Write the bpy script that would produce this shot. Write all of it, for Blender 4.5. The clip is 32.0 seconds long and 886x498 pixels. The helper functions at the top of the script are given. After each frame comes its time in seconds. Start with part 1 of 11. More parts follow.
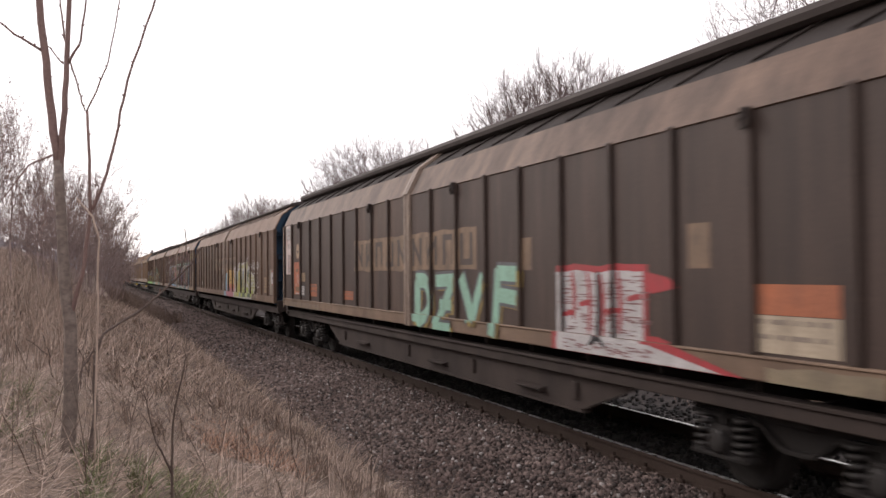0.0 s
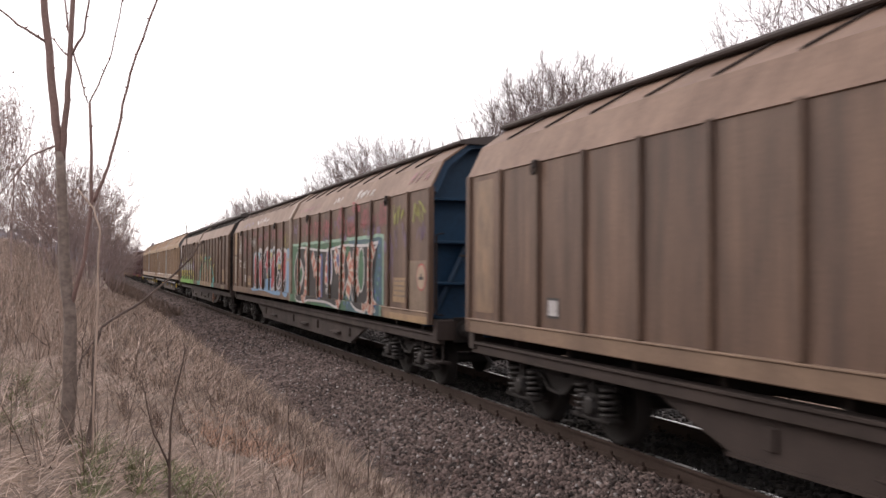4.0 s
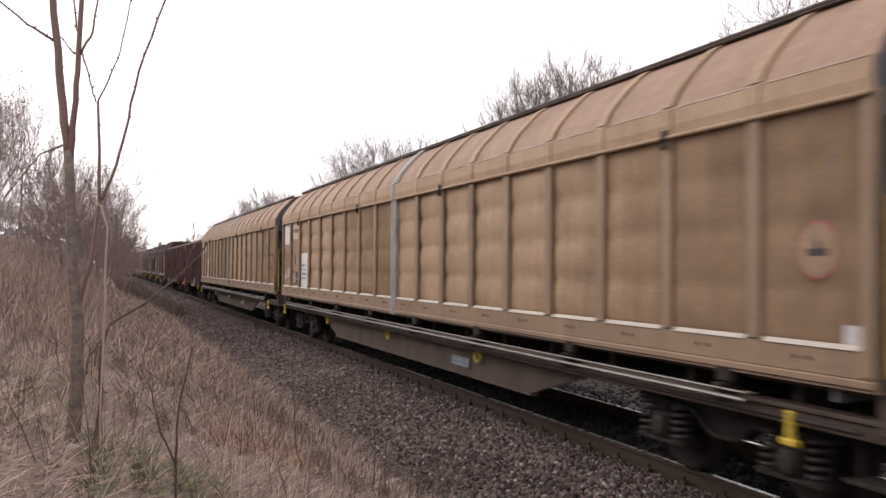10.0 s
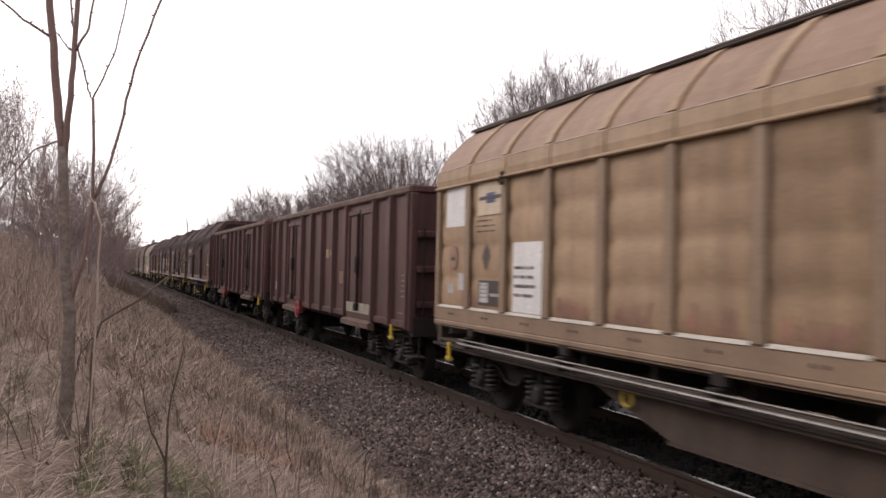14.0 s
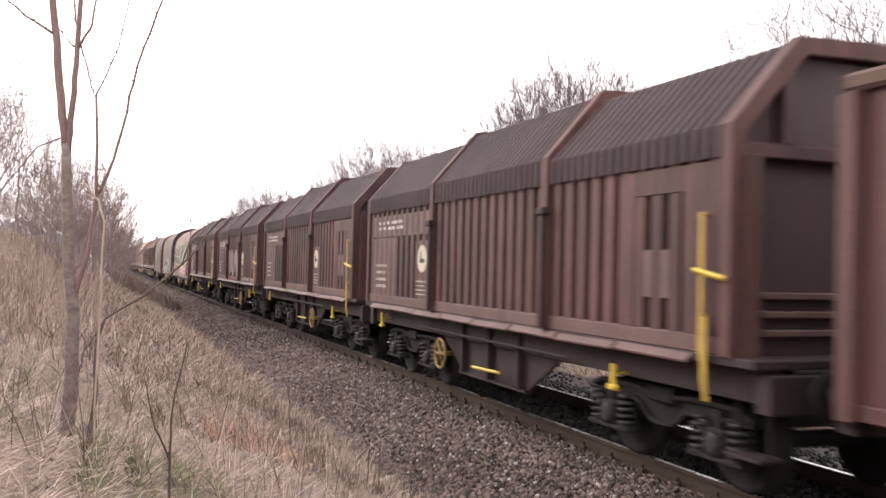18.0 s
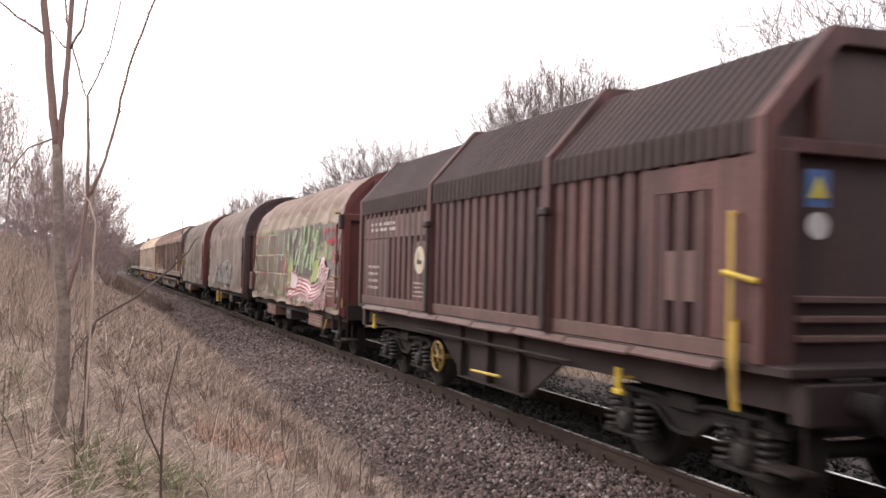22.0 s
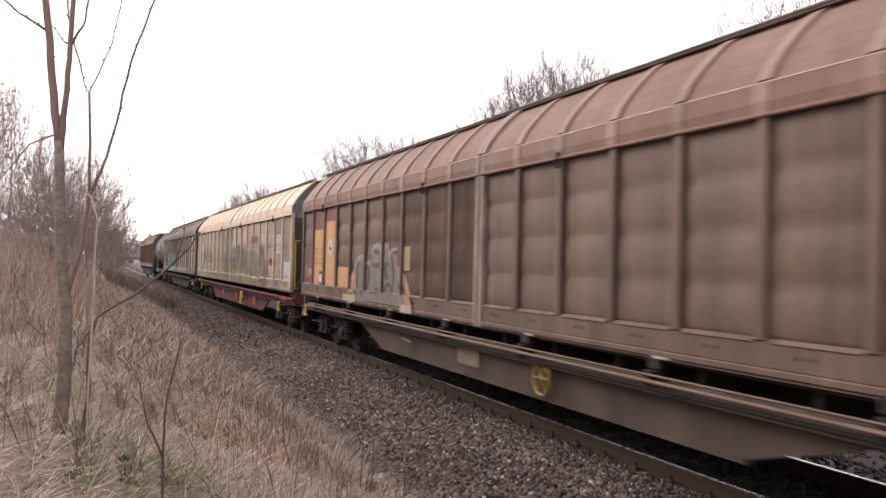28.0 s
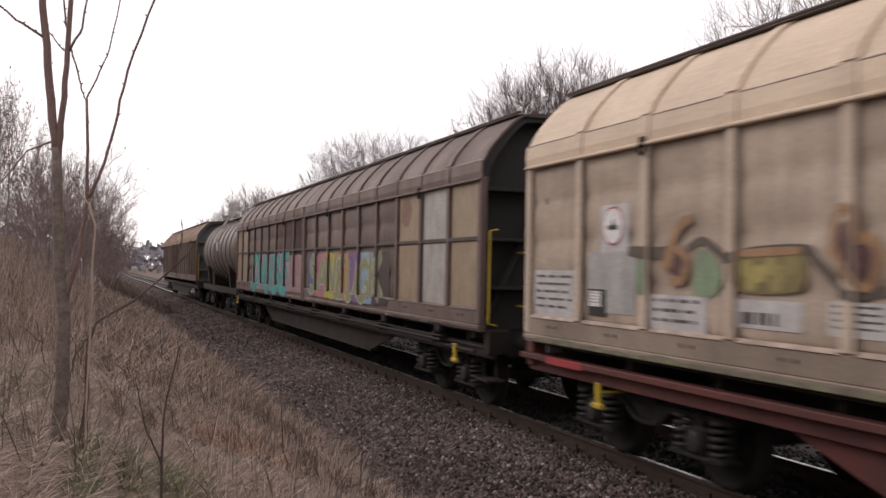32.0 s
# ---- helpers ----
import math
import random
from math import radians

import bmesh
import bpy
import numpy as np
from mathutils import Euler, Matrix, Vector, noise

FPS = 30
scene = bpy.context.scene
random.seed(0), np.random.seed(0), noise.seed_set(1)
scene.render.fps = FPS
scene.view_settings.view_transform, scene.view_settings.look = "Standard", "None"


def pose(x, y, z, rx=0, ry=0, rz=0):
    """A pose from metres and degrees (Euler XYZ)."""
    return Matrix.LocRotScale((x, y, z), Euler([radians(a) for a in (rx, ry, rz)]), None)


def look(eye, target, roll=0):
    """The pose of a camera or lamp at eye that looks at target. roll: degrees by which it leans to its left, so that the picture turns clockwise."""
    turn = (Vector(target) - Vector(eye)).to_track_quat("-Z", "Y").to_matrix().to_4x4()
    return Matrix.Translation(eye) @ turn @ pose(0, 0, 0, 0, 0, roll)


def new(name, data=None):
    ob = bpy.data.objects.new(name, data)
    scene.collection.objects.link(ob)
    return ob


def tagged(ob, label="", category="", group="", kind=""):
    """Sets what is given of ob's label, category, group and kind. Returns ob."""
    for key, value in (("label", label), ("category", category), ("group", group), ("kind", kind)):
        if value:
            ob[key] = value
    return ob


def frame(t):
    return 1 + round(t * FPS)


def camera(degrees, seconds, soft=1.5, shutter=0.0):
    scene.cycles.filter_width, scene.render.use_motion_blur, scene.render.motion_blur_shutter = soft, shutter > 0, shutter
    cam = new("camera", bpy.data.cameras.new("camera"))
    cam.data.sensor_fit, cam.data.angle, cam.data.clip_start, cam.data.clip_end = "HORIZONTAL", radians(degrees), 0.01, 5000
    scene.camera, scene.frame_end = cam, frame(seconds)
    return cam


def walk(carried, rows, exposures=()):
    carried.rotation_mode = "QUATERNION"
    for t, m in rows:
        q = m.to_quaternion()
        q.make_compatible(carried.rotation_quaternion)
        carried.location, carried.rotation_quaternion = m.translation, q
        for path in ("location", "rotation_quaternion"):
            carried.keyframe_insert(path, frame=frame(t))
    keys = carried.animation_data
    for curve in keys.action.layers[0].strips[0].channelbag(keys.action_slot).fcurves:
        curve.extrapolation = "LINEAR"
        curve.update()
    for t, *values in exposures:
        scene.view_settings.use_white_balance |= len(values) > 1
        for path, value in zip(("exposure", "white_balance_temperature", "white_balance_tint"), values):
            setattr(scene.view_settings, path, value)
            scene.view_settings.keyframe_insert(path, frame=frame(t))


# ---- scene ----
cam = camera(52.2, 32.0, shutter=0.4)
EYE_Z = 1.99
# seconds, yaw, pitch and lean of the camera on its stand
TURNS = [
    (0, -21.06, 1.44, -0.49), (0.5, -21.15, 1.33, -0.46), (1, -21.11, 1.22, -0.48), (1.5, -21.09, 1.32, -0.31),
    (2, -21.07, 1.31, -0.16), (2.5, -20.99, 1.20, -0.13), (4.5, -21.01, 1.25, 0.47), (5, -20.94, 1.22, 0.52),
    (5.5, -20.84, 1.22, 0.61), (6, -21.00, 1.36, 0.56), (6.5, -21.18, 1.49, 0.67), (7, -21.10, 1.51, 0.77),
    (7.5, -21.00, 1.43, 0.76), (8, -20.68, 1.37, 0.84), (8.5, -20.70, 1.26, 0.81), (9, -21.07, 1.28, 0.78),
    (9.5, -20.98, 1.13, 0.66), (10, -20.60, 1.26, 0.60), (10.5, -21.15, 1.28, 0.53), (11, -20.94, 1.71, 0.88),
    (11.5, -20.88, 1.55, 0.99), (12, -20.86, 1.55, 0.86), (12.5, -20.81, 1.56, 0.85), (13, -20.81, 1.44, 1.09),
    (13.5, -20.90, 1.30, 1.14), (14, -20.99, 1.37, 1.39), (14.5, -20.89, 1.20, 1.34), (15, -20.56, 1.23, 1.50),
    (15.5, -20.52, 1.11, 1.53), (17.5, -20.81, 1.00, 1.48), (18, -20.80, 1.15, 1.37), (18.5, -20.93, 0.94, 1.38),
    (19, -21.02, 1.31, 1.38), (19.5, -20.82, 1.64, 1.32), (20, -20.84, 1.57, 1.52), (20.5, -20.96, 1.44, 1.43),
    (21, -21.02, 1.24, 1.44), (21.5, -21.11, 1.19, 1.33), (22, -21.28, 1.25, 1.35), (22.5, -21.34, 1.30, 1.42),
    (23, -21.14, 1.07, 1.11), (23.5, -21.02, 1.12, 1.18), (24, -21.07, 0.86, 1.11), (24.5, -21.26, 0.70, 1.22),
    (26.5, -21.14, 0.75, 1.51), (27, -21.30, 0.73, 1.48), (27.5, -21.26, 0.99, 1.53), (28, -21.19, 1.02, 1.43),
    (28.5, -21.13, 1.06, 1.69), (29, -21.12, 1.07, 1.49), (29.5, -21.18, 1.09, 1.43), (30, -21.25, 1.21, 1.28),
    (30.5, -21.26, 1.22, 1.26), (31, -21.34, 1.13, 1.08), (31.5, -21.32, 1.08, 1.05), (32, -21.30, 1.32, 1.13),
]
# the camera's own exposure follows the light and dark wagons: seconds, stops
EXPOSURE = [(0, 0.40), (1, 0.76), (2, 0.76), (5, 0.54), (7, 0.47), (8, 0.52), (9, 0.40), (10, 0.48), (11, 0.24), (12, 0.10), (13, 0.18), (14, 0.30), (15, 0.60), (18, 1.37), (20, 1.22), (22, 1.08), (23, 0.90), (24, 0.27), (27, 0.82), (28, 0.88), (29, 0.74), (30, 0.22), (32, 0.02)]
walk(cam, [(t, pose(0, 0, EYE_Z, 90 + p, 0, y) @ pose(0, 0, 0, 0, 0, r)) for t, y, p, r in TURNS],
     [(t, stops, 6700, 16) for t, stops in EXPOSURE])

# ---- light: a bright overcast sky ----
world = bpy.data.worlds.new("overcast_sky")
scene.world = world
world.use_nodes = True
wn = world.node_tree
wn.nodes.clear()
sky = wn.nodes.new("ShaderNodeTexSky")
sky.sky_type, sky.sun_disc = "NISHITA", False
sky.sun_elevation, sky.sun_rotation = radians(24), radians(-38)
sky_level = wn.nodes.new("ShaderNodeMix")
sky_level.data_type = "RGBA"
sky_level.inputs[0].default_value = 0.88
coord = wn.nodes.new("ShaderNodeTexCoord")
clouds = wn.nodes.new("ShaderNodeTexNoise")
clouds.inputs["Scale"].default_value, clouds.inputs["Detail"].default_value = 1.6, 4
stretch = wn.nodes.new("ShaderNodeMapping")
stretch.inputs["Scale"].default_value = (1, 1, 3.2)
tone = wn.nodes.new("ShaderNodeValToRGB")
tone.color_ramp.elements[0].position, tone.color_ramp.elements[1].position = 0.30, 0.62
tone.color_ramp.elements[0].color = (9.6, 9.9, 10.6, 1)
tone.color_ramp.elements[1].color = (12.2, 11.9, 11.9, 1)
back = wn.nodes.new("ShaderNodeBackground")
back.inputs["Strength"].default_value = 0.1
out = wn.nodes.new("ShaderNodeOutputWorld")
wn.links.new(coord.outputs["Generated"], stretch.inputs["Vector"])
wn.links.new(stretch.outputs["Vector"], clouds.inputs["Vector"])
wn.links.new(clouds.outputs["Fac"], tone.inputs["Fac"])
wn.links.new(sky.outputs["Color"], sky_level.inputs[6])
wn.links.new(tone.outputs["Color"], sky_level.inputs[7])
wn.links.new(sky_level.outputs[2], back.inputs["Color"])
wn.links.new(back.outputs["Background"], out.inputs["Surface"])
sun = new("sun", bpy.data.lights.new("sun", "SUN"))
sun.data.energy, sun.data.angle, sun.data.color = 0.9, radians(25), (1.0, 0.94, 0.86)
sun.matrix_basis = look((-12, 16, 10), (0, 0, 0))

# ---- materials ----
MATS = {}
BASE_SCALE = 0.72  # darkens every base colour so that the sky stays brighter than the ground


def material(name, base, rough=0.7, metal=0.0, dirt=None, dirt_amount=0.5, scale=2.0, streak=1.0, bump=0.15, fine=40.0, island=0.0, vary=0.06, spec=0.35, rain=0.0):
    """Paint, rust, stone or bark: a base colour with blotches of a second colour, fine grain and relief. streak: how far blotches are drawn out downwards."""
    if name in MATS:
        return MATS[name]
    dirt = [c * BASE_SCALE for c in (dirt or [c * 0.55 for c in base])]
    base = [c * BASE_SCALE for c in base]
    m = bpy.data.materials.new(name)
    m.use_nodes = True
    nt = m.node_tree
    node, link = nt.nodes.new, nt.links.new
    bsdf = nt.nodes["Principled BSDF"]
    bsdf.inputs["Metallic"].default_value = metal
    bsdf.inputs["Specular IOR Level"].default_value = spec
    tc, info, mp = node("ShaderNodeTexCoord"), node("ShaderNodeObjectInfo"), node("ShaderNodeMapping")
    shift = node("ShaderNodeVectorMath")
    shift.operation = "MULTIPLY_ADD"
    link(info.outputs["Random"], shift.inputs[0])
    shift.inputs[1].default_value = (17.0, 31.0, 7.0)
    link(tc.outputs["Object"], shift.inputs[2])
    mp.inputs["Scale"].default_value = (1, 1, 1 / streak)
    link(shift.outputs["Vector"], mp.inputs["Vector"])
    blot, grain = node("ShaderNodeTexNoise"), node("ShaderNodeTexNoise")
    blot.inputs["Scale"].default_value, blot.inputs["Detail"].default_value, blot.inputs["Roughness"].default_value = scale, 6, 0.62
    grain.inputs["Scale"].default_value, grain.inputs["Detail"].default_value = fine, 4
    link(mp.outputs["Vector"], blot.inputs["Vector"])
    link(shift.outputs["Vector"], grain.inputs["Vector"])
    ramp = node("ShaderNodeValToRGB")
    ramp.color_ramp.elements[0].position, ramp.color_ramp.elements[1].position = 0.36, 0.68
    link(blot.outputs["Fac"], ramp.inputs["Fac"])
    mul = node("ShaderNodeMath")
    mul.operation = "MULTIPLY"
    link(ramp.outputs["Color"], mul.inputs[0])
    mul.inputs[1].default_value = dirt_amount
    mix = node("ShaderNodeMix")
    mix.data_type = "RGBA"
    link(mul.outputs[0], mix.inputs[0])
    mix.inputs[6].default_value = (*base, 1)
    mix.inputs[7].default_value = (*dirt, 1)
    hsv = node("ShaderNodeHueSaturation")
    val = node("ShaderNodeMapRange")
    val.inputs["From Min"].default_value, val.inputs["From Max"].default_value = 0.3, 0.7
    val.inputs["To Min"].default_value, val.inputs["To Max"].default_value = 1 - 2.2 * vary, 1 + 2.2 * vary
    link(grain.outputs["Fac"], val.inputs["Value"])
    link(mix.outputs[2], hsv.inputs["Color"])
    if island:
        geo, isl, prod = node("ShaderNodeNewGeometry"), node("ShaderNodeMapRange"), node("ShaderNodeMath")
        isl.inputs["To Min"].default_value, isl.inputs["To Max"].default_value = 1 - island, 1 + island
        link(geo.outputs["Random Per Island"], isl.inputs["Value"])
        prod.operation = "MULTIPLY"
        link(isl.outputs["Result"], prod.inputs[0])
        link(val.outputs["Result"], prod.inputs[1])
        link(prod.outputs[0], hsv.inputs["Value"])
    else:
        link(val.outputs["Result"], hsv.inputs["Value"])
    tint = hsv.outputs["Color"]
    if rain:
        # narrow streaks that rain has washed down the wall
        run, trail, tone, wash = node("ShaderNodeMapping"), node("ShaderNodeTexNoise"), node("ShaderNodeMapRange"), node("ShaderNodeHueSaturation")
        run.inputs["Scale"].default_value = (1, 1, 0.07)
        trail.inputs["Scale"].default_value, trail.inputs["Detail"].default_value, trail.inputs["Roughness"].default_value = 5.5, 5, 0.7
        tone.inputs["From Min"].default_value, tone.inputs["From Max"].default_value = 0.32, 0.68
        tone.inputs["To Min"].default_value, tone.inputs["To Max"].default_value = 1 - rain, 1 + rain
        link(shift.outputs["Vector"], run.inputs["Vector"])
        link(run.outputs["Vector"], trail.inputs["Vector"])
        link(trail.outputs["Fac"], tone.inputs["Value"])
        link(tone.outputs["Result"], wash.inputs["Value"])
        link(tint, wash.inputs["Color"])
        tint = wash.outputs["Color"]
    link(tint, bsdf.inputs["Base Color"])
    rr = node("ShaderNodeMapRange")
    rr.inputs["To Min"].default_value, rr.inputs["To Max"].default_value = rough - 0.12, min(1, rough + 0.12)
    link(blot.outputs["Fac"], rr.inputs["Value"])
    link(rr.outputs["Result"], bsdf.inputs["Roughness"])
    if bump:
        bp = node("ShaderNodeBump")
        bp.inputs["Strength"].default_value, bp.inputs["Distance"].default_value = bump, 0.01
        link(grain.outputs["Fac"], bp.inputs["Height"])
        link(bp.outputs["Normal"], bsdf.inputs["Normal"])
    MATS[name] = m
    return m


def paint(rgb, wear=0.35):
    """Spray or enamel paint of one colour, worn through to grime here and there."""
    return material("paint_%02x%02x%02x" % tuple(int(255 * c) for c in rgb), rgb, 0.55, dirt=(0.10, 0.075, 0.06), dirt_amount=min(0.9, wear * 1.2), scale=4.5, streak=2.0, bump=0.05, vary=0.08)


M_BALLAST = material("ballast_stone", (0.165, 0.122, 0.108), 0.9, dirt=(0.080, 0.052, 0.046), dirt_amount=0.7, scale=1.2, fine=60, bump=0.5, island=0.75)
# oil between the rails plus the shade under the train, both in one colour
M_OILYSHADE = material("oily_shaded_ballast", (0.029, 0.024, 0.021), 0.85, dirt=(0.014, 0.012, 0.011), dirt_amount=0.7, scale=1.2, fine=60, bump=0.4, island=0.4)
M_BALLAST_BED = material("ballast_bed", (0.075, 0.056, 0.050), 0.95, dirt=(0.022, 0.017, 0.015), dirt_amount=0.9, scale=28, fine=45, bump=0.9, vary=0.2)
M_SOIL = material("grassy_soil", (0.24, 0.165, 0.12), 0.95, dirt=(0.085, 0.06, 0.045), dirt_amount=0.8, scale=3, fine=35, bump=0.8, vary=0.16)
M_STRAW = material("dry_grass", (0.52, 0.40, 0.325), 0.8, dirt=(0.36, 0.25, 0.20), dirt_amount=0.7, scale=0.9, fine=9, bump=0.0, island=0.6)
M_RUSTGRASS = material("rusty_grass", (0.40, 0.295, 0.230), 0.85, dirt=(0.20, 0.135, 0.115), dirt_amount=0.7, scale=0.8, fine=9, bump=0.0, island=0.65)
M_PALESTRAW = material("bleached_straw", (0.72, 0.60, 0.52), 0.75, dirt=(0.50, 0.40, 0.33), scale=0.9, fine=9, bump=0.0, island=0.35)
M_RUSSETGRASS = material("russet_bracken", (0.46, 0.24, 0.15), 0.8, dirt=(0.28, 0.15, 0.10), scale=0.9, fine=9, bump=0.0, island=0.5)
M_GREEN = material("green_grass", (0.13, 0.15, 0.05), 0.7, dirt=(0.16, 0.13, 0.07), dirt_amount=0.6, scale=2, fine=9, bump=0.0, island=0.35)
M_WEED = material("dead_weed", (0.16, 0.11, 0.085), 0.9, dirt=(0.22, 0.155, 0.12), scale=1.2, fine=20, bump=0.1, island=0.35)
M_BARK = material("grey_brown_bark", (0.17, 0.125, 0.105), 0.85, dirt=(0.075, 0.055, 0.05), dirt_amount=0.7, scale=9, streak=0.35, fine=70, bump=0.5)
M_BARK_RED = material("reddish_bark", (0.27, 0.17, 0.15), 0.75, dirt=(0.17, 0.11, 0.095), dirt_amount=0.6, scale=8, streak=3, fine=60, bump=0.3)
M_TWIG = material("bare_twig", (0.22, 0.165, 0.155), 0.9, dirt=(0.07, 0.052, 0.05), scale=1.0, fine=20, bump=0.0, island=0.25)
M_LEAF = material("withered_leaf", (0.30, 0.20, 0.17), 0.8, dirt=(0.3, 0.19, 0.155), scale=2, fine=9, bump=0.0, island=0.4)
M_RAIL = material("rusty_rail", (0.07, 0.045, 0.034), 0.8, metal=0.3, dirt=(0.06, 0.036, 0.028), scale=6, fine=60, bump=0.25)
M_SHINE = material("worn_rail_head", (0.55, 0.54, 0.53), 0.28, metal=0.95, dirt=(0.4, 0.38, 0.36), scale=8, streak=1, bump=0.03)
M_SLEEPER = material("weathered_sleeper", (0.051, 0.041, 0.036), 0.92, dirt=(0.027, 0.021, 0.018), scale=5, fine=50, bump=0.5)
M_UNDER = material("grimy_underframe", (0.034, 0.023, 0.019), 0.85, metal=0.1, dirt=(0.022, 0.016, 0.014), dirt_amount=0.8, scale=3, fine=40, bump=0.25)
M_BOGIE = material("bogie_grime", (0.017, 0.014, 0.013), 0.85, metal=0.15, dirt=(0.036, 0.028, 0.024), dirt_amount=0.5, scale=5, fine=40, bump=0.3)
M_SPRING = material("dusty_spring_steel", (0.036, 0.031, 0.029), 0.6, metal=0.2, dirt=(0.030, 0.026, 0.024), dirt_amount=0.6, scale=5, fine=40, bump=0.2)
M_STEEL = material("bare_steel", (0.34, 0.32, 0.31), 0.45, metal=0.7, dirt=(0.16, 0.12, 0.10), dirt_amount=0.6, scale=5, fine=40, bump=0.1)
M_RIDGE = material("sooty_ridge_paint", (0.115, 0.082, 0.066), 0.7, dirt=(0.05, 0.036, 0.03), dirt_amount=0.7, scale=2, streak=1, fine=30, bump=0.08)
M_TANSILL = material("worn_tan_sill_paint", (0.27, 0.178, 0.118), 0.65, dirt=(0.12, 0.078, 0.056), dirt_amount=0.75, scale=1.1, streak=2, fine=30, bump=0.06)
M_CREAMSILL = material("soiled_cream_sill_paint", (0.40, 0.315, 0.24), 0.65, dirt=(0.17, 0.125, 0.098), dirt_amount=0.85, scale=0.9, streak=2, fine=30, bump=0.06)
M_CREAMSEAL = paint((0.60, 0.52, 0.43), 0.4)
M_AFRAME = material("dusty_dark_frame_paint", (0.060, 0.041, 0.034), 0.8, metal=0.05, dirt=(0.030, 0.021, 0.018), dirt_amount=0.8, scale=1.8, streak=1.5, fine=40, bump=0.2)
M_ALU = material("bright_aluminium", (0.20, 0.19, 0.18), 0.45, metal=0.5, dirt=(0.12, 0.10, 0.09), dirt_amount=0.7, scale=4, fine=30, bump=0.05)
M_YELLOW = paint((0.72, 0.50, 0.045), 0.25)
M_DULLYELLOW = paint((0.56, 0.36, 0.06), 0.35)
M_OLDYELLOW = paint((0.36, 0.225, 0.05), 0.5)
M_MIDBROWN = material("faded_dark_brown_paint", (0.108, 0.065, 0.046), 0.62, dirt=(0.060, 0.038, 0.030), dirt_amount=0.75, scale=1.5, streak=4, fine=30, bump=0.06, rain=0.30)
M_DARKROOF = material("sooty_roof", (0.075, 0.058, 0.052), 0.75, dirt=(0.045, 0.036, 0.034), scale=2, fine=25, bump=0.15)
M_BROWN = material("brown_wagon_paint", (0.176, 0.105, 0.070), 0.62, dirt=(0.070, 0.043, 0.033), dirt_amount=0.85, scale=1.5, streak=4, fine=30, bump=0.06, rain=0.34)
M_DARKBROWN = material("dark_brown_wagon_paint", (0.074, 0.045, 0.034), 0.62, dirt=(0.044, 0.029, 0.024), dirt_amount=0.75, scale=1.5, streak=4, fine=30, bump=0.06, rain=0.30)
M_TANBAND = material("faded_brown_eave", (0.24, 0.150, 0.105), 0.7, dirt=(0.145, 0.092, 0.07), dirt_amount=0.6, scale=1.1, streak=1.5, fine=26, bump=0.06, rain=0.16)
M_TAN = material("tan_wagon_paint", (0.47, 0.312, 0.187), 0.66, dirt=(0.26, 0.165, 0.105), dirt_amount=0.7, scale=1.0, streak=0.6, fine=30, bump=0.05, rain=0.16)
M_TANROOF = material("tan_roof_paint", (0.385, 0.250, 0.175), 0.7, dirt=(0.25, 0.16, 0.115), dirt_amount=0.6, scale=1.2, fine=26, bump=0.06, rain=0.12)
M_TANEAVE = material("tan_eave_paint", (0.47, 0.325, 0.205), 0.68, dirt=(0.32, 0.215, 0.14), dirt_amount=0.6, scale=1.2, fine=26, bump=0.06, rain=0.12)
# ribs and rails in a darker tan: shading of the ribs put into the colour
M_TANRIBSHADE = material("shaded_tan_rib_paint", (0.35, 0.238, 0.155), 0.66, dirt=(0.20, 0.13, 0.09), dirt_amount=0.6, scale=2.0, streak=3, fine=30, bump=0.05)
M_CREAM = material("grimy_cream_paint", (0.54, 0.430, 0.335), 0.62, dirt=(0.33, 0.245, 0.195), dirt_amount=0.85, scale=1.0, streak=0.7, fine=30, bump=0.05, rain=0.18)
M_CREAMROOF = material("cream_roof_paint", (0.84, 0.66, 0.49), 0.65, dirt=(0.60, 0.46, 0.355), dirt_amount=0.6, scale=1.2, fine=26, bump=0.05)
M_RUSSET = material("russet_wagon_paint", (0.180, 0.107, 0.076), 0.64, dirt=(0.085, 0.058, 0.046), dirt_amount=0.7, scale=1.2, streak=3, fine=30, bump=0.05, rain=0.28)
M_RUSSETROOF = material("russet_roof_paint", (0.25, 0.140, 0.100), 0.68, dirt=(0.16, 0.095, 0.075), dirt_amount=0.6, scale=1.2, fine=26, bump=0.06, rain=0.15)
M_MAROON = material("maroon_wagon_paint", (0.112, 0.043, 0.040), 0.66, dirt=(0.052, 0.030, 0.027), dirt_amount=0.7, scale=1.6, streak=3, fine=30, bump=0.06, rain=0.30)
M_RUSTSTEEL = material("rusted_inner_steel", (0.17, 0.105, 0.08), 0.85, dirt=(0.09, 0.055, 0.045), dirt_amount=0.7, scale=2, fine=30, bump=0.2)
M_HOOD = material("dusty_brown_hood", (0.115, 0.046, 0.040), 0.7, dirt=(0.027, 0.017, 0.0175), dirt_amount=0.8, scale=0.7, streak=2.5, fine=26, bump=0.08, rain=0.36)
M_HOODROOF = material("sooty_brown_hood_roof", (0.056, 0.030, 0.0285), 0.75, dirt=(0.040, 0.026, 0.026), dirt_amount=0.7, scale=1.0, fine=26, bump=0.1)
M_HOODPLATE = material("brown_hood_plate", (0.15, 0.082, 0.07), 0.62, dirt=(0.085, 0.052, 0.046), dirt_amount=0.5, scale=1.5, fine=26, bump=0.04, rain=0.20)
M_TARP = material("olive_grey_tarpaulin", (0.385, 0.305, 0.242), 0.78, dirt=(0.22, 0.175, 0.14), dirt_amount=0.6, scale=0.9, streak=2, fine=30, bump=0.1)
M_TARPROOF = material("faded_tarpaulin_top", (0.35, 0.262, 0.222), 0.8, dirt=(0.21, 0.152, 0.124), dirt_amount=0.6, scale=0.9, fine=30, bump=0.1)
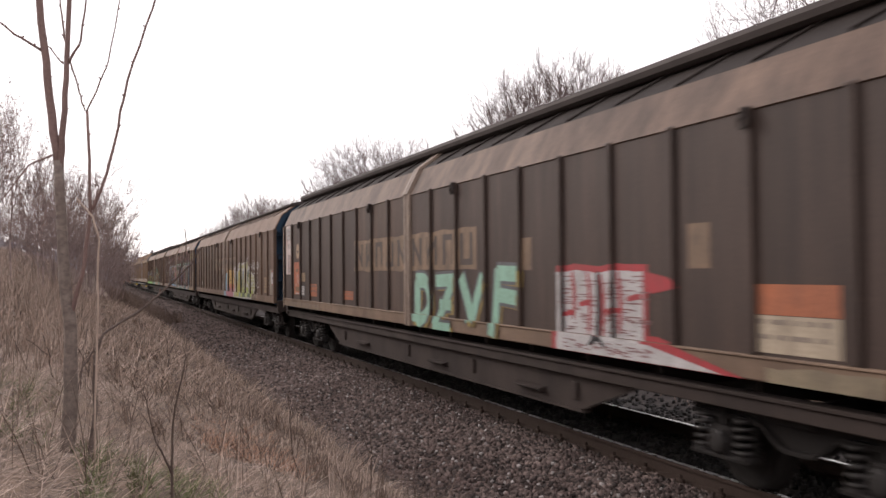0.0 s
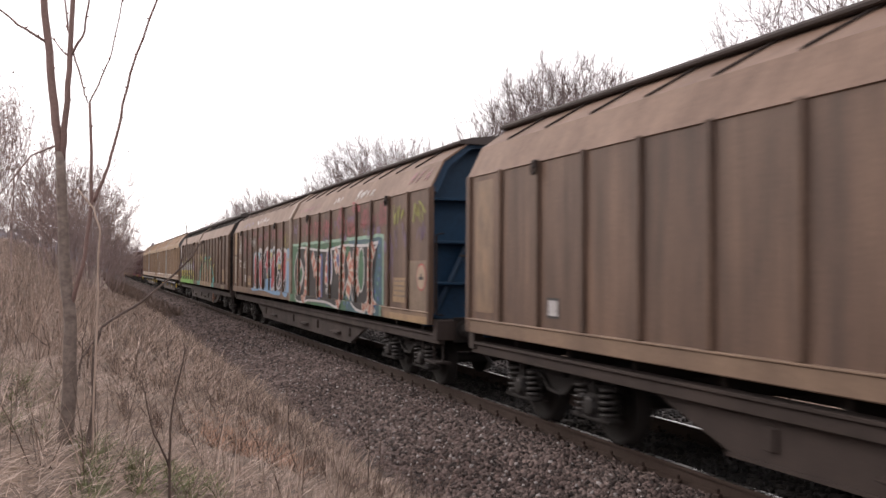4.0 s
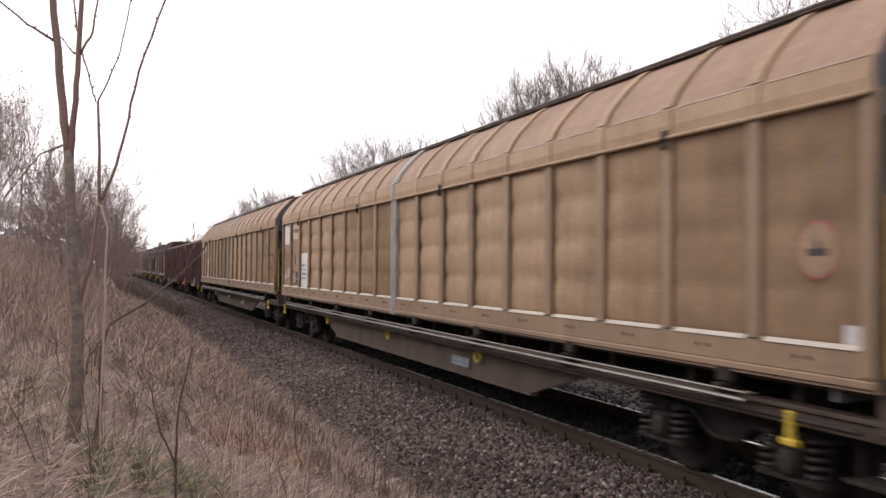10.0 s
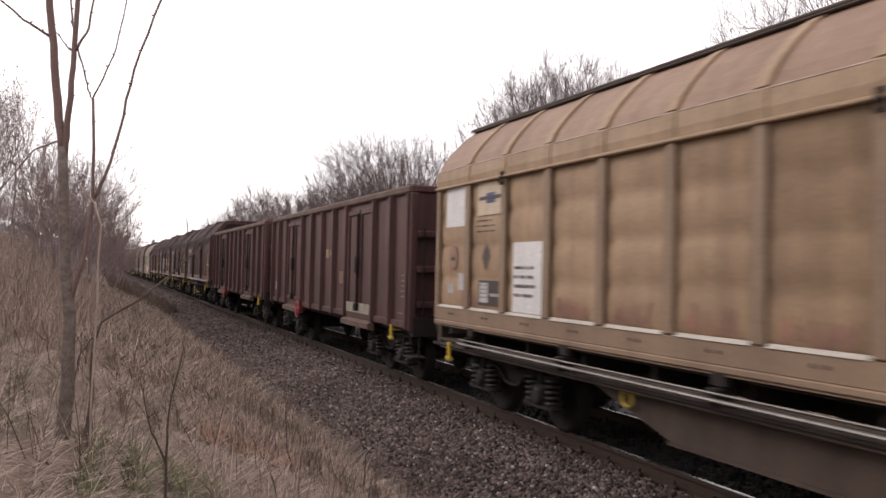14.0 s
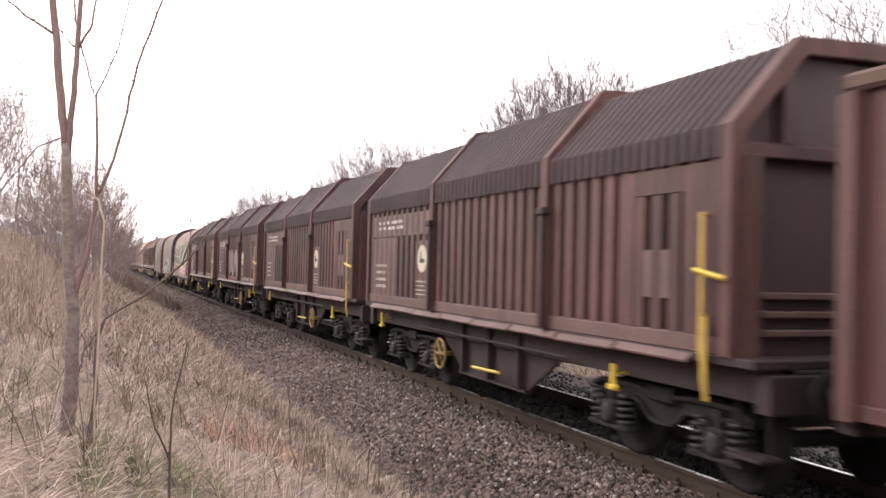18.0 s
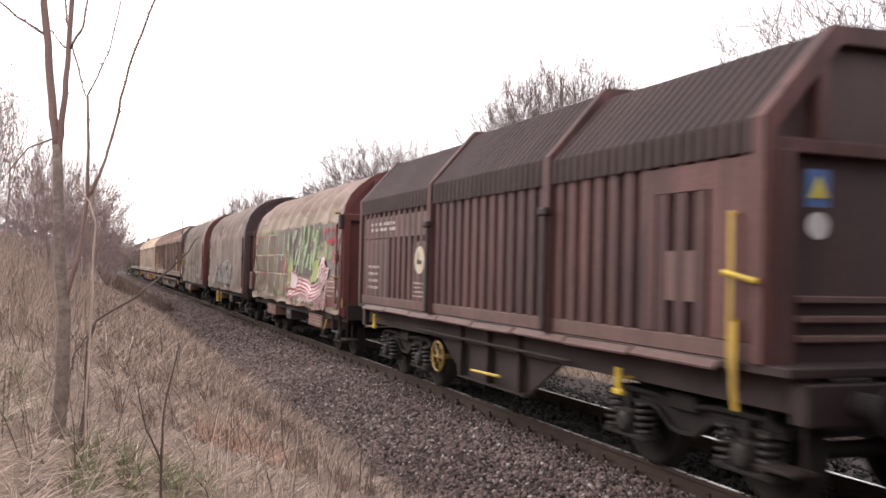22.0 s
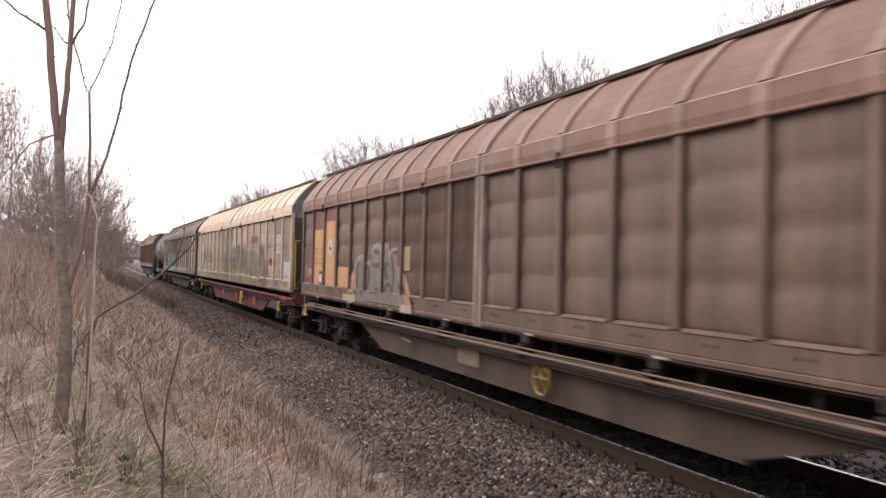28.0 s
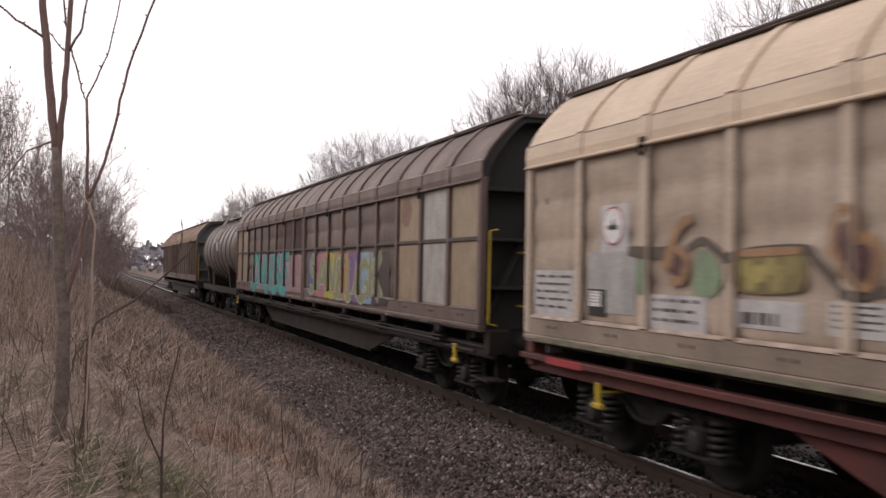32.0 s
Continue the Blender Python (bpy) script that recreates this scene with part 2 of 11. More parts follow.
M_REDEND = material("red_brown_end_paint", (0.135, 0.036, 0.031), 0.6, dirt=(0.075, 0.028, 0.024), dirt_amount=0.6, scale=2, streak=2, fine=30, bump=0.05)
M_DARKEND = material("dark_maroon_end_paint", (0.07, 0.035, 0.036), 0.65, dirt=(0.045, 0.03, 0.03), dirt_amount=0.6, scale=2, streak=2, fine=30, bump=0.05)
M_BLUE = material("blue_end_paint", (0.012, 0.055, 0.115), 0.55, dirt=(0.02, 0.04, 0.07), dirt_amount=0.6, scale=1.6, streak=2, fine=30, bump=0.05)
M_GREYEND = material("grey_end_paint", (0.172, 0.172, 0.180), 0.6, dirt=(0.104, 0.096, 0.092), dirt_amount=0.6, scale=1.6, streak=2, fine=30, bump=0.05)
M_DARKGREY = material("dark_end_steel", (0.04, 0.036, 0.036), 0.7, dirt=(0.065, 0.052, 0.046), dirt_amount=0.5, scale=2, streak=2, fine=30, bump=0.08)
M_REDFRAME = material("red_oxide_frame_paint", (0.150, 0.040, 0.034), 0.66, dirt=(0.055, 0.027, 0.023), dirt_amount=0.75, scale=1.6, streak=2, fine=30, bump=0.06)
M_TANFRAME = material("dusty_brown_frame_paint", (0.108, 0.072, 0.055), 0.75, dirt=(0.034, 0.024, 0.021), dirt_amount=0.7, scale=1.6, streak=2, fine=30, bump=0.1)
M_TANK = material("grey_brown_tank_paint", (0.22, 0.17, 0.15), 0.55, dirt=(0.12, 0.09, 0.08), dirt_amount=0.7, scale=1.1, streak=3, fine=30, bump=0.05)
M_WHITE = paint((0.72, 0.70, 0.68), 0.25)
M_BLACK = paint((0.02, 0.02, 0.022), 0.25)
M_PALEEDGE = paint((0.62, 0.47, 0.38), 0.55)
M_GREYTARP = material("grey_brown_tarpaulin", (0.178, 0.134, 0.106), 0.66, dirt=(0.105, 0.080, 0.066), dirt_amount=0.6, scale=0.9, streak=2, fine=30, bump=0.1)
M_HOODFRAME = material("grimy_brown_frame", (0.040, 0.0215, 0.0205), 0.75, dirt=(0.020, 0.0135, 0.0135), dirt_amount=0.7, scale=1.6, streak=2, fine=30, bump=0.12)
M_PINKBOX = material("dusty_pink_brown_box_paint", (0.26, 0.145, 0.115), 0.7, dirt=(0.13, 0.075, 0.062), dirt_amount=0.6, scale=2, fine=30, bump=0.08)
# roof ribs of the russet wagon: their highlights are put into a paler brown
M_RIBSHINE = material("highlit_brown_rib_paint", (0.36, 0.235, 0.185), 0.68, dirt=(0.20, 0.125, 0.098), dirt_amount=0.7, scale=1.2, fine=26, bump=0.06)
M_LIPSHINE = paint((0.68, 0.62, 0.54), 0.2)
M_GREYSEAL = paint((0.47, 0.45, 0.42), 0.35)
M_SEAL = paint((0.40, 0.30, 0.235), 0.5)
M_CREAMRIB = material("cream_rib_paint", (0.72, 0.58, 0.45), 0.62, dirt=(0.50, 0.38, 0.30), dirt_amount=0.6, scale=1.5, streak=2, fine=30, bump=0.05)
M_DUSTBROWN = material("dusty_dark_brown_paint", (0.215, 0.143, 0.120), 0.62, dirt=(0.09, 0.064, 0.056), dirt_amount=0.75, scale=1.5, streak=4, fine=30, bump=0.06)
M_LIGHTTARP = material("pale_grey_brown_tarpaulin", (0.28, 0.222, 0.188), 0.8, dirt=(0.20, 0.156, 0.132), dirt_amount=0.6, scale=0.9, streak=2, fine=30, bump=0.1)
M_STAINED = material("rust_stained_white_board", (0.86, 0.79, 0.75), 0.55, dirt=(0.40, 0.185, 0.15), dirt_amount=0.85, scale=2.4, streak=1.3, fine=30, bump=0.05, rain=0.15)
M_OLDORANGE = material("weathered_orange_board", (0.60, 0.20, 0.085), 0.55, dirt=(0.34, 0.085, 0.06), dirt_amount=0.85, scale=2.6, streak=1.2, fine=30, bump=0.05, rain=0.15)
M_PANELORANGE = material("sun_bleached_orange_panel", (0.66, 0.36, 0.16), 0.6, dirt=(0.50, 0.235, 0.10), dirt_amount=0.7, scale=1.2, streak=3, fine=30, bump=0.05, rain=0.10)
M_PANELRED = material("dull_red_panel", (0.185, 0.062, 0.046), 0.6, dirt=(0.11, 0.045, 0.036), dirt_amount=0.6, scale=1.6, streak=2, fine=30, bump=0.05, rain=0.15)
# ---- geometry helpers ----
def mirrored(line):
    """A half section continued over to the other side."""
    return line + [(-x, z) for x, z in line[::-1] if abs(x) > 1e-6]


class Shape:
    """Gathers plain pieces of one mesh."""

    def __init__(self):
        self.v, self.f = [], []

    def add(self, verts, faces):
        n = len(self.v)
        self.v += [tuple(p) for p in verts]
        self.f += [tuple(i + n for i in f) for f in faces]
        return self

    def box(self, x0, x1, y0, y1, z0, z1, c=0.0):
        """A box; c: chamfer of its edges."""
        if not c:
            p = [(x, y, z) for x in (x0, x1) for y in (y0, y1) for z in (z0, z1)]
            return self.add(p, [(0, 1, 3, 2), (4, 6, 7, 5), (0, 4, 5, 1), (2, 3, 7, 6), (0, 2, 6, 4), (1, 5, 7, 3)])
        mid = ((x0 + x1) / 2, (y0 + y1) / 2, (z0 + z1) / 2)
        h = (abs(x1 - x0) / 2, abs(y1 - y0) / 2, abs(z1 - z0) / 2)
        p, ix = [], {}
        for sx in (-1, 1):
            for sy in (-1, 1):
                for sz in (-1, 1):
                    for a in range(3):
                        s = (sx, sy, sz)
                        ix[s, a] = len(p)
                        p.append([mid[i] + s[i] * (h[i] if i == a else h[i] - c) for i in range(3)])
        f = []
        for a in range(3):
            b, d = (a + 1) % 3, (a + 2) % 3
            for s in (-1, 1):
                ring = []
                for u, w in ((-1, -1), (1, -1), (1, 1), (-1, 1)):
                    k = [0, 0, 0]
                    k[a], k[b], k[d] = s, u, w
                    ring.append(ix[tuple(k), a])
                f.append(ring if s > 0 else ring[::-1])
            for u in (-1, 1):
                for w in (-1, 1):
                    k0, k1 = [0, 0, 0], [0, 0, 0]
                    k0[a], k1[a] = -1, 1
                    k0[b] = k1[b] = u
                    k0[d] = k1[d] = w
                    k0, k1 = tuple(k0), tuple(k1)
                    ring = [ix[k0, b], ix[k1, b], ix[k1, d], ix[k0, d]]
                    f.append(ring if u * w < 0 else ring[::-1])
        for s in [(x, y, z) for x in (-1, 1) for y in (-1, 1) for z in (-1, 1)]:
            ring = [ix[s, 0], ix[s, 1], ix[s, 2]]
            f.append(ring if s[0] * s[1] * s[2] > 0 else ring[::-1])
        return self.add(p, f)

    def prism(self, outline, a0, a1, axis="y"):
        """A closed outline drawn along an axis: (x, z) along y, (y, z) along x, (x, y) along z."""
        def at(p, a):
            return {"y": (p[0], a, p[1]), "x": (a, p[0], p[1]), "z": (p[0], p[1], a)}[axis]
        n = len(outline)
        verts = [at(p, a0) for p in outline] + [at(p, a1) for p in outline]
        faces = [tuple(range(n))[::-1], tuple(range(n, 2 * n))]
        faces += [(i, (i + 1) % n, n + (i + 1) % n, n + i) for i in range(n)]
        return self.add(verts, faces)

    def skin(self, line, y0, y1, thick=0.03):
        """A sheet of some thickness whose section is an open (x, z) line, drawn along y."""
        out_line = []
        for i, p in enumerate(line):
            a, b = line[max(i - 1, 0)], line[min(i + 1, len(line) - 1)]
            d = Vector((b[0] - a[0], b[1] - a[1])).normalized()
            out_line.append((p[0] + d.y * thick, p[1] - d.x * thick))
        return self.strips(line, out_line, y0, y1)

    def strips(self, line, inner, y0, y1):
        """One solid band between two lines of (x, z), drawn along y."""
        n = len(line)
        verts = [(x, y, z) for y in (y0, y1) for x, z in line + inner]
        faces = []
        for i in range(n - 1):
            a, b, c, d = i, i + 1, n + i + 1, n + i
            k = 2 * n
            faces += [(a, b, c, d), (k + d, k + c, k + b, k + a), (a, k + a, k + b, b), (d, c, k + c, k + d)]
        for a, d in ((0, n), (n - 1, 2 * n - 1)):
            faces.append((a, d, 2 * n + d, 2 * n + a))
        return self.add(verts, faces)

    def tube(self, path, radius, n=6, close=True):
        """A round bar along points; radius: one number or one for each point."""
        path = [Vector(p) for p in path]
        rad = radius if isinstance(radius, (list, tuple)) else [radius] * len(path)
        base = len(self.v)
        d0 = (path[1] - path[0]).normalized()
        up = Vector((0, 0, 1)) if abs(d0.z) < 0.9 else Vector((1, 0, 0))
        for i, p in enumerate(path):
            d = (path[min(i + 1, len(path) - 1)] - path[max(i - 1, 0)]).normalized()
            s = d.cross(up)
            if s.length < 1e-4:
                s = d.orthogonal()
            s.normalize()
            up = s.cross(d).normalized()
            for k in range(n):
                a = 2 * math.pi * k / n
                self.v.append(tuple(p + (s * math.cos(a) + up * math.sin(a)) * rad[i]))
        for i in range(len(path) - 1):
            for k in range(n):
                j = (k + 1) % n
                self.f.append((base + i * n + k, base + i * n + j, base + (i + 1) * n + j, base + (i + 1) * n + k))
        if close:
            self.f.append(tuple(base + k for k in range(n))[::-1])
            e = base + (len(path) - 1) * n
            self.f.append(tuple(e + k for k in range(n)))
        return self

    def disc(self, centre, axis, profile, n=20):
        """Turned on a lathe: profile of (along, radius) round an axis 'x' or 'y' or 'z'."""
        base = len(self.v)
        for a, r in profile:
            for k in range(n):
                t = 2 * math.pi * k / n
                u, w = r * math.cos(t), r * math.sin(t)
                p = {"x": (a, u, w), "y": (u, a, w), "z": (u, w, a)}[axis]
                self.v.append(tuple(c + q for c, q in zip(centre, p)))
        for i in range(len(profile) - 1):
            for k in range(n):
                j = (k + 1) % n
                self.f.append((base + i * n + k, base + i * n + j, base + (i + 1) * n + j, base + (i + 1) * n + k))
        self.f.append(tuple(base + k for k in range(n))[::-1])
        e = base + (len(profile) - 1) * n
        self.f.append(tuple(e + k for k in range(n)))
        return self

    def ring(self, centre, axis, radius, bar, n=20, m=6):
        pts = []
        for k in range(n):
            t = 2 * math.pi * k / n
            u, w = radius * math.cos(t), radius * math.sin(t)
            p = {"x": (0, u, w), "y": (u, 0, w), "z": (u, w, 0)}[axis]
            pts.append(tuple(c + q for c, q in zip(centre, p)))
        base = len(self.v)
        c0 = Vector(centre)
        ax = Vector({"x": (1, 0, 0), "y": (0, 1, 0), "z": (0, 0, 1)}[axis])
        for p in pts:
            o = (Vector(p) - c0).normalized()
            for k in range(m):
                t = 2 * math.pi * k / m
                self.v.append(tuple(Vector(p) + (o * math.cos(t) + ax * math.sin(t)) * bar))
        for i in range(n):
            j = (i + 1) % n
            for k in range(m):
                l = (k + 1) % m
                self.f.append((base + i * m + k, base + i * m + l, base + j * m + l, base + j * m + k))
        return self

    def mesh(self, name, mat, smooth=False):
        me = bpy.data.meshes.new(name)
        me.from_pydata(self.v, [], self.f)
        me.validate()
        bm = bmesh.new()
        bm.from_mesh(me)
        bmesh.ops.recalc_face_normals(bm, faces=bm.faces)
        bm.to_mesh(me)
        bm.free()
        for m in mat if isinstance(mat, (list, tuple)) else [mat]:
            me.materials.append(m)
        if smooth:
            me.polygons.foreach_set("use_smooth", [True] * len(me.polygons))
        me.update()
        return me


MESHES = {}


def shared(key, make, mat, smooth=False):
    """A mesh that alike parts share."""
    if (key, mat.name) not in MESHES:
        MESHES[key, mat.name] = make().mesh(key if isinstance(key, str) else key[0], mat, smooth)
    return MESHES[key, mat.name]


def part(name, shape, mat, parent, label="", at=None, smooth=False):
    """One mesh object under a thing or a part. shape: a Shape or a ready mesh."""
    me = shape if isinstance(shape, bpy.types.Mesh) else shape.mesh(name, mat, smooth)
    ob = new(name, me)
    ob.parent = parent
    if at is not None:
        ob.matrix_basis = at if isinstance(at, Matrix) else Matrix.Translation(at)
    return tagged(ob, label)


def thing(name, label, category, group="", kind="", at=(0, 0, 0)):
    ob = new(name)
    ob.location = at
    ob.empty_display_size = 0.3
    return tagged(ob, label, category, group, kind)

# ---- running gear shared by all wagons ----
WHEELS = []
WHEEL_R = 0.46


def wheelset_shape():
    half = [(0.0, 0.085), (0.60, 0.085), (0.62, 0.13), (0.66, 0.15), (0.685, 0.38), (0.68, 0.49), (0.705, 0.488), (0.72, 0.463), (0.815, 0.455), (0.82, 0.40),
            (0.775, 0.38), (0.765, 0.17), (0.82, 0.13), (0.86, 0.09), (1.05, 0.065)]
    prof = [(-a, r) for a, r in half[::-1]] + half[1:]
    s = Shape().disc((0, 0, 0), "x", prof, 28)
    for k in range(6):
        a = k * math.pi / 3
        for sx in (-0.80, 0.80):
            s.disc((sx, 0.11 * math.cos(a), 0.11 * math.sin(a)), "x", [(-0.02, 0.014), (0.02, 0.014)], 6)
    return s


def spring_shape():
    pts = [(0.098 * math.cos(t * 0.8), 0.098 * math.sin(t * 0.8), t * 0.0088) for t in range(38)]
    return Shape().tube(pts, 0.023, 6)


def side_frame_shape():
    """Cast bogie side beam, seen from the side: (y, z): level over the springs, hung low in the middle."""
    n = 14
    ys = [-1.34 + 2.68 * k / (2 * n) for k in range(2 * n + 1)]
    top = [(y, 0.80 - 0.07 * max(0.0, abs(y) - 1.15) / 0.19 - 0.05 * math.exp(-(y / 0.30) ** 2)) for y in ys]
    low = [(y, 0.685 - 0.19 * math.exp(-(y / 0.34) ** 4)) for y in ys]
    s = Shape()
    for x0, x1, cut in ((-1.05, -0.95, 0.0), (-1.11, -0.90, 0.09)):
        for k in range(2 * n):
            (a, za), (b, zb), (_, zc), (_, zd) = top[k], top[k + 1], low[k + 1], low[k]
            if cut:
                s.prism([(a, zd - 0.02), (b, zc - 0.02), (b, zc + 0.02), (a, zd + 0.02)], x0, x1, "x")
                s.prism([(a, za - 0.02), (b, zb - 0.02), (b, zb + 0.02), (a, za + 0.02)], x0, x1, "x")
            else:
                s.prism([(a, zd), (b, zc), (b, zb), (a, za)], x0, x1, "x")
    s.box(-1.13, -0.92, -0.22, 0.22, 0.70, 0.86, 0.02)
    for y in (-0.9, 0.9):
        s.box(-1.12, -0.96, y - 0.155, y - 0.125, 0.40, 0.70, 0.006)
        s.box(-1.12, -0.96, y + 0.125, y + 0.155, 0.40, 0.70, 0.006)
        s.box(-1.14, -1.04, y - 0.05, y + 0.05, 0.60, 0.76, 0.01)
    return s


def axle_box_shape():
    s = Shape().box(-1.16, -0.93, -0.13, 0.13, 0.32, 0.60, 0.03)
    s.box(-1.18, -0.96, -0.39, 0.39, 0.305, 0.345, 0.01)
    for y in (-0.27, 0.27):
        s.disc((-1.07, y, 0.35), "z", [(-0.01, 0.13), (0.02, 0.12), (0.03, 0.06)], 12)
    return s


def axle_cap_shape():
    s = Shape().disc((-1.16, 0, 0.46), "x", [(-0.055, 0.05), (-0.05, 0.085), (-0.03, 0.11), (0.02, 0.115)], 14)
    for k in range(4):
        a = math.pi * (k + 0.5) / 2
        s.disc((-1.20, 0.085 * math.cos(a), 0.46 + 0.085 * math.sin(a)), "x", [(-0.012, 0.014), (0.01, 0.014)], 6)
    return s


def bogie(parent, y, wheelbase=1.8):
    b = part("bogie", shared("bogie_bolster", lambda: Shape().box(-0.95, 0.95, -0.16, 0.16, 0.55, 0.86, 0.03).box(-0.9, 0.9, -1.1, -1.02, 0.6, 0.7).box(-0.9, 0.9, 1.02, 1.1, 0.6, 0.7), M_BOGIE), M_BOGIE, parent, "grimy black two-axle bogie", (0, y, 0))
    for turn in (0, 180):
        part("side_frame", shared("side_frame", side_frame_shape, M_BOGIE), M_BOGIE, b, at=pose(0, 0, 0, 0, 0, turn))
        for w in (-wheelbase / 2, wheelbase / 2):
            m = pose(0, 0, 0, 0, 0, turn) @ pose(0, w, 0)
            part("axle_box", shared("axle_box", axle_box_shape, M_BOGIE), M_BOGIE, b, at=m)
            part("axle_cap", shared("axle_cap", axle_cap_shape, M_SPRING), M_SPRING, b, at=m)
            for dy in (-0.27, 0.27):
                part("coil_spring", shared("coil_spring", spring_shape, M_SPRING, True), M_SPRING, b, at=m @ pose(-1.07, dy, 0.355))
            part("brake_block", shared("brake_block", lambda: Shape().box(-0.83, -0.67, 0.50, 0.57, 0.30, 0.62, 0.015), M_BOGIE), M_BOGIE, b, at=m)
    for w in (-wheelbase / 2, wheelbase / 2):
        wheels = part("wheelset", shared("wheelset", wheelset_shape, M_BOGIE, True), M_BOGIE, b, at=pose(0, w, WHEEL_R))
        WHEELS.append((wheels, w))
    return b


def fixed_axle(parent, y):
    """A single sprung axle of a two-axle or three-axle frame."""
    for turn in (0, 180):
        m = pose(0, y, 0) @ pose(0, 0, 0, 0, 0, turn)
        part("axle_box", shared("axle_box", axle_box_shape, M_BOGIE), M_BOGIE, parent, at=m)
        part("axle_cap", shared("axle_cap", axle_cap_shape, M_SPRING), M_SPRING, parent, at=m)
        part("leaf_spring", shared("leaf_spring", lambda: [s := Shape(), [s.box(-1.10, -0.98, -0.6 + 0.09 * k, 0.6 - 0.09 * k, 0.72 - 0.025 * k, 0.742 - 0.025 * k) for k in range(5)]][0], M_BOGIE), M_BOGIE, parent, at=m)
        part("axle_guard", shared("axle_guard", lambda: Shape().prism([(-0.34, 0.95), (-0.16, 0.30), (-0.12, 0.30), (-0.2, 0.95)], -1.02, -0.99, "x").prism([(0.34, 0.95), (0.16, 0.30), (0.12, 0.30), (0.2, 0.95)], -1.02, -0.99, "x"), M_BOGIE), M_BOGIE, parent, at=m)
    wheels = part("wheelset", shared("wheelset", wheelset_shape, M_BOGIE, True), M_BOGIE, parent, at=pose(0, y, WHEEL_R))
    WHEELS.append((wheels, y))


def buffer_shape():
    s = Shape().disc((0, 0, 0), "y", [(0.0, 0.16), (-0.03, 0.16), (-0.05, 0.105), (-0.34, 0.10), (-0.35, 0.075), (-0.55, 0.075), (-0.56, 0.21), (-0.585, 0.225), (-0.60, 0.20)], 18)
    return s.box(-0.2, 0.2, -0.02, 0.02, -0.2, 0.2, 0.01)


def hook_shape():
    s = Shape().box(-0.06, 0.06, -0.30, 0.05, -0.05, 0.07, 0.015)
    s.tube([(0, -0.25, 0.05), (0, -0.42, 0.03), (0, -0.42, -0.16), (0, -0.30, -0.26), (0, -0.34, -0.45)], 0.035, 6)
    s.tube([(0.32, 0.0, -0.06), (0.32, -0.25, -0.1), (0.30, -0.40, -0.35), (0.22, -0.42, -0.5)], 0.025, 6)
    return s


def couplers(parent, end):
    """Buffers, hook and hoses at both ends; end: half the length of the frame."""
    for turn, y in ((0, -end), (180, end)):
        m = pose(0, y, 1.02) @ pose(0, 0, 0, 0, 0, turn)
        for x in (-0.875, 0.875):
            part("buffer", shared("buffer", buffer_shape, M_BOGIE, False), M_BOGIE, parent, "grimy steel buffer", m @ pose(x, 0, 0))
        part("coupling_hook", shared("coupling_hook", hook_shape, M_BOGIE), M_BOGIE, parent, at=m)


def handwheel(parent, y, z, mat, r=0.22, x=-1.44, label="round handbrake wheel"):
    def make():
        s = Shape().ring((0, 0, 0), "x", r, 0.022, 20, 6).disc((0, 0, 0), "x", [(-0.02, 0.045), (0.22, 0.04)], 10)
        for k in range(3):
            a = k * math.pi / 3
            s.tube([(0, r * math.cos(a), r * math.sin(a)), (0, -r * math.cos(a), -r * math.sin(a))], 0.014, 5)
        return s
    part("handwheel", shared(("handwheel", r), make, mat, True), mat, parent, label, (x, y, z))


def step_shape():
    s = Shape().box(-0.14, 0.14, -0.22, 0.22, -0.02, 0.015, 0.008)
    for y in (-0.2, 0.2):
        s.tube([(0, y, 0), (0.0, y, 0.5)], 0.018, 5)
    return s


def bracket(parent, y, z, x=-1.50):
    """Yellow lever handle below the frame."""
    part("brake_lever", shared("brake_lever", lambda: Shape().box(-0.025, 0.025, -0.035, 0.035, -0.11, 0.13, 0.012).box(-0.035, 0.035, -0.085, 0.085, -0.14, -0.08, 0.015).tube([(0.0, 0, 0.03), (0.40, 0, 0.03)], 0.016, 6), M_YELLOW), M_YELLOW, parent, "yellow painted lever", (x, y, z))


def ladder_rail(parent, y, z0, z1, x, mat, turn=0):
    part("handrail", Shape().tube([(x + 0.12, y, z0), (x, y, z0 + 0.02), (x, y, z1 - 0.02), (x + 0.12, y, z1)], 0.017, 6), mat, parent)


# ---- markings and spray paint on the walls ----
class Ribs(list):
    """Where the ribs of a wall stand, how wide they are, and the height of the lip above its lower rail."""
    foot, wide = 0.0, 0.08


def inside(p, q):
    """Whether point p lies within outline q."""
    c = False
    for (a, b), (d, e) in zip(q, q[1:] + q[:1]):
        if (b > p[1]) != (e > p[1]) and p[0] < (d - a) * (p[1] - b) / (e - b) + a:
            c = not c
    return c


def touching(a, b, near):
    """Whether two outlines meet or overlap."""
    pa, pb = np.array(a), np.array(b)
    if np.abs(pa[:, None] - pb[None]).sum(2).min() < near:
        return True
    return any(inside(p, b) for p in a) or any(inside(p, a) for p in b) or inside(tuple(pa.mean(0)), b) or inside(tuple(pb.mean(0)), a)


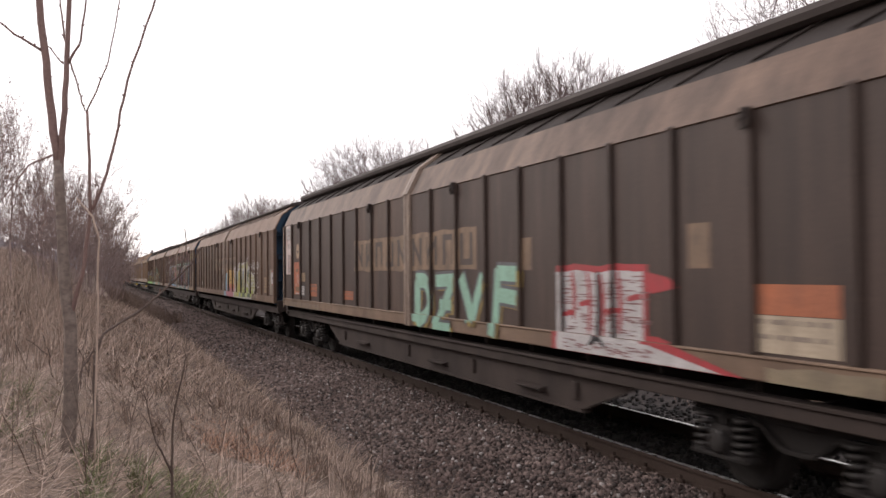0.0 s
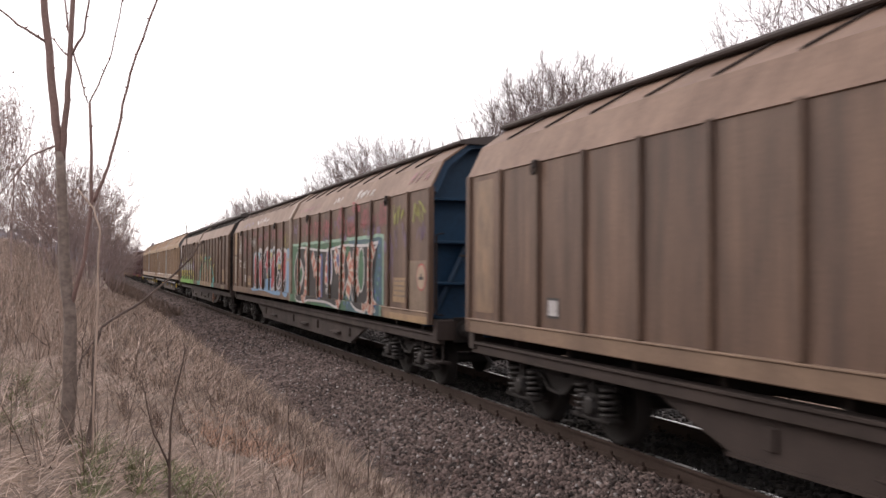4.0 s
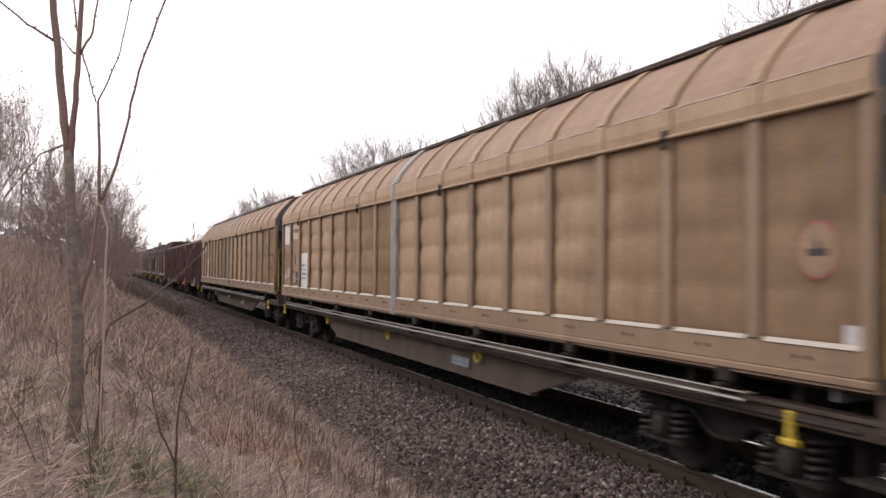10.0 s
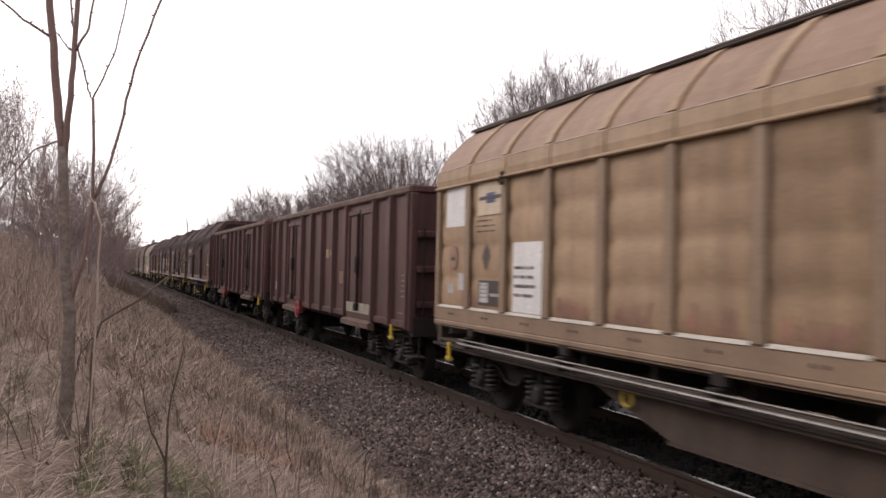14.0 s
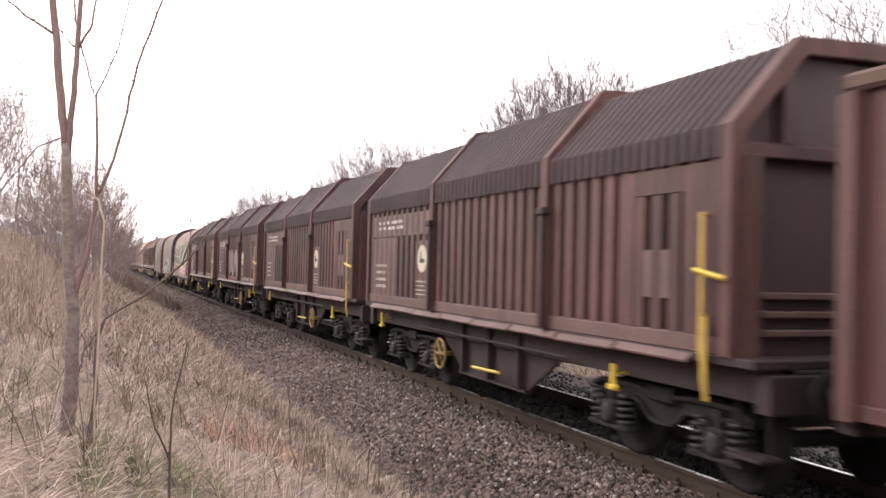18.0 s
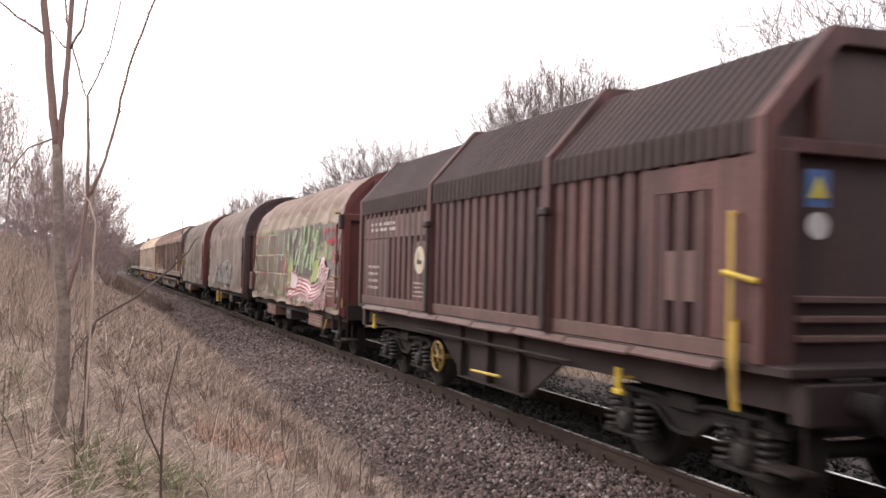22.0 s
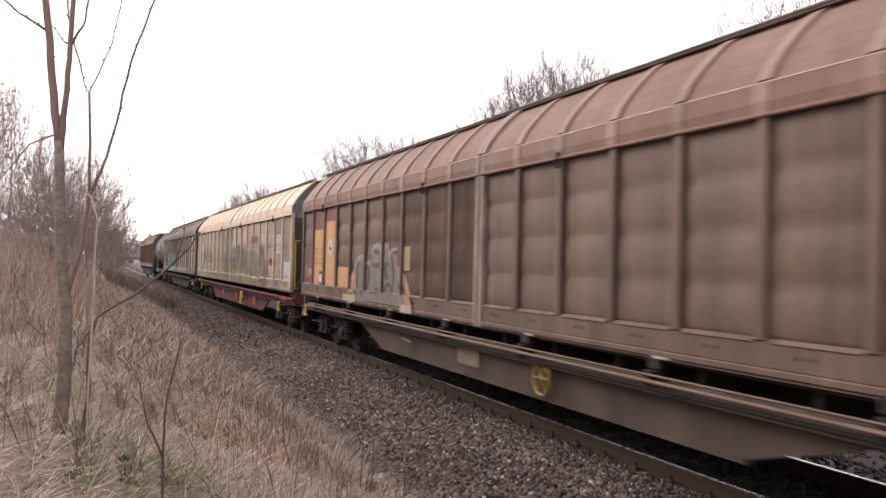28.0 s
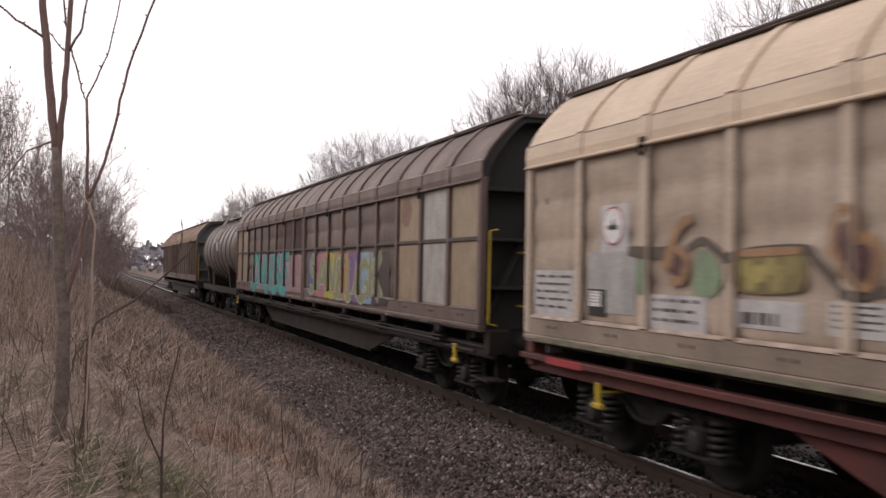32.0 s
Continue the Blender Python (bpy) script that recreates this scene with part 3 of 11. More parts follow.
def clusters(polys, near=0.035):
    """Groups of outlines that touch or nearly touch one another."""
    n = len(polys)
    lo = np.array([[min(p[k] for p in q) for k in (0, 1)] for q in polys]) - near / 2
    hi = np.array([[max(p[k] for p in q) for k in (0, 1)] for q in polys]) + near / 2
    group = [-1] * n
    out = []
    for i in range(n):
        if group[i] >= 0:
            continue
        group[i] = len(out)
        out.append([])
        todo = [i]
        while todo:
            j = todo.pop()
            out[-1].append(polys[j])
            hit = np.where((lo[:, 0] < hi[j, 0]) & (hi[:, 0] > lo[j, 0]) & (lo[:, 1] < hi[j, 1]) & (hi[:, 1] > lo[j, 1]))[0]
            for k in hit:
                if group[k] < 0 and touching(polys[j], polys[k], near):
                    group[k] = group[i]
                    todo.append(int(k))
    return out


def decal(parent, name, polys, mat, ribs=(), layer=1, label="", **kw):
    """Paint on a wall: every separate mark is a part; writing too small to tell apart stays joined."""
    polys = [q for q in polys if len(q) > 2]
    if not polys:
        return None
    pieces = clusters(polys)
    if name == "lettering" or len(pieces) > 40:
        d = one_decal(parent, name, polys, mat, ribs, layer, label, **kw)
        return tagged(d, kind="stuff") if d and len(pieces) > 1 else d
    return [one_decal(parent, name, q, mat, ribs, layer, label, **kw) for q in pieces][0]


def one_decal(parent, name, polys, mat, ribs=(), layer=1, label="", wall=1.42, rib_w=None, rib_d=0.05, bend=None, foot=None):
    """Paint that lies on wall and ribs. polys: outlines of (y, z). bend: maps (y, z, lift) to a place, in place of the flat wall."""
    if foot is None:
        foot = ribs.foot if isinstance(ribs, Ribs) else 0
    rib_w = rib_w or (ribs.wide if isinstance(ribs, Ribs) else 0.08)
    bm = bmesh.new()
    for poly in polys:
        try:
            bm.faces.new([bm.verts.new((0, y, z)) for y, z in poly])
        except ValueError:
            pass
    if not bm.faces:
        bm.free()
        return None
    many = [f for f in bm.faces if len(f.verts) > 8]
    if many:
        bmesh.ops.triangulate(bm, faces=many)
    if foot:
        bmesh.ops.bisect_plane(bm, geom=bm.verts[:] + bm.edges[:] + bm.faces[:], plane_co=(0, 0, foot - (0.20 if foot < 1.4 else 0.285)), plane_no=(0, 0, 1), clear_inner=True)
        if not bm.faces:
            bm.free()
            return None
    ys = [v.co.y for v in bm.verts]
    lo, hi = min(ys), max(ys)
    for r in ribs:
        for e in (r - rib_w / 2, r + rib_w / 2):
            if lo < e < hi:
                bmesh.ops.bisect_plane(bm, geom=bm.verts[:] + bm.edges[:] + bm.faces[:], plane_co=(0, e, 0), plane_no=(0, 1, 0))
    if ribs and foot and min(v.co.z for v in bm.verts) < foot:
        bmesh.ops.bisect_plane(bm, geom=bm.verts[:] + bm.edges[:] + bm.faces[:], plane_co=(0, 0, foot), plane_no=(0, 0, 1))
    s, welded = Shape(), {}
    for f in bm.faces:
        mid = f.calc_center_median()
        up = rib_d if any(abs(mid.y - r) < rib_w / 2 for r in ribs) else 0
        if ribs and foot and mid.z < foot:
            up = 0.052
        pts = [(v.co.y, v.co.z) for v in f.verts]
        if bend:
            ids = []
            for y, z in pts:
                key = (round(y, 3), round(z, 3))
                if key not in welded:
                    welded[key] = len(s.v)
                    s.v.append(bend(y, z, 0.0035 * layer))
                ids.append(welded[key])
            if len(set(ids)) == len(ids):
                s.f.append(tuple(ids))
        else:
            s.add([(-(wall + up + 0.0035 * layer), y, z) for y, z in pts], [tuple(range(len(pts)))])
    bm.free()
    return part(name, s, mat, parent, label, smooth=bool(bend))


def rect(y0, y1, z0, z1):
    return [(y0, z0), (y1, z0), (y1, z1), (y0, z1)]


def round_spot(y, z, r, n=20):
    return [(y + r * math.cos(2 * math.pi * k / n), z + r * math.sin(2 * math.pi * k / n)) for k in range(n)]


GLYPHS = {}


def glyphs(text, fat=0.0):
    """Flat triangles of a text in the built-in font, height about 0.7, from x = 0."""
    if (text, fat) not in GLYPHS:
        cu = bpy.data.curves.new("text", "FONT")
        cu.body, cu.offset, cu.resolution_u = text, fat, 3
        ob = bpy.data.objects.new("text", cu)
        scene.collection.objects.link(ob)
        me = ob.evaluated_get(bpy.context.evaluated_depsgraph_get()).to_mesh()
        pts = [(v.co.x, v.co.y) for v in me.vertices]
        GLYPHS[text, fat] = [[pts[i] for i in p.vertices] for p in me.polygons]
        ob.to_mesh_clear()
        bpy.data.objects.remove(ob)
        bpy.data.curves.remove(cu)
    return GLYPHS[text, fat]


def lettering(text, y, z, height, width=None, fat=0.0, shear=0.0, wobble=0.0, seed=1):
    """Outlines of a line of text on a wall seen from the near side: it reads towards -y, from y on, standing on z."""
    polys = glyphs(text, fat)
    if not polys:
        return []
    xs = [p[0] for q in polys for p in q]
    zs = [p[1] for q in polys for p in q]
    x0, z0, w, h = min(xs), min(zs), max(xs) - min(xs), max(zs) - min(zs)
    kz = height / h
    kx = width / w if width else kz
    out = []
    for q in polys:
        o = []
        for px, pz in q:
            u, t = (px - x0) * kx, (pz - z0) * kz
            if wobble:
                t += wobble * math.sin(u * 3.1 + seed) + wobble * 0.6 * math.sin(u * 7.3 + 2 * seed) * (t / height)
                u += wobble * 0.6 * math.sin(t * 5 + seed + u * 2)
            o.append((y - u - shear * t, z + t))
        out.append(o)
    return out


def bars(y, z, w, h, lines, seed=0, fill=0.62):
    """Rows of unreadable writing: short bars of the text's size, reading towards -y from the top edge z."""
    rng = random.Random(seed)
    out = []
    for k in range(lines):
        u = 0
        top = z - k * h / lines
        while u < w * 0.92:
            n = rng.uniform(0.05, 0.13) * w
            n = min(n, w - u)
            out.append(rect(y - u - n, y - u, top - h / lines * fill, top))
            u += n + rng.choice((0.03, 0.03, 0.10)) * w
    return out


# ---- sliding-wall wagons ----
PROFILE_A = [(-1.44, 3.28), (-1.40, 3.36), (-1.22, 3.72)]
UPPER_A = [(-1.22, 3.72), (-0.80, 4.02)]
PROFILE_B = [(-1.462, 3.235), (-1.475, 3.34), (-1.465, 3.49)]
UPPER_B = [(-1.435, 3.495), (-1.37, 3.63), (-1.28, 3.755), (-1.14, 3.915), (-0.99, 4.06), (-0.86, 4.15)]
FOOT = {"A": 1.305, "B": 1.46}


def wall_sheet(kind, y0, y1, z_top):
    """The sheet of a sliding wall: plain, or pressed into four soft bulges one above the other."""
    if kind == "A":
        return Shape().box(-1.42, -1.37, y0, y1, 1.29, z_top)
    zs = [1.44 + (z_top - 1.44) * k / 24 for k in range(25)]
    line = [(-1.42 + 0.024 * (1 - abs(math.sin(math.pi * (k % 6) / 6)) ** 0.7), z) for k, z in enumerate(zs)]
    return Shape().strips(line, [(-1.37, z) for z in zs], y0, y1)


def box_wagon(c, length, kind, wall, rib, eave, roof, frame, end_front, label, n=10, seal=None, rail=None, guide=None, dark_top=False, hoop=None, name="sliding_wall_wagon"):
    """A bogie wagon with two sliding walls a side, standing with its middle at y = c."""
    w = thing(name, label, "freight wagon", "wagons of the train", at=(0, c, 0))
    h = length / 2
    foot = FOOT[kind]
    f = Shape().box(-0.3, 0.3, -h, h, 0.80, 1.12).box(-1.34, 1.34, -h, h, 1.12, 1.17)
    k = -h + 1.0
    while k < h:
        f.box(-1.20, 1.20, k - 0.04, k + 0.04, 0.86, 1.12)
        k += 1.4
    part("underframe", f, M_UNDER, w)
    for sx in (-1, 1):
        part("sole_bar", shared(("sole_bar", round(length, 2)), lambda: Shape().box(-0.05, 0.05, -h - 0.1, h + 0.1, 0.80, 0.955, 0.01).box(-0.085, 0.085, -h - 0.1, h + 0.1, 0.925, 0.965, 0.008), frame), frame, w, at=(sx * 1.27, 0, 0))
        part("headstock", shared("headstock", lambda: Shape().box(-1.36, 1.36, -0.09, 0.09, 0.86, 1.18, 0.01), frame), frame, w, at=(0, sx * (h + 0.03), 0))
    for turn in (0, 180):
        e0, e1 = (5.4, 6.9) if kind == "A" else ((5.1, 7.0) if wall is not M_CREAM else (5.9, 7.4))
        b = Shape().prism([(-e1, 0.90), (-e0, 0.41), (e0, 0.41), (e1, 0.90)], -1.22, -1.17, "x")
        b.prism([(-e0 - 0.05, 0.385), (e0 + 0.05, 0.385), (e0 + 0.05, 0.42), (-e0 - 0.05, 0.42)], -1.24, -1.12, "x")
        if kind == "A":
            # small gusset shelves and lugs on the girder
            for y in (-4.2, -0.9, 3.4):
                b.prism([(-1.22, 0.50), (-1.33, 0.545), (-1.33, 0.56), (-1.22, 0.58)], y - 0.35, y + 0.35)
            for y in (-5.3, -2.3, 0.6, 4.9):
                b.box(-1.26, -1.21, y - 0.05, y + 0.05, 0.52, 0.72, 0.01)
        part("belly_girder", shared(("belly_girder", kind, e0), lambda: b, frame), frame, w, "deep fish-bellied side girder", pose(0, 0, 0, 0, 0, turn))
    broad = 0.08 if wall is M_TAN else (0.055 if kind == "B" else 0.04)
    # pale lips hold in their colour the sky light that the ledge catches
    lip = M_LIPSHINE if wall is M_TAN else (rib if wall is not M_CREAM else M_PALEEDGE)
    prof, upper = (PROFILE_A, UPPER_A) if kind == "A" else (PROFILE_B, UPPER_B)
    step = (h - 0.05) / n
    ribs = Ribs()
    ribs.foot, ribs.wide = foot, 2 * broad
    walls = []
    z_top = 3.30 if kind == "A" else 3.27
    for turn in (0, 180):
        for side in (-1, 1):
            y0, y1 = (-h, -0.03) if side < 0 else (0.03, h)
            m = pose(0, 0, 0, 0, 0, turn)
            key = (kind, round(length, 2), side)
            sw = part("sliding_wall", shared(("sliding_wall",) + key, lambda: wall_sheet(kind, y0, y1, z_top), wall, kind == "B"), wall, w, at=m)
            part("lower_rail", shared(("lower_rail",) + key, lambda: Shape().box(-1.455, -1.37, y0, y1, 1.10, foot - 0.01, 0.012).box(-1.47, -1.40, y0, y1, foot - 0.028, foot - 0.002, 0.008) if kind == "A" else Shape().box(-1.455, -1.37, y0, y1, 1.245, foot - 0.01, 0.012).box(-1.47, -1.36, y0, y1, 1.185, 1.25, 0.012).box(-1.445, -1.36, y0, y1, 1.165, 1.19), rail or rib), rail or rib, sw)
            part("eave_panel", shared(("eave_panel",) + key, lambda: Shape().skin(prof, y0, y1, 0.03), eave), eave, sw)
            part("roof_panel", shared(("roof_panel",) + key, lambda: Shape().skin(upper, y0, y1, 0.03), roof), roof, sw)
            part("end_post", shared(("end_post", kind), lambda: Shape().box(-1.465, -1.37, -0.06, 0.06, foot - 0.2, z_top - 0.01, 0.012), rib), rib, sw, at=(0, y0 + 0.06 if side < 0 else y1 - 0.06, 0))
            part("middle_post", shared(("middle_post", kind), lambda: Shape().box(-1.475, -1.37, -0.05, 0.05, foot - 0.22, z_top, 0.012) if kind == "A" else Shape().box(-1.482, -1.37, -0.05, 0.05, foot - 0.3, 3.49, 0.012), seal or rib), seal or rib, sw, at=(0, y1 - 0.05 if side < 0 else y0 + 0.05, 0))
            if kind == "B":
                part("eave_fold", shared(("eave_fold",) + key, lambda: Shape().tube([(-1.462, y0 + 0.02, 3.493), (-1.462, y1 - 0.02, 3.493)], 0.009, 6), M_PALEEDGE), M_PALEEDGE, sw, "thin pale fold of the roof edge")
                part("eave_lip", shared(("eave_lip",) + key, lambda: Shape().box(-1.50, -1.42, y0 + 0.01, y1 - 0.01, 3.215, 3.25, 0.01), eave), eave, sw)
                if turn == 0:
                    gaps = [0.11] + [0.03 + i * step for i in range(1, n)] + [h - 0.12]
                    for i, (ga, gb) in enumerate(zip(gaps, gaps[1:])):
                        ga, gb = ga + (broad if i else 0) + 0.02, gb - (broad if i < n - 1 else 0) - 0.02
                        ga, gb = (ga, gb) if side > 0 else (-gb, -ga)
                        part("sill_lip", Shape().prism([(-1.468, foot - 0.012), (-1.425, foot + 0.022), (-1.41, foot + 0.022), (-1.41, foot - 0.012)], ga, gb), lip, sw, "" if i else "foot of a wall panel, pale where sky light is put into its colour")
                    tagged(part("rail_bolts", [s_ := Shape(), [s_.disc((-1.456, side * (0.03 + (i + 0.45) * step) + d, foot - 0.10), "x", [(-0.01, 0.014), (-0.005, 0.02), (0.0, 0.02)], 8) for i in range(n) for d in (-0.07, 0.07)]][0], M_UNDER, sw), kind="stuff")
            for i in range(1, n):
                y = side * (0.03 + i * step)
                part("rib", shared(("rib", kind, broad), lambda: Shape().box(-1.47, -1.42, -broad, broad, foot, z_top, 0.01), rib), rib, sw, at=(0, y, 0))
                if turn == 0:
                    ribs.append(y)
                if kind == "B":
                    part("roof_rib", shared("roof_rib", lambda: Shape().strips([(x - 0.030 * (1.0 - 0.4 * k / 5), z + 0.024 * (1.0 - 0.4 * k / 5)) for k, (x, z) in enumerate(upper)], upper, -0.075, 0.075).strips([(x - 0.014, z) for x, z in prof], prof, -0.09, 0.09), hoop or eave), hoop or eave, sw, at=(0, y, 0))
                else:
                    part("roof_seam", shared("roof_seam", lambda: Shape().tube([(-1.225, 0.22, 3.735), (-0.815, -0.22, 4.03)], 0.014, 5), M_UNDER), M_UNDER, sw, at=(0, y, 0))
            if seal:
                part("roof_seal", shared(("roof_seal", kind), lambda: Shape().strips([(x - 0.035, z + 0.028) for x, z in upper], upper, -0.05, 0.05) if kind == "B" else Shape().strips([(x * 1.034 - 0.01, z + 0.014 + 0.04 * (1 + x / 1.5)) for x, z in prof + upper[1:]], prof + upper[1:], -0.05, 0.05), seal), seal, sw, at=(0, side * 0.07, 0))
            for i in (2, n - 2):
                part("lock_lug", shared("lock_lug", lambda: Shape().ring((-1.50, 0, 3.18), "x", 0.05, 0.018, 10, 5).box(-1.51, -1.46, -0.04, 0.04, 3.2, 3.3, 0.01), M_UNDER), M_UNDER, sw, at=(0, side * (0.03 + i * step), 0))
            if turn == 0:
                walls.append(sw)
    if kind == "A":
        t = 0.16 if dark_top else 0.07
        part("roof_ridge", Shape().prism([(-0.88, 4.0), (-0.88, 4.0 + t), (-0.7, 4.04 + t), (0, 4.12 + t), (0.7, 4.04 + t), (0.88, 4.0 + t), (0.88, 4.0)], -h - 0.03, h + 0.03).tube([(-0.90, -h, 4.0 + t / 2), (-0.90, h, 4.0 + t / 2)], t / 2, 8), M_DARKROOF, w, "sooty dark ridge of the roof")
    else:
        part("roof_ridge", Shape().prism([(-0.87, 4.13), (-0.87, 4.16), (0, 4.235), (0.87, 4.16), (0.87, 4.13)], -h, h).box(-0.93, -0.84, -h + 0.05, h - 0.05, 4.150, 4.168, 0.006).tube([(-0.90, -h - 0.02, 4.192), (-0.90, h + 0.02, 4.192)], 0.020, 8), M_RIDGE, w, "dark rail along the roof ridge")
    section = [(p[0] * 0.965, p[1]) for p in prof + upper[1:]]
    section.append((0, 4.12 if kind == "A" else 4.20))
    outline = [(-1.37, 1.05)] + section + [(-x, z) for x, z in section[::-1] if x < -0.01] + [(1.37, 1.05)]
    for turn in (0, 180):
        m = pose(0, 0, 0, 0, 0, turn)
        e = part("end_wall", Shape().prism(outline, -h + 0.42, -h + 0.46), end_front, w, "recessed end wall with ledges", m)
        for z in (1.75, 2.42, 3.12):
            part("end_ledge", shared(("end_ledge", z), lambda: Shape().box(-1.34, 1.34, -h + 0.07, -h + 0.44, z - 0.025, z + 0.025, 0.01), end_front), end_front, e)
        hoop = Shape().strips(mirrored(section), mirrored([(x * 0.93, z - 0.09) for x, z in section]), -h + 0.06, -h + 0.20)
        part("end_hoop", hoop, end_front, e)
        part("end_brace", Shape().tube([(-1.25, -h + 0.36, 1.2), (-0.35, -h + 0.36, 3.0)], 0.045, 6).tube([(1.25, -h + 0.36, 1.2), (0.35, -h + 0.36, 3.0)], 0.045, 6), end_front, e)
        ladder_rail(e, -h - 0.03, 1.25, 2.55, -1.34, M_YELLOW if kind == "B" else M_UNDER)
        if kind == "B":
            part("grab_loop", Shape().tube([(-0.75, -h + 0.3, 1.5), (-0.75, -h - 0.05, 1.5), (-0.75, -h - 0.05, 2.25), (-0.75, -h + 0.3, 2.25)], 0.02, 6), M_YELLOW, e, "yellow grab loop")
        else:
            part("grab_loop", Shape().tube([(-0.62, -h + 0.3, 1.2), (-0.62, -h - 0.06, 1.2), (-0.62, -h - 0.06, 2.18), (-0.95, -h - 0.06, 2.2)], 0.022, 6), M_DARKGREY, e, "dark grab loop")
        part("air_hose", Shape().tube([(-0.5, -h + 0.2, 1.1), (-0.55, -h - 0.2, 1.0), (-0.62, -h - 0.3, 0.65), (-0.5, -h - 0.35, 0.5)], 0.03, 6), M_BLACK, e)
        part("step", shared("step", step_shape, M_UNDER), M_UNDER, w, "hanging steel step", m @ pose(-1.22, -h + 0.15, 0.50))
    if guide:
        for turn in (0, 180):
            g = Shape().tube([(-1.555, -h + 1.2, 0.965), (-1.555, h - 1.2, 0.965)], 0.021, 8).tube([(-1.535, -h + 1.2, 1.022), (-1.535, h - 1.2, 1.022)], 0.012, 8)
            part("guide_rail", g, guide, w, "pale metal guide rail of the sliding walls", pose(0, 0, 0, 0, 0, turn))
            for k in range(int((length - 2.6) / 2.7) + 1):
                part("guide_bracket", shared("guide_bracket", lambda: Shape().box(-1.53, -1.30, -0.05, 0.05, 0.90, 1.06, 0.01).box(-1.46, -1.36, -0.10, 0.10, 1.06, 1.22, 0.02), M_UNDER), M_UNDER, w, at=pose(0, 0, 0, 0, 0, turn) @ pose(0, -h + 1.6 + 2.7 * k, 0))
            part("guide_bar", Shape().tube([(-1.48, -h + 0.1, 0.89), (-1.48, h - 0.1, 0.89)], 0.026, 6), M_UNDER, w, at=pose(0, 0, 0, 0, 0, turn))
        for y in (-h + 0.75, h - 0.75):
            bracket(w, y, 0.82)
    for y in (-h + 2.05, h - 2.05):
        bogie(w, y)
    couplers(w, h + 0.1)
    return w, walls, ribs


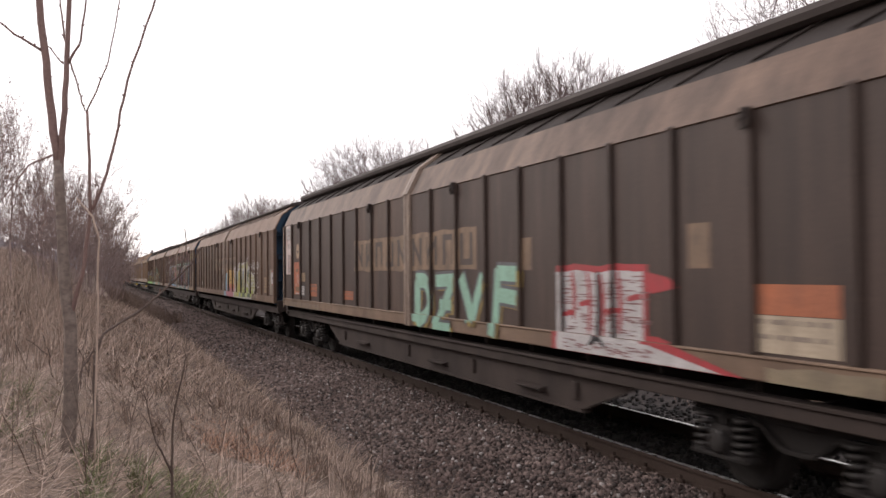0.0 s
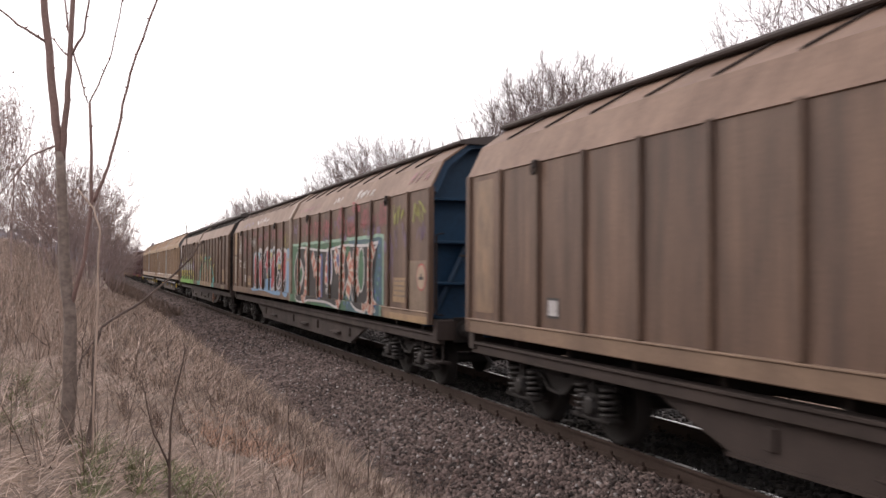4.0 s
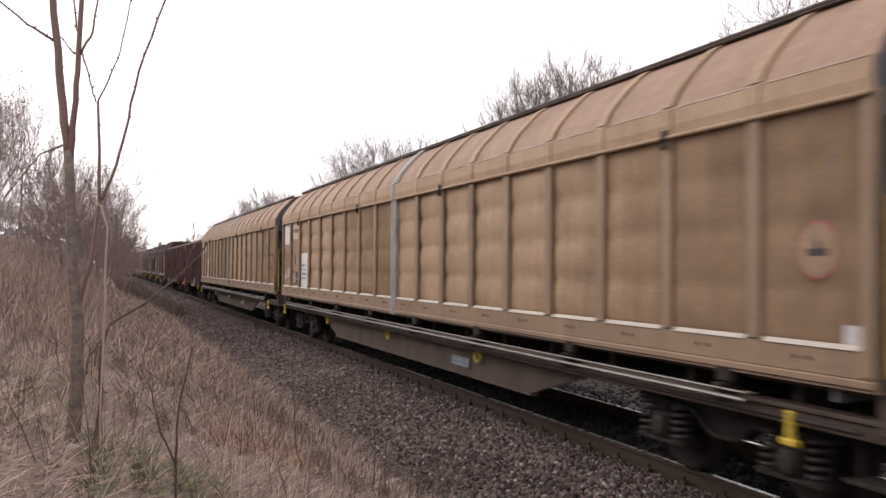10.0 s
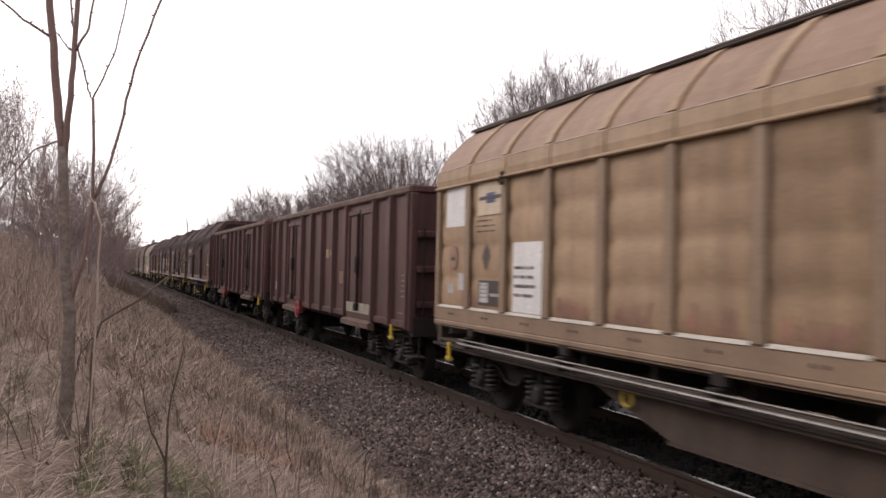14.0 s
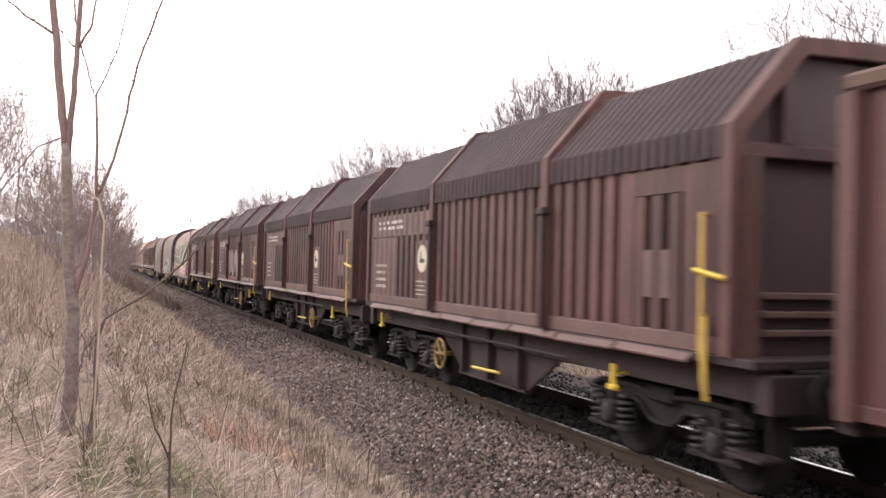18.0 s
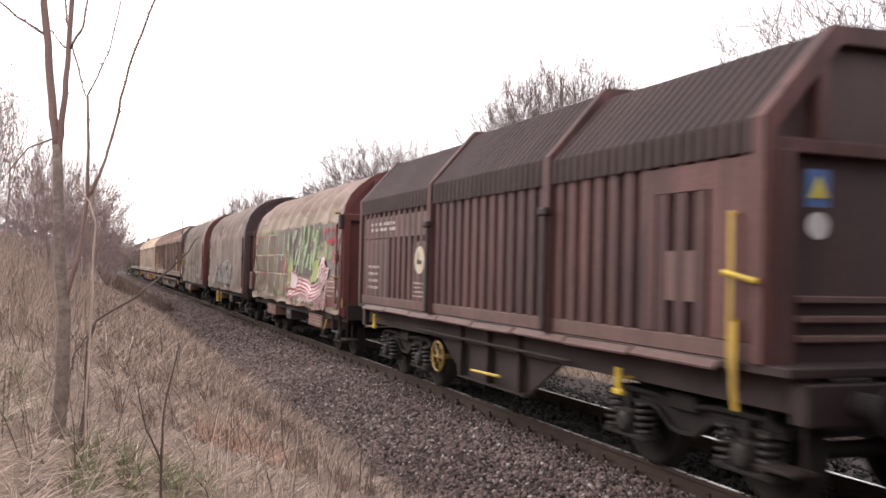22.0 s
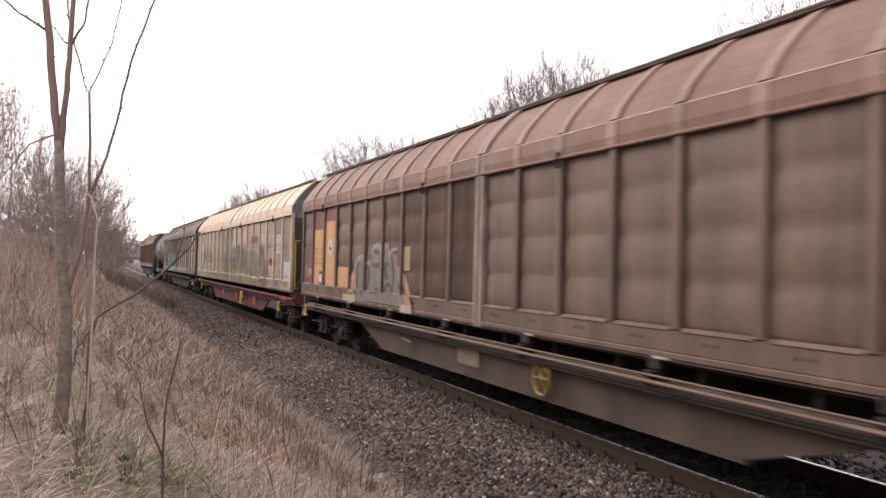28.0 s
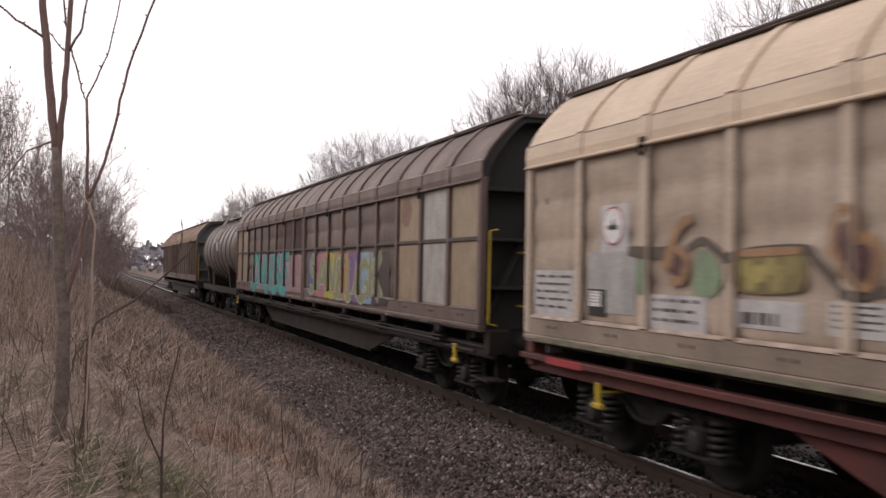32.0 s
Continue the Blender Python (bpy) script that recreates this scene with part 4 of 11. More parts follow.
# ---- open wagons ----
def gondola(c, length, label):
    w = thing("open_wagon", label, "freight wagon", "wagons of the train", at=(0, c, 0))
    h = length / 2
    u = length / 12.7
    part("underframe", Shape().box(-0.25, 0.25, -h, h, 0.75, 1.08), M_UNDER, w)
    for sx in (-1, 1):
        part("sole_bar", Shape().box(-0.06, 0.06, -h, h, 0.88, 1.08, 0.01), M_UNDER, w, at=(sx * 1.16, 0, 0))
        part("headstock", shared("headstock", lambda: Shape().box(-1.36, 1.36, -0.09, 0.09, 0.86, 1.18, 0.01), M_UNDER), M_UNDER, w, at=(0, sx * (h + 0.02), 0))
    part("floor_plate", Shape().box(-1.34, 1.34, -h + 0.05, h - 0.05, 1.08, 1.2), M_RUSTSTEEL, w)
    doors = [(-4.2 * u, -2.2 * u), (2.2 * u, 4.2 * u)]
    rib_at = [-h + 0.08, -5.28 * u, -4.2 * u, -2.2 * u, -1.1 * u, 0.0, 1.1 * u, 2.2 * u, 4.2 * u, 5.28 * u, h - 0.08]
    for turn in (0, 180):
        m = pose(0, 0, 0, 0, 0, turn)
        s = part("side_wall", Shape().box(-1.36, -1.33, -h, h, 1.0, 3.34), M_MAROON, w, at=m)
        part("top_rim", Shape().box(-1.44, -1.26, -h - 0.02, h + 0.02, 3.30, 3.44, 0.03), M_RUSTSTEEL, s, "rust-worn steel top rim")
        part("bottom_rim", Shape().box(-1.40, -1.33, -h, h, 0.98, 1.10, 0.01), M_MAROON, s)
        for y in rib_at:
            part("rib", shared("gondola_rib", lambda: Shape().prism([(-1.36, -0.07), (-1.46, -0.045), (-1.46, 0.045), (-1.36, 0.07)], 0.98, 3.30, "z"), M_MAROON), M_MAROON, s, at=(0, y, 0))
        for y0, y1 in doors:
            mid = (y0 + y1) / 2
            for a, b in ((y0 + 0.1, mid - 0.04), (mid + 0.04, y1 - 0.1)):
                d = part("door_leaf", Shape().box(-1.375, -1.34, a, b, 1.12, 3.18), M_MAROON, s)
                part("door_frame", Shape().box(-1.41, -1.375, a, b, 3.08, 3.18, 0.01).box(-1.41, -1.375, a, b, 1.12, 1.22, 0.01).box(-1.41, -1.375, a, a + 0.09, 1.22, 3.08, 0.01).box(-1.41, -1.375, b - 0.09, b, 1.22, 3.08, 0.01), M_MAROON, d)
            part("door_bolt", Shape().tube([(-1.45, mid, 1.2), (-1.45, mid, 3.1)], 0.025, 6).box(-1.5, -1.42, mid - 0.06, mid + 0.06, 1.9, 2.25, 0.02).box(-1.5, -1.42, mid - 0.08, mid + 0.08, 1.14, 1.3, 0.02), M_UNDER, s)
            part("door_sill", Shape().prism([(-1.36, 1.0), (-1.50, 0.93), (-1.50, 0.84), (-1.36, 0.80)], y0, y1), M_RUSTSTEEL, s, "scraped folding door sill")
    for turn in (0, 180):
        m = pose(0, 0, 0, 0, 0, turn)
        e = part("end_wall", Shape().box(-1.33, 1.33, -h, -h + 0.04, 1.0, 3.34).box(-1.4, 1.4, -h - 0.04, -h + 0.1, 3.30, 3.44, 0.03), M_MAROON, w, at=m)
        for z in (1.4, 2.0, 2.6):
            part("end_rib", shared(("gondola_end_rib", z), lambda: Shape().box(-1.30, 1.30, -h - 0.12, -h, z - 0.06, z + 0.06, 0.02), M_MAROON), M_MAROON, e)
        for x in (-1.36, 1.36):
            part("corner_post", Shape().box(x - 0.06, x + 0.06, -h - 0.08, -h + 0.06, 0.95, 3.30, 0.015), M_MAROON, e)
        part("end_ladder", Shape().tube([(-1.20, -h - 0.14, 1.2), (-1.20, -h - 0.14, 2.7)], 0.018, 5).tube([(-0.85, -h - 0.14, 1.2), (-0.85, -h - 0.14, 2.7)], 0.018, 5), M_UNDER, e)
        part("step", shared("step", step_shape, M_UNDER), M_UNDER, w, at=m @ pose(-1.2, -h + 0.2, 0.5))
    for y in (-h + 1.95, h - 1.95):
        bogie(w, y)
    bracket(w, -h + 0.95, 0.88, -1.40)
    handwheel(w, 2.2 * u, 0.92, paint((0.5, 0.06, 0.07), 0.3), 0.2, -1.5, "red handbrake wheel")
    couplers(w, h + 0.05)
    return w


# ---- telescopic-hood coil wagons ----
def corrugated(y0, y1, pitch, depth, line, thick=0.02, flat=0.5):
    """A sheet with trapezoid waves along y; line: its section (x, z), waves outwards."""
    n = max(1, round((y1 - y0) / pitch))
    p = (y1 - y0) / n
    ys = []
    for k in range(n):
        a = y0 + k * p
        ys += [(a, 0), (a + p * (0.5 - flat / 2) * 0.6, 0), (a + p * (0.5 - flat / 2), 1), (a + p * (0.5 + flat / 2), 1), (a + p * (1 - (0.5 - flat / 2) * 0.6), 0)]
    ys.append((y1, 0))
    normal = []
    for i in range(len(line)):
        a, b = line[max(i - 1, 0)], line[min(i + 1, len(line) - 1)]
        d = Vector((b[0] - a[0], b[1] - a[1])).normalized()
        normal.append((-d.y, d.x))
    s = Shape()
    verts = [(x + nx * depth * o, y, z + nz * depth * o) for y, o in ys for (x, z), (nx, nz) in zip(line, normal)]
    m = len(line)
    faces = [(i * m + j, (i + 1) * m + j, (i + 1) * m + j + 1, i * m + j + 1) for i in range(len(ys) - 1) for j in range(m - 1)]
    return s.add(verts, faces)


M_STENCIL = paint((0.58, 0.51, 0.46), 0.4)


def hood_wagon(c, length, label, front_disc=False):
    w = thing("telescopic_hood_wagon", label, "freight wagon", "wagons of the train", at=(0, c, 0))
    h = length / 2
    part("deck", Shape().box(-1.48, 1.48, -h - 0.05, h + 0.05, 1.22, 1.30, 0.01), M_HOODFRAME, w)
    for k in range(8):
        a = -h + 0.75 + k * (length - 1.2) / 8
        part("deck_flange", shared(("deck_flange", round(length, 1)), lambda: Shape().prism([(-1.48, 1.235), (-1.545, 1.205), (-1.55, 1.225), (-1.48, 1.285)], 0.02, (length - 1.2) / 8 - 0.03), M_HOODPLATE), M_HOODPLATE, w, at=pose(0, a, 0, 0.35 * (-1) ** k))
    part("underframe", Shape().box(-0.3, 0.3, -h, h, 0.8, 1.22), M_UNDER, w)
    for sx in (-1, 1):
        part("sole_bar", Shape().box(-0.06, 0.06, -h, h, 0.92, 1.22, 0.01), M_HOODFRAME, w, at=(sx * 1.22, 0, 0))
        part("headstock", shared("headstock", lambda: Shape().box(-1.36, 1.36, -0.09, 0.09, 0.86, 1.18, 0.01), M_HOODFRAME), M_HOODFRAME, w, at=(0, sx * (h + 0.02), 0))
    for turn in (0, 180):
        b = Shape().prism([(-2.9, 0.95), (-1.9, 0.90), (-1.1, 0.45), (1.1, 0.45), (1.9, 0.90), (2.9, 0.95), (2.9, 1.2), (-2.9, 1.2)], -1.24, -1.19, "x").box(-1.3, -1.15, -1.1, 1.1, 0.42, 0.46)
        for y in (-0.95, 0.0, 0.95):
            b.box(-1.34, -1.22, y - 0.04, y + 0.04, 0.46, 1.2, 0.01)
        part("belly_girder", shared("hood_belly", lambda: b, M_HOODFRAME), M_HOODFRAME, w, at=pose(0, 0, 0, 0, 0, turn))
    cut = [-h + 0.30, -1.35, 2.0, h - 0.1] if front_disc else [-h + 0.30, -2.0, 1.85, h - 0.1]
    wall_line = [(-1.36, 1.32), (-1.36, 3.04)]
    hoods = []
    for i in range(3):
        up = 0.09 if i == 1 else 0.02
        roof_line = [(-1.47, 2.98), (-1.47, 3.22 + up / 2), (-0.78, 3.97 + up), (0, 4.0 + up)]
        y0, y1 = cut[i] + 0.06, cut[i + 1] - 0.06
        for turn in (0, 180):
            ya, yb = (y0, y1) if turn == 0 else (-y1, -y0)
            m = pose(0, 0, 0, 0, 0, turn)
            s = part("hood_wall", corrugated(ya, yb, 0.29, 0.105, wall_line, flat=0.56), M_HOOD, w, "ribbed steel side of one hood", m)
            part("hood_roof", corrugated(ya, yb, 0.155, 0.035, roof_line, flat=0.42), M_HOODROOF, s, "sooty corrugated hood roof")
            part("foot_rail", Shape().box(-1.47, -1.38, ya - 0.04, yb + 0.04, 1.30, 1.46, 0.012), M_HOODPLATE, s)
            if turn == 0:
                hoods.append(s)
    for i, y in enumerate(cut):
        up = 0.12 if i in (1, 2) else 0.02
        line = [(-1.50 - up / 4, 1.30), (-1.50 - up / 4, 3.24 + up / 2), (-0.80, 4.03 + up), (0, 4.06 + up)]
        inner = [(-1.36, 1.30), (-1.36, 3.18), (-0.72, 3.90), (0, 3.92)]
        a = Shape().strips(mirrored(line), mirrored(inner), y - 0.065, y + 0.065)
        arch = part("hood_arch", a, M_HOOD, w, "raised arch between the hoods")
        if i in (1, 2):
            part("arch_lock", Shape().box(-1.60, -1.50, y - 0.10, y + 0.10, 2.62, 2.72, 0.02).box(-1.57, -1.51, y - 0.05, y + 0.05, 1.32, 2.62, 0.01), M_HOODFRAME, arch, "dark lock and bar on the arch")
    outline = [(-1.36, 1.25), (-1.36, 3.18), (-0.72, 3.90), (0.72, 3.90), (1.36, 3.18), (1.36, 1.25)]
    for turn in (0, 180):
        m = pose(0, 0, 0, 0, 0, turn)
        g = h - 0.18 if turn == 0 else h
        e = part("end_wall", Shape().prism(outline, -g + 0.20, -g + 0.24), M_DARKEND, w, at=m)
        part("end_frame", Shape().box(-1.36, 1.36, -g + 0.06, -g + 0.20, 2.98, 3.1, 0.01).box(-0.95, -0.83, -g + 0.06, -g + 0.20, 3.1, 3.72, 0.01).box(0.83, 0.95, -g + 0.06, -g + 0.20, 3.1, 3.72, 0.01).box(-1.36, -1.2, -g + 0.02, -g + 0.22, 1.25, 3.0, 0.01).box(1.2, 1.36, -g + 0.02, -g + 0.22, 1.25, 3.0, 0.01), M_HOOD, e)
        part("end_grille", Shape().box(-1.1, 1.1, -g + 0.1, -g + 0.20, 1.62, 1.68, 0.01).box(-1.1, 1.1, -g + 0.1, -g + 0.20, 1.78, 1.84, 0.01).box(-1.1, 1.1, -g + 0.1, -g + 0.20, 1.46, 1.52, 0.01), M_HOODPLATE, e)
        part("handrail", Shape().prism([(-1.545, 2.52), (-1.53, 2.52), (-1.53, 1.32), (-1.50, 1.22), (-1.515, 1.20), (-1.545, 1.31)], -g + 0.36, -g + 0.41).tube([(-1.40, -g + 0.385, 2.50), (-1.54, -g + 0.385, 2.50)], 0.012, 6).box(-1.53, -1.46, -g + 0.365, -g + 0.405, 1.6, 1.64), M_DULLYELLOW, e, "dull yellow strap of a grab rail")
        part("lower_handrail", Shape().prism([(-1.55, 1.62), (-1.53, 1.62), (-1.53, 1.1), (-1.50, 0.92), (-1.52, 0.90), (-1.55, 1.08)], -g + 0.30, -g + 0.36), M_DULLYELLOW, e, "worn yellow lower grab rail")
        part("step", shared("step", step_shape, M_UNDER), M_UNDER, w, at=m @ pose(-1.15, -g + 0.15, 0.45))
        part("latch", Shape().tube([(-1.52, -g + 0.1, 1.95), (-1.56, -g + 0.45, 2.02)], 0.025, 6), M_YELLOW, e, "yellow latch lever")
    for y in (-h + 1.75, h - 1.75):
        bogie(w, y)
    bracket(w, -3.45, 0.92, -1.44)
    bracket(w, h - 0.95, 1.0, -1.44)
    handwheel(w, -1.3 if front_disc else 1.6, 0.66, M_OLDYELLOW, 0.22, -1.42, "dull yellow handbrake wheel")
    couplers(w, h + 0.06)
    # strengthened front panel: wide posts round dark slots
    for ya, yb in ((cut[0] + 0.10, cut[0] + 0.62), (cut[0] + 1.42, cut[0] + 1.55)):
        part("wall_panel", Shape().box(-1.475, -1.43, ya, yb, 1.46, 2.96, 0.006), M_HOOD, hoods[0])
    part("wall_panel", Shape().box(-1.473, -1.43, cut[0] + 0.62, cut[0] + 1.42, 2.72, 2.96, 0.006), M_HOOD, hoods[0])
    part("stay_lever", Shape().tube([(-1.42, -0.6, 0.62), (-1.42, 0.3, 0.60)], 0.022, 6), M_YELLOW, w, "yellow lever on the girder")
    part("brake_rod", Shape().tube([(-1.40, -2.4, 1.0), (-1.40, 2.6, 1.0)], 0.022, 6), M_UNDER, w)
    # plates with lettering
    s = hoods[2]
    y_hi, y_lo = cut[3] - 0.15, cut[2] + 0.15
    part("upper_plate", Shape().box(-1.462, -1.43, y_lo, y_hi, 2.52, 2.90, 0.006), M_HOODPLATE, s)
    part("side_plate", Shape().box(-1.462, -1.43, y_hi - 1.55, y_hi, 1.46, 2.50, 0.006), M_HOODPLATE, s)
    if not front_disc:
        part("round_plate", Shape().box(-1.462, -1.43, y_lo + 0.05, y_lo + 0.75, 1.46, 2.42, 0.006), M_HOODPLATE, s)
    decal(s, "lettering", bars(y_hi - 0.45, 2.80, 1.5, 0.2, 2, 3, 0.55), M_STENCIL, wall=1.464, label="row of white lettering too small to read")
    decal(s, "lettering", bars(y_hi - 0.35, 2.02, 0.62, 0.5, 4, 5, 0.42), M_STENCIL, wall=1.464)
    s, y_lo = (hoods[0], cut[1] - 0.82) if front_disc else (s, y_lo)
    if front_disc:
        part("round_plate", Shape().box(-1.462, -1.43, y_lo + 0.05, y_lo + 0.75, 1.46, 2.42, 0.006), M_HOODPLATE, s)
    decal(s, "hazard_disc", [round_spot(y_lo + 0.4, 2.12, 0.225)], paint((0.70, 0.62, 0.46), 0.25), wall=1.464, label="pale round warning sign")
    decal(s, "hazard_mark", [rect(y_lo + 0.28, y_lo + 0.52, 2.05, 2.12), [(y_lo + 0.42, 2.1), (y_lo + 0.5, 2.1), (y_lo + 0.48, 2.24), (y_lo + 0.44, 2.24)]], M_BLACK, wall=1.464, layer=2)
    decal(s, "lettering", bars(y_lo + 0.66, 1.76, 0.48, 0.28, 4, 9, 0.35), M_STENCIL, wall=1.464)
    part("front_plate", Shape().box(-1.462, -1.43, cut[0] + 0.75, cut[0] + 1.3, 1.75, 2.2, 0.006), M_HOODPLATE, hoods[0])
    return w, hoods


# ---- tarpaulin-covered wagons ----
def tarp_section(k):
    """Point k of 0..1 along the near half of the sheet, from the hem to the ridge: (x, z)."""
    pts = [(-1.47, 0.98), (-1.46, 2.0), (-1.45, 3.0), (-1.42, 3.28), (-1.33, 3.56), (-1.16, 3.82), (-0.92, 4.03), (-0.60, 4.19), (-0.30, 4.27), (0.0, 4.30)]
    lens = [0.0]
    for a, b in zip(pts, pts[1:]):
        lens.append(lens[-1] + math.hypot(b[0] - a[0], b[1] - a[1]))
    d = k * lens[-1]
    for i in range(len(pts) - 1):
        if d <= lens[i + 1] or i == len(pts) - 2:
            u = (d - lens[i]) / (lens[i + 1] - lens[i])
            return pts[i][0] + u * (pts[i + 1][0] - pts[i][0]), pts[i][1] + u * (pts[i + 1][1] - pts[i][1])


def low_top(seed, z):
    """The painted wagon's top is flatter than those of the other two."""
    return 0.17 * min(1.0, max(0.0, (z - 2.9) / 1.0)) if seed % 180 == 4 else 0.0


def sheet_point(y, k, y0, hoop, seed, lift=0.0):
    """The hanging sheet, sagging between its hoops and creased below the eave."""
    x, z = tarp_section(k)
    z -= low_top(seed, z)
    u = ((y - y0) / hoop) % 1.0
    belly = math.sin(math.pi * u)
    top = min(1.0, max(0.0, (k - 0.55) / 0.12))
    cx, cz = x / 1.5, max(0.0, (z - 3.0) / 1.3)
    sag = belly * (0.105 * top + 0.050 * min(1.0, k / 0.35))
    crease = 0.0
    if 0.48 < k < 0.68:
        crease = 0.06 * math.sin(math.pi * (k - 0.48) / 0.20) * (math.sin(2 * math.pi * u) ** 2)
    ripple = 0.036 * noise.noise(Vector((y * 1.7, k * 5, seed))) + 0.014 * noise.noise(Vector((y * 5, k * 13, seed + 5)))
    low = max(0.0, 1 - k / 0.12)
    ripple += 0.055 * max(0.0, 1 - k / 0.30) * noise.noise(Vector((y * 0.9, k * 22, seed + 2)))
    ripple += 0.045 * min(1.0, max(0.0, (0.62 - k) / 0.2)) * noise.noise(Vector((y * 2.3, k * 1.1, seed + 3)))
    hem = 0.07 * low * noise.noise(Vector((y * 1.1, 0, seed + 9)))
    n = -sag - crease + ripple + lift
    return (x + n * cx * 1.5 if k < 0.8 else x + n * cx, y, z + n * cz * 1.2 + hem)


HOOP = 1.13
PHASE = {4: 0.20, 6: 0.45, 8: 0.46}  # where the first hoop stands behind the front end


def tarp_wagon(c, length, label, sheet, top, end_mat, seed):
    w = thing("tarpaulin_wagon", label, "freight wagon", "wagons of the train", at=(0, c, 0))
    h = length / 2
    part("underframe", Shape().box(-1.36, 1.36, -h, h, 0.98, 1.14, 0.01).box(-0.3, 0.3, -h, h, 0.75, 0.98), M_UNDER, w)
    for sx in (-1, 1):
        part("sole_bar", Shape().box(-0.06, 0.06, -h, h, 0.80, 0.98, 0.01), M_UNDER, w, at=(sx * 1.26, 0, 0))
        part("headstock", shared("headstock", lambda: Shape().box(-1.36, 1.36, -0.09, 0.09, 0.86, 1.18, 0.01), M_UNDER), M_UNDER, w, at=(0, sx * (h + 0.02), 0))
    flush = seed == 4
    y0, y1 = -h + (0.175 if flush else 0.45), h - 0.32
    hoop, p0 = HOOP, -h + PHASE[seed]
    ny, nk = 168, 44
    for turn in (0, 180):
        lower, upper = Shape(), Shape()
        pts = [[sheet_point(y0 + (y1 - y0) * i / ny, k / nk, p0, hoop, seed + turn) for k in range(nk + 1)] for i in range(ny + 1)]
        flat = [p for r in pts for p in r]
        cut = round(0.64 * nk)
        m1 = nk + 1
        lf = [(i * m1 + k, (i + 1) * m1 + k, (i + 1) * m1 + k + 1, i * m1 + k + 1) for i in range(ny) for k in range(cut)]
        nu = 20
        for i in range(ny + 1):
            y = y0 + (y1 - y0) * i / ny
            edge = 0.60 - 0.042 * math.sin(math.pi * (((y - p0) / hoop) % 1.0)) + 0.012 * noise.noise(Vector((y * 1.3, 0, seed)))
            for k in range(nu + 1):
                kk = edge + (1 - edge) * k / nu
                upper.v.append(sheet_point(y, kk, p0, hoop, seed + turn, 0.006 + 0.016 * max(0.0, 1 - (kk - edge) / 0.12) * abs(math.sin(math.pi * (((y - p0) / hoop) % 1.0)))))
        uf = [(i * (nu + 1) + k, (i + 1) * (nu + 1) + k, (i + 1) * (nu + 1) + k + 1, i * (nu + 1) + k + 1) for i in range(ny) for k in range(nu)]
        upper.f += uf
        part("side_sheet", lower.add(flat, lf), sheet, w, at=pose(0, 0, 0, 0, 0, turn), smooth=True)
        part("top_sheet", upper, top, w, at=pose(0, 0, 0, 0, 0, turn), smooth=True)
    line = [tarp_section(k / 14) for k in range(15)]
    section = [(x * (1.006 if flush else 1.025), z - low_top(seed, z) + (0.01 if flush else 0.05) * (k / 14)) for k, (x, z) in enumerate(line)]
    for turn in (0, 180):
        m = pose(0, 0, 0, 0, 0, turn)
        sec = section if turn == 0 else [(x * 0.965, z - 0.08 * k / 14) for k, (x, z) in enumerate(section)]
        outline = sec + [(-x, z) for x, z in sec[-2::-1]]
        e = part("end_wall", Shape().prism(outline, -h + (0.12 if turn == 0 else 0.36), -h + (0.17 if turn == 0 else 0.40)), end_mat, w, "rounded steel end wall", m)
        part("end_hoop", Shape().strips(mirrored(sec), mirrored([(x * 0.9, z - 0.1) for x, z in sec]), -h + ((0.09 if flush else 0.06) if turn == 0 else 0.34), -h + (0.17 if flush and turn == 0 else 0.44)), end_mat, e)
        for x in (-0.75, 0.75):
            part("end_post", Shape().box(x - 0.07, x + 0.07, -h + 0.02, -h + 0.12, 1.0, 3.85, 0.015), end_mat, e)
            part("end_recess", Shape().box(x * 0.5 - 0.16, x * 0.5 + 0.16, -h + 0.105, -h + 0.13, 1.95, 2.45, 0.01), M_UNDER, e, "dark hatch in the end wall")
        for x in (-1.36, 1.36):
            part("corner_post", Shape().box(x - 0.08, x + 0.08, -h + 0.04, -h + 0.14, 1.0, 3.06, 0.02), end_mat, e)
        if flush and turn == 0:
            part("hinge_box", Shape().box(-1.52, -1.44, -h + 0.02, -h + 0.22, 2.78, 3.08, 0.02), M_UNDER, e, "black hinge box of the hoops")
            for z in (1.74, 3.10):
                part("lashing_hook", Shape().tube([(-1.50, -h + 0.10, z), (-1.60, -h + 0.10, z + 0.01), (-1.60, -h + 0.20, z + 0.05)], 0.03, 6), M_OLDYELLOW, e, "yellow lashing hook")
            part("latch_plate", Shape().box(-1.46, -1.43, -h - 0.02, -h + 0.05, 1.12, 1.30, 0.008), M_OLDYELLOW, e, "yellow latch plate")
            part("grab_rail", Shape().tube([(-0.95, -h - 0.02, 2.52), (-0.1, -h - 0.02, 2.52)], 0.016, 6), M_PALEEDGE, e, "pale grab rail")
            part("end_sill", Shape().box(-1.42, 1.42, -h - 0.02, -h + 0.14, 0.92, 1.14, 0.012), end_mat, e)
        part("end_bar", Shape().box(-1.4, 1.4, -h + 0.03, -h + 0.12, 2.95, 3.10, 0.015), end_mat, e)
        part("end_slot", Shape().box(-1.38, 1.38, -h + 0.085, -h + 0.125, 2.90, 2.955), M_UNDER, e)
        part("latch_rod", Shape().tube([(-1.52, -h + 0.3, 1.2), (-1.52, -h + 0.3, 2.9)], 0.02, 6).box(-1.55, -1.48, -h + 0.24, -h + 0.36, 2.1, 2.25, 0.01), end_mat, e)
        part("step", shared("step", step_shape, M_UNDER), M_UNDER, w, at=m @ pose(-1.2, -h + 0.25, 0.45))
    for y in (-h + 1.85, h - 1.85):
        bogie(w, y) if seed % 2 else (fixed_axle(w, y - 0.55), fixed_axle(w, y + 0.75))
